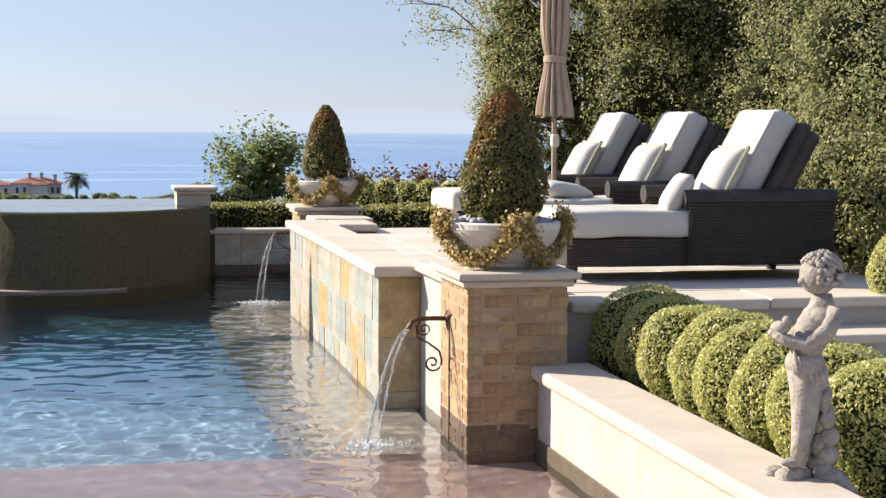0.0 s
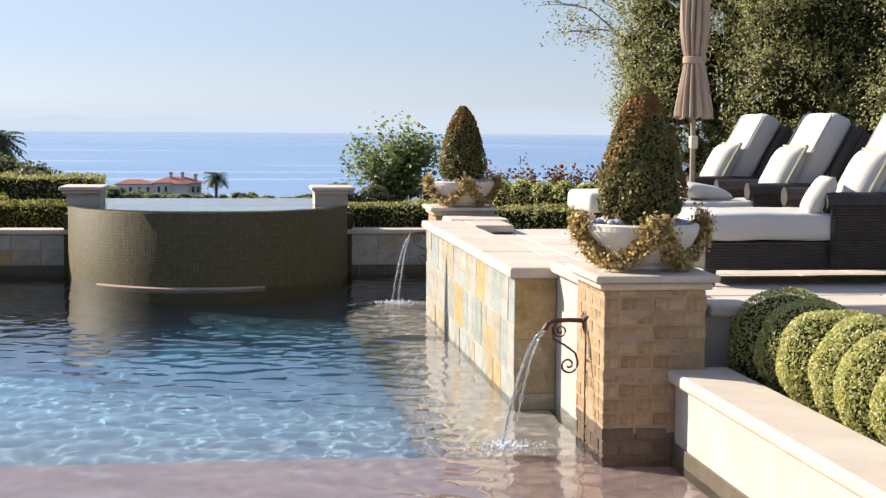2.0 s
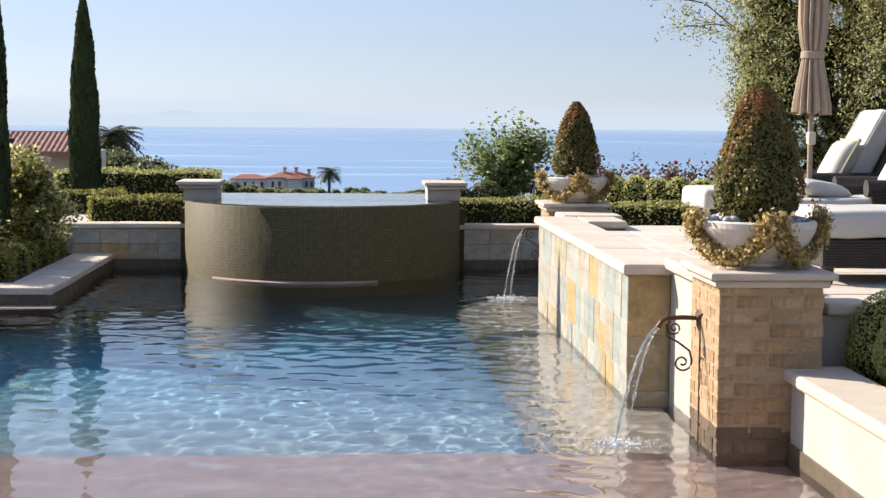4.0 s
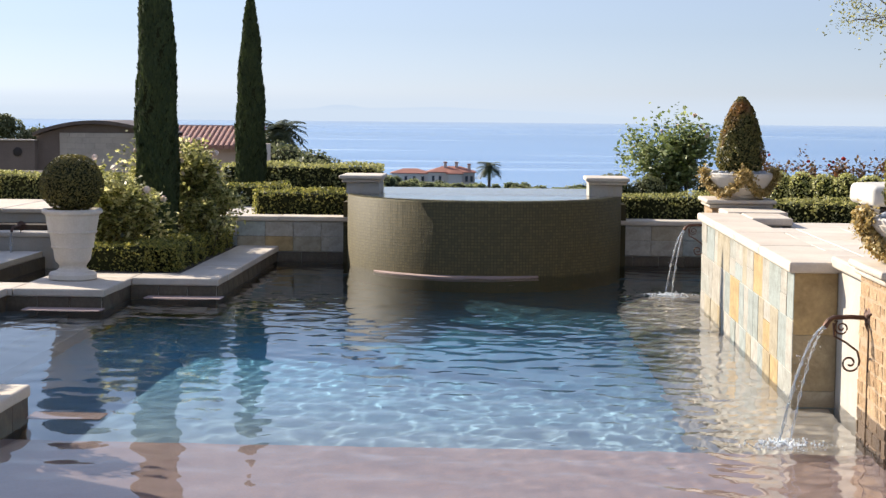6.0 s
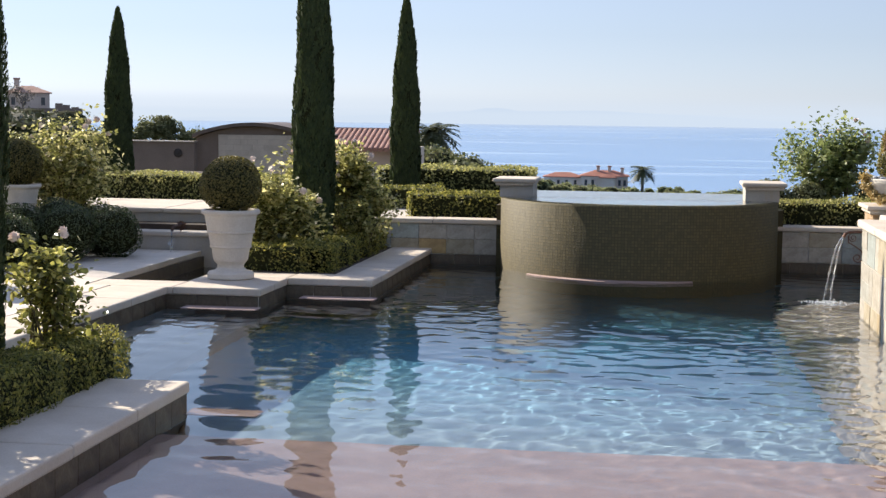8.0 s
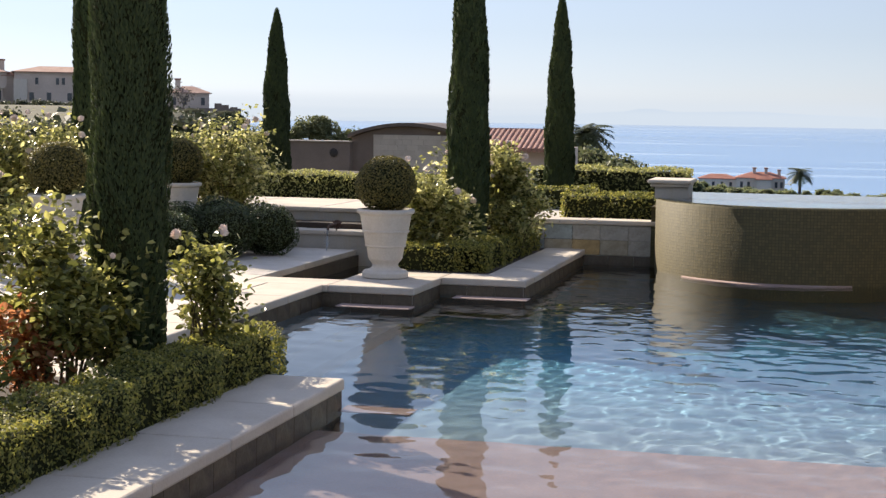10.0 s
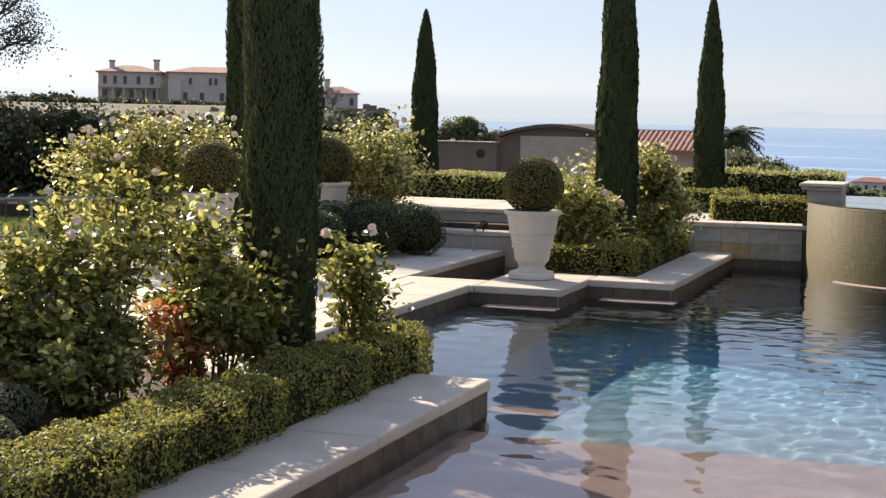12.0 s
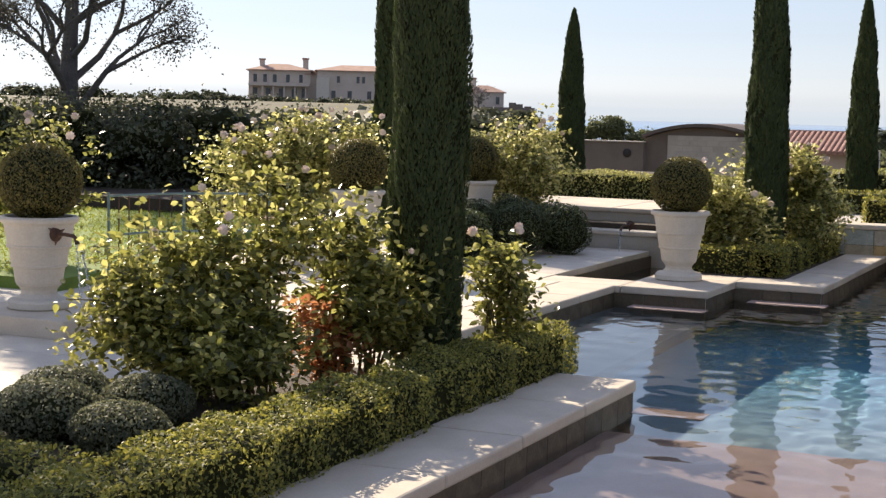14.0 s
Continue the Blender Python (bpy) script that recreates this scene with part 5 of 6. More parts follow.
def spout(x, y, z, reach, drop, label, seed, scroll=True, turn=0, aside=0.0):
    """An iron wall spout that juts to the west, its scroll bracket, and the water that falls from it."""
    s = thing("fountain_spout", x, y, z, label, "spout", "iron fountain spouts", turn=turn)
    bm = bmesh.new()
    tube(bm, [(0, 0, 0), (-0.10, 0, 0.004), (-0.19, 0, 0.0), (-0.215, 0, -0.015), (-0.235, 0, -0.05)], [0.012, 0.013, 0.013, 0.014, 0.016], 10)
    part("pipe", bm, IRON, s)
    part("rosette", lathe([(0.0, 0), (0.05, 0.0), (0.055, 0.008), (0.03, 0.018), (0.018, 0.03)], 12), IRON, s).matrix_basis = pose(0.004, 0, 0, 0, -90, 0)
    bm = bmesh.new()
    for k in range(3):
        a = k * 2.1 + 0.6
        tube(bm, [(-0.006, 0, 0), (-0.012, 0.035 * math.cos(a), 0.035 * math.sin(a)), (-0.006, 0.075 * math.cos(a), 0.075 * math.sin(a))], [0.016, 0.014, 0.003], 6)
    part("leaf_ornament", bm, IRON, s)
    if scroll:
        bm = bmesh.new()
        pts = [(-0.185, 0, -0.02)]
        for k in range(26):
            a = -0.5 + k * 0.42
            r = 0.042 * (1 - k / 30)
            pts.append((-0.145 + r * math.cos(a + 2.6), 0, -0.055 + r * math.sin(a + 2.6)))
        tube(bm, pts, 0.005, 6)
        pts = [(-0.19, 0, -0.03), (-0.185, 0, -0.10), (-0.12, 0, -0.135), (-0.06, 0, -0.18), (-0.045, 0, -0.235)]
        for k in range(22):
            a = 0.2 - k * 0.42
            r = 0.052 * (1 - k / 26)
            pts.append((-0.098 + r * math.cos(a), 0, -0.245 + r * math.sin(a)))
        tube(bm, pts, 0.006, 6)
        part("scroll_bracket", bm, IRON, s)
    rr = random.Random(seed)
    st = thing("water_stream", x, y, z, "clear arc of water falling from the spout", "water", "falling water", turn=turn)
    for k in range(7):
        bm = bmesh.new()
        pts, rad = [], []
        off = rr.choice((-0.024, 0.022)) + rr.uniform(-0.006, 0.006)
        for i in range(22):
            f = i / 21
            spread = 0.35 + f
            pts.append((-0.235 - reach * f + off * spread + 0.006 * math.sin(i * 1.7 + k), rr.uniform(-0.004, 0.004) + off * 0.5 * spread + aside * f, -0.05 - drop * (0.18 * f + 0.82 * f * f)))
            rad.append(max(0.0015, 0.0036 + 0.0028 * math.sin(i * 2.9 + k * 1.9) - 0.0016 * f))
        tube(bm, pts, rad, 6)
        part("strand", bm, stream_mat, st)
    bm = bmesh.new()
    for k in range(110):
        f = rr.uniform(0.25, 1)
        r = rr.uniform(0.002, 0.005)
        bmesh.ops.create_icosphere(bm, subdivisions=1, radius=r, matrix=Matrix.Translation((-0.235 - reach * f + rr.gauss(0, 0.022), rr.gauss(0, 0.02), -0.05 - drop * (0.18 * f + 0.82 * f * f))))
    part("spray", bm, stream_mat, st)["kind"] = "stuff"
    return s


def splash(x, y, r, seed):
    """Bubbles and small rings where the stream meets the pool."""
    rr = random.Random(seed)
    sp_ = thing("splash", x, y, 0.0, "white splash where a stream meets the pool", "water", "splashes")
    bm = bmesh.new()
    for k in range(260):
        a, d = rr.uniform(0, 6.28), abs(rr.gauss(0, r))
        s = rr.uniform(0.003, 0.010) * (1.2 - min(1, d / (2.5 * r)))
        bmesh.ops.create_icosphere(bm, subdivisions=1, radius=max(0.002, s), matrix=Matrix.Translation((d * math.cos(a) * 1.5, d * math.sin(a), 0.004 + max(0, rr.gauss(0, 0.010)) * (d < r))))
    part("foam", bm, foam_mat, sp_)["kind"] = "stuff"
    for k in range(2):
        bm = bmesh.new()
        R = r * (1.2 + k * 0.9)
        pts = [(R * (1 + 0.12 * math.sin(3 * a + k)) * math.cos(a), R * (0.8 + 0.1 * math.sin(2 * a + k)) * math.sin(a), 0.002 + 0.002 * math.sin(5 * a + k)) for a in [2 * math.pi * i / 48 for i in range(49)]]
        tube(bm, pts, 0.0035, 6)
        part("ring", bm, water_mat, sp_)


spout(1.95, 8.65, 0.66, 0.21, 0.61, "rusty wrought-iron wall spout with a scroll bracket", 1, aside=-0.08)
splash(1.50, 8.57, 0.10, 1)
spout(1.95, 15.70, 0.66, 0.14, 0.61, "rusty wrought-iron wall spout on the far pier", 2, aside=-0.10)
splash(1.57, 15.60, 0.11, 2)
spout(-5.50, 17.61, 0.45, 0.02, 0.25, "small iron spout at the steps above the channel", 3, False, turn=80)


# ---- east side: clipped balls, statue, loungers, umbrella ----
for i in range(8):
    y = 8.31 - i * 0.39
    b = thing("boxwood_ball", 2.93 + 0.015 * (i % 2), y, 0.30, "tight clipped bright green boxwood ball behind the low wall", "shrub", "boxwood balls behind the low wall")
    leafy_ball(b, "foliage", (0, 0, 0.29), (0.30, 0.27, 0.285), 11000, 0.019, BOX_LEAF, 110 + i, depth=0.09, amount=0.055)
b = thing("boxwood_ball", 4.68, 8.6, 0.62, "clipped bright green boxwood ball beside the steps", "shrub", "boxwood balls behind the low wall")
leafy_ball(b, "foliage", (0, 0, 0.27), (0.26, 0.26, 0.27), 8000, 0.0175, BOX_LEAF, 131, depth=0.10, amount=0.03)



def statue(x, y, z):
    """A weathered garden statue of a standing child, kept to plain masses in one mesh."""
    bm = bmesh.new()

    def blob(cx, cy, cz, rx, ry, rz, sub=3):
        r = bmesh.ops.create_icosphere(bm, subdivisions=sub, radius=1.0, matrix=Matrix.Translation((cx, cy, cz)) @ Matrix.Diagonal((rx, ry, rz, 1)))
        return r["verts"]
    tube(bm, [(-0.030, -0.02, 0.0), (-0.018, -0.02, 0.09), (-0.004, -0.015, 0.19), (0.006, -0.005, 0.28), (0.0, 0, 0.38)], [0.032, 0.036, 0.050, 0.060, 0.070], 18)
    tube(bm, [(0.012, 0.03, 0.0), (0.016, 0.03, 0.10), (0.018, 0.025, 0.20), (0.008, 0.015, 0.36)], [0.030, 0.032, 0.040, 0.056], 16)
    blob(-0.050, -0.02, 0.012, 0.050, 0.028, 0.020)
    blob(0.0, 0, 0.395, 0.076, 0.078, 0.062)
    tube(bm, [(0.0, 0, 0.38), (0.006, 0, 0.45), (0.038, 0, 0.54), (0.066, 0, 0.61), (0.062, 0, 0.66)], [0.064, 0.058, 0.070, 0.052, 0.036], 18)
    blob(0.058, 0, 0.575, 0.066, 0.085, 0.052)
    for k in range(9):                                # folds of cloth round the hips
        a = -0.9 + k * 0.22
        tube(bm, [(0.062 * math.sin(a * 2.2), -0.060 * math.cos(a), 0.45 - 0.01 * k), (0.058 * math.sin(a * 2.2 + 0.5), -0.064 * math.cos(a), 0.37 - 0.008 * k), (0.05, -0.02, 0.27)], [0.008, 0.013, 0.006], 7)
    for sy in (-1, 1):
        tube(bm, [(0.085, sy * 0.075, 0.610), (0.045, sy * 0.095, 0.53), (-0.030, sy * 0.075, 0.470), (-0.095, sy * 0.03, 0.492), (-0.135, sy * 0.01, 0.520)], [0.034, 0.034, 0.030, 0.025, 0.018], 14)
    blob(-0.105, 0, 0.535, 0.036, 0.045, 0.026)
    blob(-0.085, -0.02, 0.56, 0.018, 0.02, 0.022, 2)
    blob(0.045, 0, 0.735, 0.070, 0.070, 0.078)
    blob(-0.018, 0, 0.715, 0.018, 0.02, 0.018, 2)
    rr = random.Random(3)
    for k in range(300):
        a, e = rr.uniform(0, 6.28), rr.uniform(-0.45, 1.5)
        if math.cos(a) < -0.55 and e < 0.5:
            continue
        blob(0.055 + 0.078 * math.cos(a) * math.cos(e), 0.080 * math.sin(a) * math.cos(e), 0.738 + 0.085 * math.sin(e), rr.uniform(0.009, 0.016), 0.012, rr.uniform(0.009, 0.016), 1)
    for k in range(16):
        f = k / 15
        blob(0.082 + 0.016 * math.sin(k * 1.7), 0.03 * math.cos(k * 2), -0.08 + 0.35 * f, 0.048 - 0.026 * f, 0.050 - 0.02 * f, 0.04, 3)
    for k in range(12):
        blob(rr.uniform(-0.09, 0.12), rr.uniform(-0.08, 0.08), -0.05 + rr.uniform(-0.02, 0.02), rr.uniform(0.03, 0.06), 0.05, rr.uniform(0.03, 0.05), 2)
    box(bm, -0.15, 0.17, -0.13, 0.13, -0.16, -0.07, 0.02)
    for v in bm.verts:
        n = noise.noise(v.co * 26) * 0.004 + noise.noise(v.co * 9) * 0.005
        v.co += Vector((v.co.x, v.co.y, 0.1)).normalized() * n
    ob = part("statue", bm, STATUE_STONE, smooth=True)
    ob.matrix_basis = pose(x, y, z, 0, 0, 0) @ Matrix.Diagonal((0.97, 0.97, 0.94, 1))
    return tagged(ob, "lichen-spotted stone garden statue on the low wall", "statue")


statue(2.55, 5.45, 0.495)


def soft_box(x0, x1, y0, y1, z0, z1, bevel, seed, puff=0.012):
    """A cushion: a rounded box with an uneven, slightly swollen skin."""
    bm = boxed(x0, x1, y0, y1, z0, z1, bevel, 3)
    bmesh.ops.subdivide_edges(bm, edges=[e for e in bm.edges if e.calc_length() > 0.12], cuts=5, use_grid_fill=True)
    for v in bm.verts:
        v.co += v.normal * (noise.noise(v.co * 5 + Vector((seed, 0, 0))) * puff)
    bmesh.ops.recalc_face_normals(bm, faces=bm.faces)
    return bm


def pillow(owner_name, m, w, h, t, label, seed, trim=True):
    p = new(owner_name)
    p.matrix_basis = m
    tagged(p, label, "cushion", "cushions on the loungers")
    bm = bmesh.new()
    n = 14
    grid = {}
    for side in (1, -1):
        for i in range(n + 1):
            for j in range(n + 1):
                u, v = i / n * 2 - 1, j / n * 2 - 1
                if side == -1 and (i in (0, n) or j in (0, n)):
                    grid[side, i, j] = grid[1, i, j]
                    continue
                q = max(0, (1 - u ** 4) * (1 - v ** 4)) ** 0.55
                pin = 1 - 0.06 * (1 - abs(u)) * 0 - 0.07 * (u * u * (1 - v * v) + v * v * (1 - u * u))
                grid[side, i, j] = bm.verts.new((u * w / 2 * pin, v * h / 2 * pin, side * (q * t / 2 + 0.003 * noise.noise(Vector((u * 3, v * 3, seed))))))
        for i in range(n):
            for j in range(n):
                f = [grid[side, i, j], grid[side, i + 1, j], grid[side, i + 1, j + 1], grid[side, i, j + 1]]
                bm.faces.new(f if side == 1 else f[::-1])
    part("cover", bm, CUSHION, p, smooth=True)
    if trim:
        pts = []
        for k in range(41):
            s = k / 40 * 4
            e, f = int(s) % 4, s - int(s)
            u, v = [(-1 + 2 * f, -1), (1, -1 + 2 * f), (1 - 2 * f, 1), (-1, 1 - 2 * f)][e]
            pin = 1 - 0.07 * (u * u * (1 - v * v) + v * v * (1 - u * u))
            pts.append((u * w / 2 * pin, v * h / 2 * pin, 0))
        part("trim", tube(bmesh.new(), pts, 0.015, 6), PIPING, p, "tufted green edging")
    return p


def chaise(x, y, z, seed):
    """A wicker chaise facing west: x is its foot end, y its near side."""
    c = thing("chaise_lounge", x, y, z, "dark wicker chaise lounge with thick cream cushions and a raised back", "lounge chair", "chaise lounges on the deck")
    W = 0.86
    frame_ = part("base", boxed(0.04, 1.80, 0.03, W - 0.03, 0.10, 0.275, 0.02), WICKER, c, "woven dark wicker base")
    bm = bmesh.new()
    for k in range(10):                     # woven courses stand a little proud of the side
        zz = 0.115 + k * 0.0165
        tube(bm, [(0.06, 0.031, zz), (1.78, 0.031, zz)], 0.0075, 6)
    part("weave", bm, WICKER, frame_)
    for px, py in ((0.09, 0.08), (0.09, W - 0.08), (1.72, 0.08), (1.72, W - 0.08)):
        part("leg", lathe([(0.030, 0), (0.034, 0.02), (0.030, 0.04), (0.042, 0.11)], 14), WICKER, c).location = (px, py, 0)
    for py in (0.0, W - 0.13):
        arm = part("arm", boxed(0.84, 1.80, py, py + 0.13, 0.10, 0.50, 0.03, 3), WICKER, c, "woven arm with a rolled top")
        part("arm_roll", tube(bmesh.new(), [(0.80, py + 0.065, 0.515), (1.82, py + 0.065, 0.515)], 0.062, 16), WICKER, arm)
        bm = bmesh.new()
        for k in range(22):
            tube(bm, [(0.82, py + 0.001, 0.125 + k * 0.017), (1.80, py + 0.001, 0.125 + k * 0.017)], 0.0075, 5)
        part("weave", bm, WICKER, arm)
    part("seat_cushion", soft_box(-0.02, 1.16, 0.14 - 0.13, W - 0.01, 0.28, 0.445, 0.045, seed), CUSHION, c, "thick cream seat cushion", smooth=True).scale = (1, 1, 1)
    tilt = pose(1.12, 0, 0.40, 0, -61.5, 0)
    bk = part("back_frame", boxed(0.0, 0.76, 0.06, W - 0.06, -0.21, -0.138, 0.02), WICKER, c, "woven wicker back")
    bk.matrix_basis = tilt
    side = part("back_support", boxed(0.02, 0.74, 0.065, W - 0.065, -0.30, -0.195, 0.03), WICKER, c)
    side.matrix_basis = tilt
    bc = part("back_cushion", soft_box(0.0, 0.77, 0.135, W - 0.135, -0.14, 0.04, 0.05, seed + 3), CUSHION, c, "thick cream back cushion", smooth=True)
    bc.matrix_basis = tilt
    for yy in (0.15, W - 0.15):
        part("piping", tube(bmesh.new(), [(0.04, yy, 0.034), (0.74, yy, 0.034)], 0.006, 6), CUSHION, bc)
    return c


for k, yy in enumerate((9.40, 10.90, 12.40)):
    chaise(2.83, yy, 0.78, 5 * k)
    pillow("throw_pillow", pose(3.955, yy + 0.28, 1.425, 0, -61.5, 2) @ pose(0, 0, 0, 0, 0, 90), 0.43, 0.43, 0.17, "cream throw pillow with green tufted edging", k)
pillow("throw_pillow", pose(3.64, 9.60, 1.325, 0, -58, -12) @ pose(0, 0, 0, 0, 0, 90), 0.34, 0.30, 0.13, "small plain cream throw pillow leaning on an arm", 9, False)
pillow("throw_pillow", pose(3.35, 11.25, 1.285, 4, 8, 20), 0.42, 0.38, 0.12, "cream throw pillow lying flat on the seat", 12, False)

# closed market umbrella
um = thing("umbrella", 3.565, 12.10, 0.78, "closed tan canvas patio umbrella tied with a strap", "umbrella")
part("pole", tube(bmesh.new(), [(0, 0, 0), (0, 0, 2.5)], 0.021, 14), POLE, um)
part("base", lathe([(0.24, 0), (0.24, 0.04), (0.06, 0.07), (0.04, 0.28), (0.03, 0.29)], 28), IRON, um)
part("crank", boxed(-0.03, 0.03, -0.055, 0.02, 0.80, 0.90, 0.015), LIMESTONE, um)
bm = bmesh.new()
NF, rowsu = 144, []


def fold(a, amp, zz):
    """Deep gathered pleats, sharp inside and rounded outside."""
    return 1 + 1.5 * amp * (2 * abs(math.sin(5.5 * a + 0.7 * math.sin(3 * a) + 0.25 * math.sin(zz * 5))) ** 0.6 - 1.2) + 0.05 * math.sin(17 * a + zz * 4)



for zz, r, amp in ((1.04, 0.150, 0.22), (1.10, 0.145, 0.22), (1.22, 0.125, 0.22), (1.36, 0.100, 0.20), (1.46, 0.085, 0.14), (1.50, 0.082, 0.12), (1.56, 0.095, 0.20), (1.72, 0.112, 0.24), (1.95, 0.112, 0.24), (2.15, 0.095, 0.22), (2.35, 0.06, 0.18), (2.47, 0.025, 0.05)):
    rowsu.append([bm.verts.new((0.80 * r * fold(a, amp, zz) * math.cos(a), 0.80 * r * fold(a, amp, zz) * math.sin(a), zz + (0.012 * math.sin(8 * a) if zz < 1.06 else 0))) for a in [2 * math.pi * k / NF for k in range(NF)]])
for p, q in zip(rowsu, rowsu[1:]):
    for k in range(NF):
        bm.faces.new((p[k], p[(k + 1) % NF], q[(k + 1) % NF], q[k]))
part("canopy", bm, UMBRELLA, um, "gathered tan canvas canopy", smooth=True)
part("strap", lathe([(0.084, 1.455), (0.09, 1.46), (0.09, 1.505), (0.084, 1.51)], 40), UMBRELLA, um)


# ---- trees ----
def branchy(bm, root, tip, r0, depth, rr, ends, spread=0.5, n=7):
    """Limbs that fork; the ends are collected."""
    a, b = Vector(root), Vector(tip)
    mid = (a + b) / 2 + Vector((rr.uniform(-1, 1), rr.uniform(-1, 1), rr.uniform(-0.3, 0.6))) * (b - a).length * 0.10
    tube(bm, [a, mid, b], [r0, r0 * 0.8, r0 * 0.62], n)
    if depth == 0:
        ends.append((b, (b - a).normalized()))
        return
    ends.append((mid, (b - a).normalized()))
    for k in range(rr.choice((2, 3)) if depth > 1 else 3):
        d = ((b - a).normalized() + Vector((rr.uniform(-1, 1), rr.uniform(-1, 1), rr.uniform(-0.4, 0.7))) * spread).normalized()
        branchy(bm, b, b + d * (b - a).length * rr.uniform(0.55, 0.85), r0 * 0.62, depth - 1, rr, ends, spread * 1.1, max(4, n - 1))


def tree(name, x, y, z, height, lean, seed, leaf, count, leaf_size, material, label, depth=4, trunk_r=0.2, clump=0.5, bark=None, spread=0.55, group="trees"):
    rr, rng = random.Random(seed), np.random.default_rng(seed)
    t = thing(name, x, y, z, label, "tree", group)
    bm = bmesh.new()
    ends = []
    base = Vector((0, 0, -0.3))
    fork = Vector((lean[0] * 0.3, lean[1] * 0.3, height * 0.30))
    tube(bm, [base, base.lerp(fork, 0.5), fork], [trunk_r * 1.25, trunk_r, trunk_r * 0.85], 10)
    for k in range(4):
        a = k * 1.57 + rr.uniform(-0.4, 0.4)
        tip = fork + Vector((math.cos(a) * height * 0.16 + lean[0] * 0.3, math.sin(a) * height * 0.16 + lean[1] * 0.3, height * rr.uniform(0.18, 0.28)))
        branchy(bm, fork, tip, trunk_r * 0.6, depth - 1, rr, ends, spread)
    part("trunk", bm, bark or BARK, t)
    E_ = np.array([e[0][:] for e in ends])
    pick = rng.integers(len(E_), size=max(6, count // 12))
    tw = E_[pick] + rng.normal(0, clump, (len(pick), 3)) * np.array([1, 1, 0.75])
    c = np.repeat(tw, 12, 0) + rng.normal(0, leaf_size * 1.6, (len(tw) * 12, 3))
    link("crown", leaf_mesh("crown", c, np.tile([0.0, 0, 0.5], (len(c), 1)), leaf_size, rng, 1.0, 0.5), material, t)
    return t


def leaf_mass(name, x, y, z, lumps, count, size, material, label, seed, category="tree", group="screen trees", trunk=True, depth=0.35, shady=0.0):
    """A dense screen tree: trunk and limbs inside a crown of many overlapping clumps."""
    rng = np.random.default_rng(seed)
    rr = random.Random(seed)
    t = thing(name, x, y, z, label, category, group)
    bm = bmesh.new()
    top_ = 0.7 * max(l[2] for l in lumps)
    tube(bm, [(0, 0, -0.3), (0.05, 0, top_ * 0.5), (0, 0.05, top_)], [0.14, 0.11, 0.05], 9)
    for cx, cy, cz, rx, ry, rz in lumps:
        tube(bm, [(0, 0, min(1.2, cz * 0.5)), (cx * 0.6, cy * 0.6, cz * 0.75), (cx, cy, cz)], [0.07, 0.045, 0.02], 6)
    part("trunk", bm, BARK, t)
    L = np.array(lumps)
    area = (L[:, 3] * L[:, 4] + L[:, 3] * L[:, 5] + L[:, 4] * L[:, 5])
    pick = rng.choice(len(L), count // 8, p=area / area.sum())
    d = sphere_dirs(len(pick), rng)
    d[:, 1] = np.where((d[:, 1] > 0.2) & (rng.random(len(pick)) < shady), -d[:, 1], d[:, 1])       # thinner away from the garden
    rad = 1 - depth * rng.random(len(pick)) ** 1.3 + lumpy(d, 9, 0.12, seed) + rng.normal(0, 0.03, len(pick))
    tw = L[pick, :3] + d * rad[:, None] * L[pick, 3:6]
    c = np.repeat(tw, 8, 0) + rng.normal(0, size * 1.2, (len(tw) * 8, 3))
    link("crown", leaf_mesh("crown", c, np.repeat(d, 8, 0) + np.array([0, 0, 0.3]), size, rng, 0.9, 0.5), material, t)
    bm = bmesh.new()
    for i, (cx, cy, cz, rx, ry, rz) in enumerate(lumps):
        if cz > top_ * 1.06 and len(lumps) > 10:
            continue                        # the tops stay airy
        k = core_mesh("k", (rx * 0.50, ry * 0.50, rz * 0.50), seed + i, 0.3)
        k.transform(Matrix.Translation((cx, cy, cz)))
        tmp = bpy.data.meshes.new("tmp")
        k.to_mesh(tmp)
        k.free()
        bm.from_mesh(tmp)
        bpy.data.meshes.remove(tmp)
    part("inner_growth", bm, HEDGE_CORE, t, smooth=True)
    return t


rr = random.Random(77)
for i, (x, y) in enumerate(((5.5, 17.6), (6.2, 16.6), (7.2, 15.9), (8.4, 15.4), (9.6, 14.8), (6.65, 16.1), (7.75, 15.7), (6.6, 19.0), (8.6, 17.6))):
    lumps = []
    hgt = (4.6, 5.0, 5.2, 5.4, 5.6, 5.3, 5.6, 6.2, 6.4)[i]
    for k in range(15):
        cz = 0.5 + hgt * (k + 0.4) / 15
        s = 0.75 - 0.10 * abs(k - 7) / 7
        lumps.append((rr.uniform(-0.6, 0.6), rr.uniform(-0.4, 0.4), cz, s * rr.uniform(1.0, 1.35), s * rr.uniform(0.9, 1.1), s * rr.uniform(0.65, 0.95)))
    leaf_mass("screen_tree", x, y, 0.2, lumps, 50000 if i < 5 else (34000 if i < 7 else 12000), 0.039 if i < 7 else 0.065, TREE_LEAF, "dense small-leaved evergreen screen tree", 140 + i, shady=0.75)
tree("tree", 5.72, 17.2, 0.2, 4.6, (-0.3, 0, 0), 6, None, 7500, 0.042, TREE_LEAF, "open-branched evergreen at the edge of the screen", 5, 0.055, 0.10, spread=0.7)

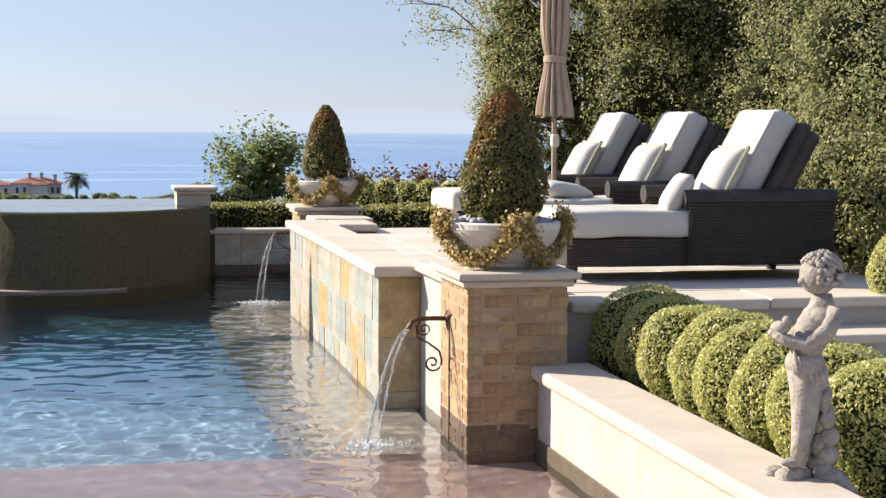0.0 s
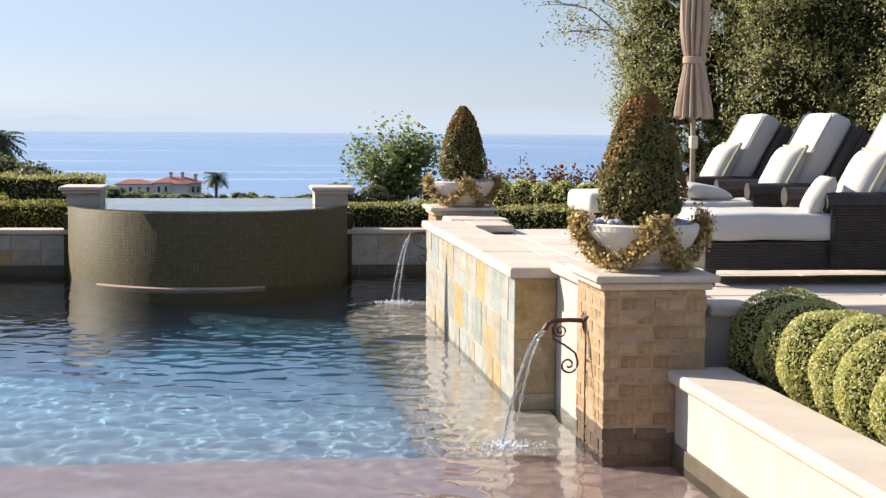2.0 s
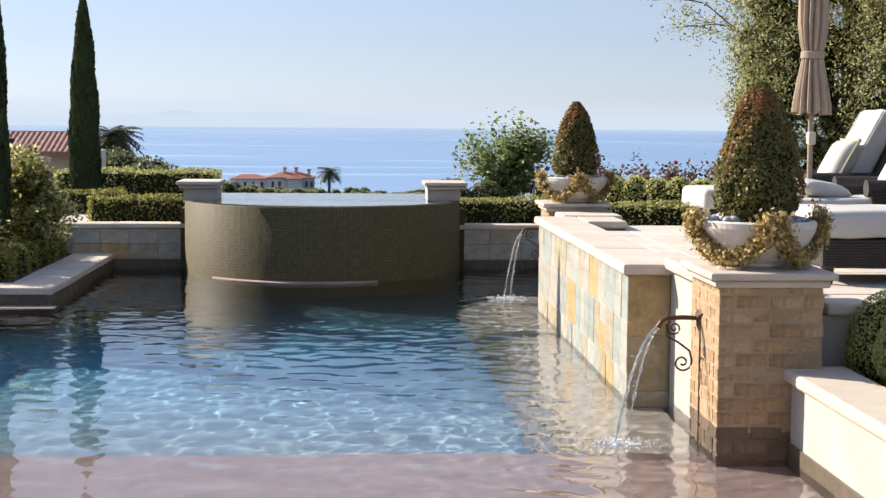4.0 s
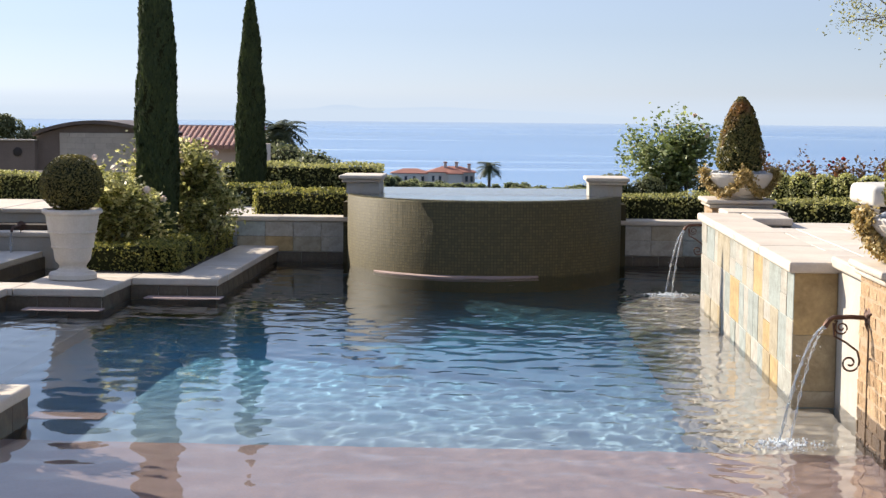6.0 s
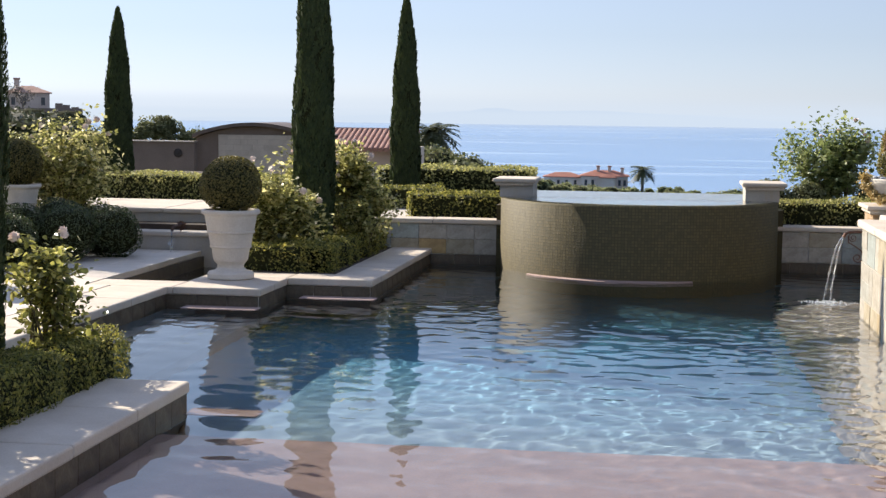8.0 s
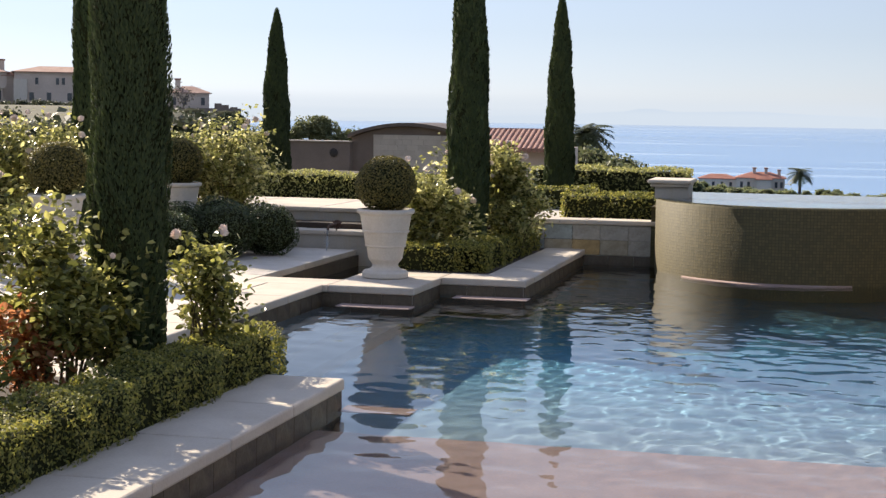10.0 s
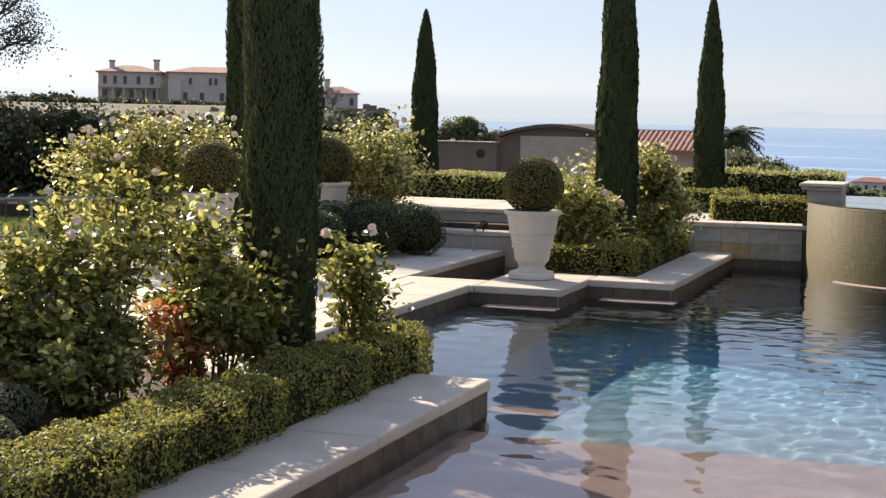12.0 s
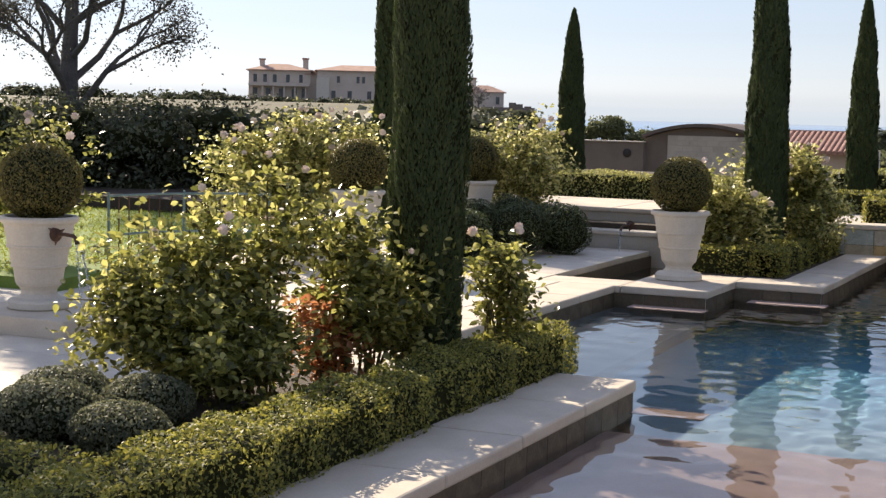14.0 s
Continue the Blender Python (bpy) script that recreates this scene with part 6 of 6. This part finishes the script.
edge_lumps = [(rr.uniform(-0.22, 0.22), rr.uniform(-0.3, 0.3), 0.9 + 0.27 * k, rr.uniform(0.34, 0.48), rr.uniform(0.4, 0.6), rr.uniform(0.25, 0.4)) for k in range(12)]
leaf_mass("screen_tree", 4.72, 18.0, 0.2, edge_lumps, 17000, 0.042, TREE_LEAF, "slender leafy evergreen at the end of the screen", 158, shady=0.5)
for i, (x, y) in enumerate(((5.35, 9.5), (5.55, 10.4), (5.75, 11.4), (5.95, 12.5), (6.1, 13.7))):
    lumps = [(rr.uniform(-0.25, 0.25), rr.uniform(-0.3, 0.3), 0.25 + 0.22 * k, rr.uniform(0.45, 0.62), rr.uniform(0.5, 0.7), rr.uniform(0.3, 0.45)) for k in range(4 + 2 * i)]
    leaf_mass("shrub", x, y, 0.55, lumps, 14000, 0.036, TREE_LEAF, "leafy green shrub behind the loungers", 160 + i, "shrub", "shrubs behind the loungers", shady=0.6)

# ---- west garden ----
# unseen tree, added out of view so that its shade falls on the left urn
leaf_mass("screen_tree", -11.9, 12.2, 0.2, [(rr.uniform(-0.35, 0.35), rr.uniform(-0.5, 0.5), 2.6 + 0.2 * k, rr.uniform(0.5, 0.7), rr.uniform(0.5, 0.7), rr.uniform(0.4, 0.5)) for k in range(7)], 20000, 0.06, TREE_LEAF, "unseen tree beside the lawn, added to shade an urn", 159)
lawn = tagged(part("lawn", prism([(-24, 10.6), (-8.2, 10.6), (-8.4, 13.2), (-9.6, 15.5), (-10.5, 20.5), (-14, 30), (-34, 36), (-34, 10.6)], 0.0, 0.27), LAWN), "sunlit green lawn", "lawn", kind="structure")
rng = np.random.default_rng(8)
n = 26000
gx, gy = rng.uniform(-15, -8.6, n), rng.uniform(10.7, 20, n)
ok = gx < -8.2 - np.clip((gy - 10.6) * 0.25, 0, 3)
gx, gy = gx[ok], gy[ok]
c = np.stack([gx, gy, np.full(len(gx), 0.285)], 1)
tagged(link("grass", leaf_mesh("grass", c, np.stack([rng.normal(0, 1, len(gx)), rng.normal(0, 1, len(gx)), np.zeros(len(gx))], 1), 0.055, rng, 0.2, 0.14), GRASS_LEAF), "short mown grass blades", "grass", kind="stuff")

rose_bush("rose_bush", -7.75, 14.3, 0.25, [(-0.70, -0.38, 0.85, 0.5, 0.45, 0.45), (-0.26, -0.14, 1.03, 0.5, 0.45, 0.48), (0.25, 0.12, 1.03, 0.48, 0.42, 0.46), (-0.35, -0.2, 0.5, 0.8, 0.5, 0.42)], 15000, 0.056, 51, 30, "large rose bush covered in pale blooms", REAR_ROSE_LEAF, canes=26)
rose_bush("rose_bush", -7.05, 18.0, 0.25, [(0, 0, 1.0, 0.5, 0.5, 0.5), (0.25, 0, 0.65, 0.45, 0.4, 0.45), (-0.35, 0, 0.8, 0.4, 0.4, 0.45), (-0.55, -0.2, 0.9, 0.4, 0.4, 0.45)], 9500, 0.056, 52, 14, "tall rose bush beside the far cypress", REAR_ROSE_LEAF, canes=16)
rose_bush("rose_bush", -9.3, 11.7, 0.25, [(0, 0, 0.95, 0.55, 0.5, 0.5), (0.3, -0.1, 0.55, 0.45, 0.4, 0.4), (-0.4, 0, 0.6, 0.5, 0.5, 0.5)], 5000, 0.055, 53, 6, "shaded rose bush behind an urn", canes=16)
# darker boxwood leaf: the shade by the steps is put into its tones
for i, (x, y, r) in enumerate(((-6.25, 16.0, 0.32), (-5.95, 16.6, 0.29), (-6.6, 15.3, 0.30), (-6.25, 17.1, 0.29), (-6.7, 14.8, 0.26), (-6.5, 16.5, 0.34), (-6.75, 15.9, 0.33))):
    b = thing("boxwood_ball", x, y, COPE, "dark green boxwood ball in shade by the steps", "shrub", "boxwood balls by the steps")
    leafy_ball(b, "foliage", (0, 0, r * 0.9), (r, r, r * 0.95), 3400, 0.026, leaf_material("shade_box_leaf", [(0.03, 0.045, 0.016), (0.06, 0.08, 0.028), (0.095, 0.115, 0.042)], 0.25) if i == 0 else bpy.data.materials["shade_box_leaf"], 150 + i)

# curved iron fence with a painted rail
fence = thing("garden_fence", -7.78, 10.75, 0.27, "low curved metal garden fence with a green painted rail", "fence")
arc = [(0.0, 0.0), (0.10, 0.52), (0.38, 0.95), (0.80, 1.20)]
for z in (0.70, 0.38):
    part("rail", tube(bmesh.new(), [(x, y, z) for x, y in arc], 0.010, 8), PAINTED_RAIL, fence)
for k in range(15):
    f = k / 14 * 3
    i = min(2, int(f))
    x = arc[i][0] + (arc[i + 1][0] - arc[i][0]) * (f - i)
    y = arc[i][1] + (arc[i + 1][1] - arc[i][1]) * (f - i)
    post = k % 7 == 0
    part("post" if post else "bar", tube(bmesh.new(), [(x, y, 0), (x, y, 0.73 if post else 0.70)], 0.012 if post else 0.005, 8), PAINTED_RAIL if post else IRON, fence)

# unseen tall tree, added out of view to shade the near rose bed and coping
rr = random.Random(61)
leaf_mass("garden_tree", -10.8, 8.3, 0.1, [(rr.uniform(-0.5, 0.5), rr.uniform(-0.75, 0.75), 2.7 + 0.36 * k, rr.uniform(0.7, 0.95), rr.uniform(0.75, 0.95), rr.uniform(0.5, 0.7)) for k in range(10)], 22000, 0.075, TREE_LEAF,
          "tall leafy unseen tree added to shade the rose bed", 62, "tree", "trees")

spout(-6.84, 8.86, 0.83, 0.10, 0.50, "iron spout jutting from an urn", 6, False, turn=165)


# ---- neighbouring buildings and the far shore ----
def hip_roof(x0, x1, y0, y1, z, rise, over=0.6):
    bm = bmesh.new()
    x0, x1, y0, y1 = x0 - over, x1 + over, y0 - over, y1 + over
    d = min(x1 - x0, y1 - y0) / 2
    if x1 - x0 >= y1 - y0:
        ra, rb = (x0 + d, (y0 + y1) / 2), (x1 - d, (y0 + y1) / 2)
    else:
        ra, rb = ((x0 + x1) / 2, y0 + d), ((x0 + x1) / 2, y1 - d)
    c = [bm.verts.new((*p, z)) for p in ((x0, y0), (x1, y0), (x1, y1), (x0, y1))]
    lo = [bm.verts.new((v.co.x, v.co.y, z - 0.25)) for v in c]
    a, b = bm.verts.new((*ra, z + rise)), bm.verts.new((*rb, z + rise))
    if x1 - x0 >= y1 - y0:
        for f in ((c[0], c[1], b, a), (c[1], c[2], b), (c[2], c[3], a, b), (c[3], c[0], a)):
            bm.faces.new(f)
    else:
        for f in ((c[0], c[1], a), (c[1], c[2], b, a), (c[2], c[3], b), (c[3], c[0], a, b)):
            bm.faces.new(f)
    for i in range(4):
        bm.faces.new((lo[i], lo[(i + 1) % 4], c[(i + 1) % 4], c[i]))
    bm.faces.new(lo[::-1])
    return bm


def windows(owner, xs, y, z0, z1, w):
    """Recessed dark windows with a pale surround on a wall that faces -y."""
    for x in xs:
        win = part("window", boxed(x - w / 2 - 0.15, x + w / 2 + 0.15, y - 0.12, y + 0.02, z0 - 0.15, z1 + 0.15, 0.03, 1), VILLA_WALL, owner)
        part("pane", boxed(x - w / 2, x + w / 2, y - 0.14, y - 0.11, z0, z1), SHADE_GLASS, win)


def chimney(owner, x, y, z0, z1, w=1.2):
    c = part("chimney", boxed(x - w / 2, x + w / 2, y - w / 2, y + w / 2, z0, z1, 0.05, 1), VILLA_WALL, owner)
    part("chimney_cap", boxed(x - w * 0.65, x + w * 0.65, y - w * 0.65, y + w * 0.65, z1, z1 + 0.5, 0.08, 1), VILLA_ROOF, c)


villa = thing("villa", -235.6, 432.4, 1.5, "large two-storey stucco villa with clay tile roofs on the hill", "house", turn=29)
for x0, x1, y0, y1, h, rise in ((-22, -3, 0, 14, 10.6, 2.0), (-1.0, 24, -3, 12, 10.8, 1.8), (-4, 0, 0.5, 10, 9.6, 1.2)):
    w = part("wall", boxed(x0, x1, y0, y1, -6, h), VILLA_WALL, villa)
    part("roof", hip_roof(x0, x1, y0, y1, h, rise, 0.8), VILLA_ROOF, villa, "clay tile hip roof")
windows(villa, (-20, -17, -14, -10, -6), 0, 6.8, 9.2, 1.1)
windows(villa, (-20, -16, -12, -8, -5), 0, 2.2, 5.0, 1.5)
windows(villa, (5.5, 11.5, 13.2), -3, 7.0, 9.0, 0.9)
windows(villa, (4, 9, 15), -3, 2.2, 4.6, 1.3)
chimney(villa, -18.0, 5, 10, 13.6, 1.6)
chimney(villa, -4.6, 4, 9, 14.0, 1.7)
for k in range(6):
    part("column", tube(bmesh.new(), [(-21 + k * 3.3, -2.2, 1.0), (-21 + k * 3.3, -2.2, 5.6)], 0.28, 10), VILLA_WALL, villa)
part("balcony", boxed(-22, -3.5, -2.8, 0, 5.6, 6.4, 0.05, 1), VILLA_WALL, villa)
part("stair_tower", prism([(-1.2, -5), (0.6, -5.4), (2.6, -4.6), (2.8, -3), (-1.2, -3)], -4, 8.5), URN_STONE, villa, "pale curved stair tower")
part("retaining_wall", boxed(-4, 42, -12, -11.2, -8, 0.6), ASHLAR, villa)
wing = thing("guest_house", -180, 430, 1.0, "small stucco house with a clay tile roof beside the villa", "house", turn=22.7)
part("wall", boxed(-6, 6.0, 0, 9, -6, 5.6), VILLA_WALL, wing)
part("roof", hip_roof(-6, 6.0, 0, 9, 5.6, 1.9, 0.7), VILLA_ROOF, wing, "clay tile hip roof")
windows(wing, (-4, -1, 4.2), 0, 2.0, 4.2, 1.1)
chimney(wing, -3, 3, 5, 9.2, 1.5)
part("terrace_wall", boxed(-3, 15, -6, 0, -6, 1.2), BROWN_WALL, wing)
for k, (x, z) in enumerate(((7.5, 2.6), (9.5, 2.2), (12.0, 1.6))):
    part("outbuilding", boxed(x, x + 2.0, -5, -1, 0, z, 0.05, 1), BROWN_WALL, wing)

sh = thing("shore_house", -27, 560, -23.5, "cream house with red tile roofs on the shore below", "house", turn=2)
for x0, x1, y0, y1, h, rise in ((-3, 13.5, 0, 10, 4.6, 1.9), (-16, -3, 3, 11, 4.0, 1.5), (4, 9, -3, 1, 4.2, 1.2)):
    part("wall", boxed(x0, x1, y0, y1, -4, h), URN_STONE, sh)
    part("roof", hip_roof(x0, x1, y0, y1, h, rise, 0.6), SHORE_ROOF, sh, "red tile roof")
windows(sh, (-1.2, 1.2, 10.6, 12.4), 0, 1.2, 3.2, 0.9)
windows(sh, (-14, -11, -8, -5), 3, 1.2, 2.8, 0.9)
for x in (3.0, 7.0, 11.5):
    chimney(sh, x, 4, 4.5, 7.6 if x < 10 else 7.0, 1.1)


def palm(x, y, z, h, r, n, seed, label):
    rr_, rng_ = random.Random(seed), np.random.default_rng(seed)
    t = thing("palm_tree", x, y, z, label, "palm tree", "palms")
    part("trunk", tube(bmesh.new(), [(0, 0, -2), (0.1, 0, h * 0.5), (0, 0, h)], [r * 0.14, r * 0.11, r * 0.10], 8), BARK, t)
    for k in range(n):
        a, el = rr_.uniform(0, 6.28), rr_.uniform(-0.5, 1.25)
        bm_ = bmesh.new()
        pts = [Vector((0, 0, 0))]
        for i in range(1, 9):
            f = i / 8
            pts.append(Vector((math.cos(a) * r * f * math.cos(el * (1 - 0.6 * f)), math.sin(a) * r * f * math.cos(el * (1 - 0.6 * f)), r * (math.sin(el) * f - 0.55 * f * f))))
        side = Vector((-math.sin(a), math.cos(a), 0))
        for i in range(8):
            for sg in (-1, 1):
                p, q = pts[i], pts[i + 1]
                m_ = (p + q) / 2
                tip = m_ + side * sg * r * 0.26 * (1 - 0.6 * abs(i / 8 - 0.4)) + (q - p) * 0.8 + Vector((0, 0, -0.06 * r))
                bm_.faces.new([bm_.verts.new(v) for v in (p, q, tip)])
        ob = part("frond", bm_, PALM_LEAF, t)
        ob.location = (0, 0, h)
    return t


palm(-20.5, 138, -18, 18.1, 2.5, 80, 1, "date palm with a full crown down the slope")
palm(-8.4, 556, -24, 7.2, 4.4, 60, 2, "palm beside the shore house")


def grove(name, spots, size, count, material, label, seed, kind="stuff", core=0.8):
    """Distant bushes: many leaf clumps in one object."""
    rng_ = np.random.default_rng(seed)
    cs = []
    for x, y, z, rx, rz in spots:
        d = sphere_dirs(count, rng_)
        rad = 1 - 0.3 * rng_.random(count) + lumpy(d, 7, 0.13, int(abs(x * 13 + y * 7)) % 1000)
        cs.append(np.array([x, y, z]) + d * rad[:, None] * np.array([rx, rx, rz]))
    c = np.concatenate(cs)
    ob = link(name, leaf_mesh(name, c, c * 0 + np.array([0, 0, 0.6]), size, rng_, 1.0, 0.7), material)
    tagged(ob, label, "woods", kind=kind)
    bm_ = bmesh.new()
    for x, y, z, rx, rz in spots:
        bmesh.ops.create_icosphere(bm_, subdivisions=2, radius=1.0, matrix=Matrix.Translation((x, y, z)) @ Matrix.Diagonal((rx * core, rx * core, rz * core, 1)))
    part("inner_growth", bm_, HEDGE_CORE, ob)
    return ob


def at_bearing(az, dist):
    """Plan point at an azimuth to the left of +y."""
    return -dist * math.sin(radians(az)), dist * math.cos(radians(az))


rr = random.Random(12)
spots = []
for k in range(46):           # bushes round the shore house
    x = rr.uniform(-50, 6)
    spots.append((x, rr.uniform(535, 552), -24.0 + rr.uniform(-0.7, 0.9) + (2.6 if x < -40 else 0.5 if x < -30 else 0), rr.uniform(1.4, 3.6), rr.uniform(1.2, 2.6)))
for k in range(34):
    spots.append((rr.uniform(0, 38), rr.uniform(528, 548), -24.3 + rr.uniform(-0.5, 0.4), rr.uniform(2.2, 3.8), rr.uniform(1.3, 2.1)))
grove("shore_woods", spots, 0.55, 420, SHORE_LEAF, "green bushes and trees on the shore", 3)
spots = []
for k in range(16):           # slope below the upper terrace, round the palm
    az = rr.uniform(6.7, 9.2)
    x, y = at_bearing(az, rr.uniform(105, 125))
    spots.append((x, y, -3.1 + (az - 6.8) * 0.7 + rr.uniform(-0.5, 0.3), rr.uniform(1.2, 2.0), rr.uniform(1.0, 1.7)))
grove("slope_woods", spots, 0.28, 700, SHRUB_LEAF, "grey-green bushes on the slope", 4)
spots = []
for k in range(120):          # wooded hill below the villa
    az = rr.uniform(19, 46)
    dist = rr.uniform(60, 440)
    x, y = at_bearing(az, dist)
    top = 1.75 + math.tan(radians(-0.75 + 0.5 * dist / 440)) * dist
    spots.append((x, y, min(top, land_height(x, y) + 3.5) - 1.0, rr.uniform(2.0, 4.5) * (0.6 + dist / 300), rr.uniform(1.4, 2.6) * (0.6 + dist / 400)))
grove("hill_woods", spots, 0.6, 280, DARK_LEAF, "dark green bushes over the hillside", 5)
spots = []
for k in range(120):          # trees near the villa and along the ridge beside it
    az = rr.uniform(25.5, 42)
    x, y = at_bearing(az, rr.uniform(440, 460))
    spots.append((x, y, 0.6 + rr.uniform(-0.5, 1.2) + (1.2 if 31.8 < az < 34 or az > 36 else 0), rr.uniform(2.2, 4.2), rr.uniform(1.6, 3.2)))
grove("villa_woods", spots, 0.7, 220, DARK_LEAF, "dark trees in front of the villa", 6)
spots = []
for k in range(46):           # trees beyond the pavilion
    az = rr.uniform(16.6, 20.4)
    x, y = at_bearing(az, 95)
    spots.append((x, y, -0.2 + rr.uniform(-0.6, 0.5) + 1.0 * math.exp(-((az - 18.3) / 0.5) ** 2) + 0.8 * math.exp(-((az - 17.6) / 0.3) ** 2), rr.uniform(0.35, 0.8), rr.uniform(0.35, 0.7)))
grove("pavilion_woods", spots, 0.15, 300, SHRUB_LEAF, "loose trees behind the pavilion", 7, core=0.15)
tree("small_tree", *at_bearing(22.9, 430), 1.0, 6.5, (0.3, 0, 0), 9, None, 500, 0.5, OAK_LEAF, "small bare tree near the guest house", 3, 0.16, 0.6, GREY_BARK)

# tall dark screen and the open tree beyond the lawn
for i in range(9):
    az = 31.2 + i * 1.5
    x, y = at_bearing(az, 25 + (i % 3))
    lumps = [(rr.uniform(-0.9, 0.9), rr.uniform(-0.6, 0.6), 0.3 + 0.20 * k, rr.uniform(0.6, 0.9), 0.8, rr.uniform(0.35, 0.5)) for k in range(6)]
    leaf_mass("dark_shrub", x, y, 0.1, lumps, 5200, 0.085, DARK_LEAF, "tall dark evergreen shrub at the lawn's far side", 170 + i, "shrub", "dark shrubs beyond the lawn")


def spreading_tree(x, y, z, seed, label):
    """A straight trunk that sends limbs out all the way up, with fine sparse foliage at their ends."""
    rq, rng_ = random.Random(seed), np.random.default_rng(seed)
    t = thing("open_tree", x, y, z, label, "tree", "trees")
    bm_ = bmesh.new()
    ends = []
    tube(bm_, [(0, 0, -0.3), (0.02, 0, 1.0), (-0.03, 0, 2.0), (0.05, 0, 3.2), (0.0, 0, 4.6)], [0.24, 0.17, 0.15, 0.10, 0.05], 12)
    for k in range(17):
        zz = 1.25 + 0.19 * k
        a = k * 2.4 + rq.uniform(-0.4, 0.4)
        out = rq.uniform(0.75, 1.15) * (1.0 if k > 3 else 0.8)
        branchy(bm_, (0, 0, zz), (math.cos(a) * out, math.sin(a) * out, zz + rq.uniform(0.35, 0.9)), 0.075 - 0.002 * k, 4, rq, ends, 0.55, 7)
    part("trunk", bm_, GREY_BARK, t)
    e = np.array([q[0][:] for q in ends])
    tw = e[rng_.integers(len(e), size=4600)] + rng_.normal(0, 0.15, (4600, 3))
    c_ = np.repeat(tw, 10, 0) + rng_.normal(0, 0.08, (4600 * 10, 3))
    link("crown", leaf_mesh("crown", c_, np.tile([0.0, 0, 0.5], (len(c_), 1)), 0.055, rng_, 1.0, 0.5), OAK_LEAF, t)


spreading_tree(*at_bearing(37.3, 27.5), 0.2, 15, "open-crowned grey tree with fine sparse leaves")

# pavilion with an arched roof, and the tiled roof beside it
PY = 45.0
pav = thing("pavilion", -11.9, PY, 0.2, "brown stucco pavilion with arched bronze roof and stone panel", "pavilion")
arch = [(-1.75 + 3.5 * k / 24, 0.78 + 0.37 * math.sin(math.pi * k / 24) ** 0.8) for k in range(25)]
bm = bmesh.new()
fr = [bm.verts.new((x, 0, z)) for x, z in [(-1.75, -3)] + arch + [(1.75, -3)]]
bm.faces.new(fr)
ex = bmesh.ops.extrude_face_region(bm, geom=bm.faces[:])
for v in ex["geom"]:
    if isinstance(v, bmesh.types.BMVert):
        v.co.y += 3.0
bmesh.ops.recalc_face_normals(bm, faces=bm.faces)
part("wall", bm, BROWN_WALL, pav)
bm = bmesh.new()
lo = [[bm.verts.new((x * 1.03, y, z + dz)) for x, z in arch] for y, dz in ((-0.25, 0.01), (3.2, 0.01), (3.2, 0.11), (-0.25, 0.11))]
for a, b in zip(lo, lo[1:] + lo[:1]):
    for k in range(24):
        bm.faces.new((a[k], a[k + 1], b[k + 1], b[k]))
part("roof", bm, BRONZE_ROOF, pav, "low arched bronze roof")
panel = part("stone_panel", boxed(-1.07, 1.70, -0.05, -0.004, -1.0, 0.90), ASHLAR, pav, "panel of pale rough stone")
rr2 = random.Random(5)
z = -0.6
while z < 0.86:
    x, h = -1.05, rr2.uniform(0.10, 0.17)
    while x < 1.66:
        w = min(rr2.uniform(0.2, 0.45), 1.69 - x)
        part("stone", boxed(x + 0.002, x + w - 0.002, -0.065, -0.052, z + 0.002, min(z + h, 0.90) - 0.002, 0.004, 1), ASHLAR, panel)
        x += w
    z += h
gw = tagged(part("garden_wall", boxed(-16.0, -13.62, PY - 0.3, PY, -3, 0.86), BROWN_WALL), "brown stucco garden wall with a pale cap", "wall", kind="structure")
part("cap", boxed(-16.1, -13.62, PY - 0.36, PY + 0.06, 0.862, 0.90, 0.01, 1), LIMESTONE, gw)
part("niche", lathe([(0.0, 0), (0.12, 0.0), (0.13, 0.03), (0.0, 0.05)], 16), WICKER, gw).matrix_basis = pose(-14.1, PY - 0.30, 0.55, 90, 0, 0)
tr = thing("tiled_roof", -9.9, 52, -0.42, "low terracotta tile roof of a building down the slope", "roof")
part("wall", boxed(-1.3, 1.3, 0, 4, -6, 1.05), VILLA_WALL, tr)
bm = bmesh.new()
for k in range(17):
    x = -1.42 + k * 0.178
    tube(bm, [(x, -0.5, 1.0), (x, 1.6, 1.62)], 0.085, 8)
box(bm, -1.5, 1.5, 1.5, 1.75, 1.55, 1.70, 0.04, 1)
part("tiles", bm, PINK_TILE, tr)

# the east wall with its piers, spouts and pots, the low wall and the deck sit a little further in
for key, dx, dz in (("wall_fountain", -0.045, 0.032), ("pier_near", -0.045, 0.030), ("pier_far", -0.03, 0.0), ("wall_low", -0.022, 0.026), ("deck", -0.05, 0.0), ("chaise_lounge", -0.06, 0.0),
                    ("throw_pillow", -0.06, 0.0), ("umbrella", -0.065, 0.0), ("statue", -0.022, 0.026), ("topiary_bowl", -0.04, 0.0), ("fountain_spout", -0.04, 0.02), ("water_stream", -0.04, 0.02), ("splash", -0.04, 0.0)):
    for ob in scene.collection.objects:
        if ob.parent is None and ob.name.split(".")[0] == key and ob.location.x > -1.0:
            ob.location += Vector((dx, 0, dz))
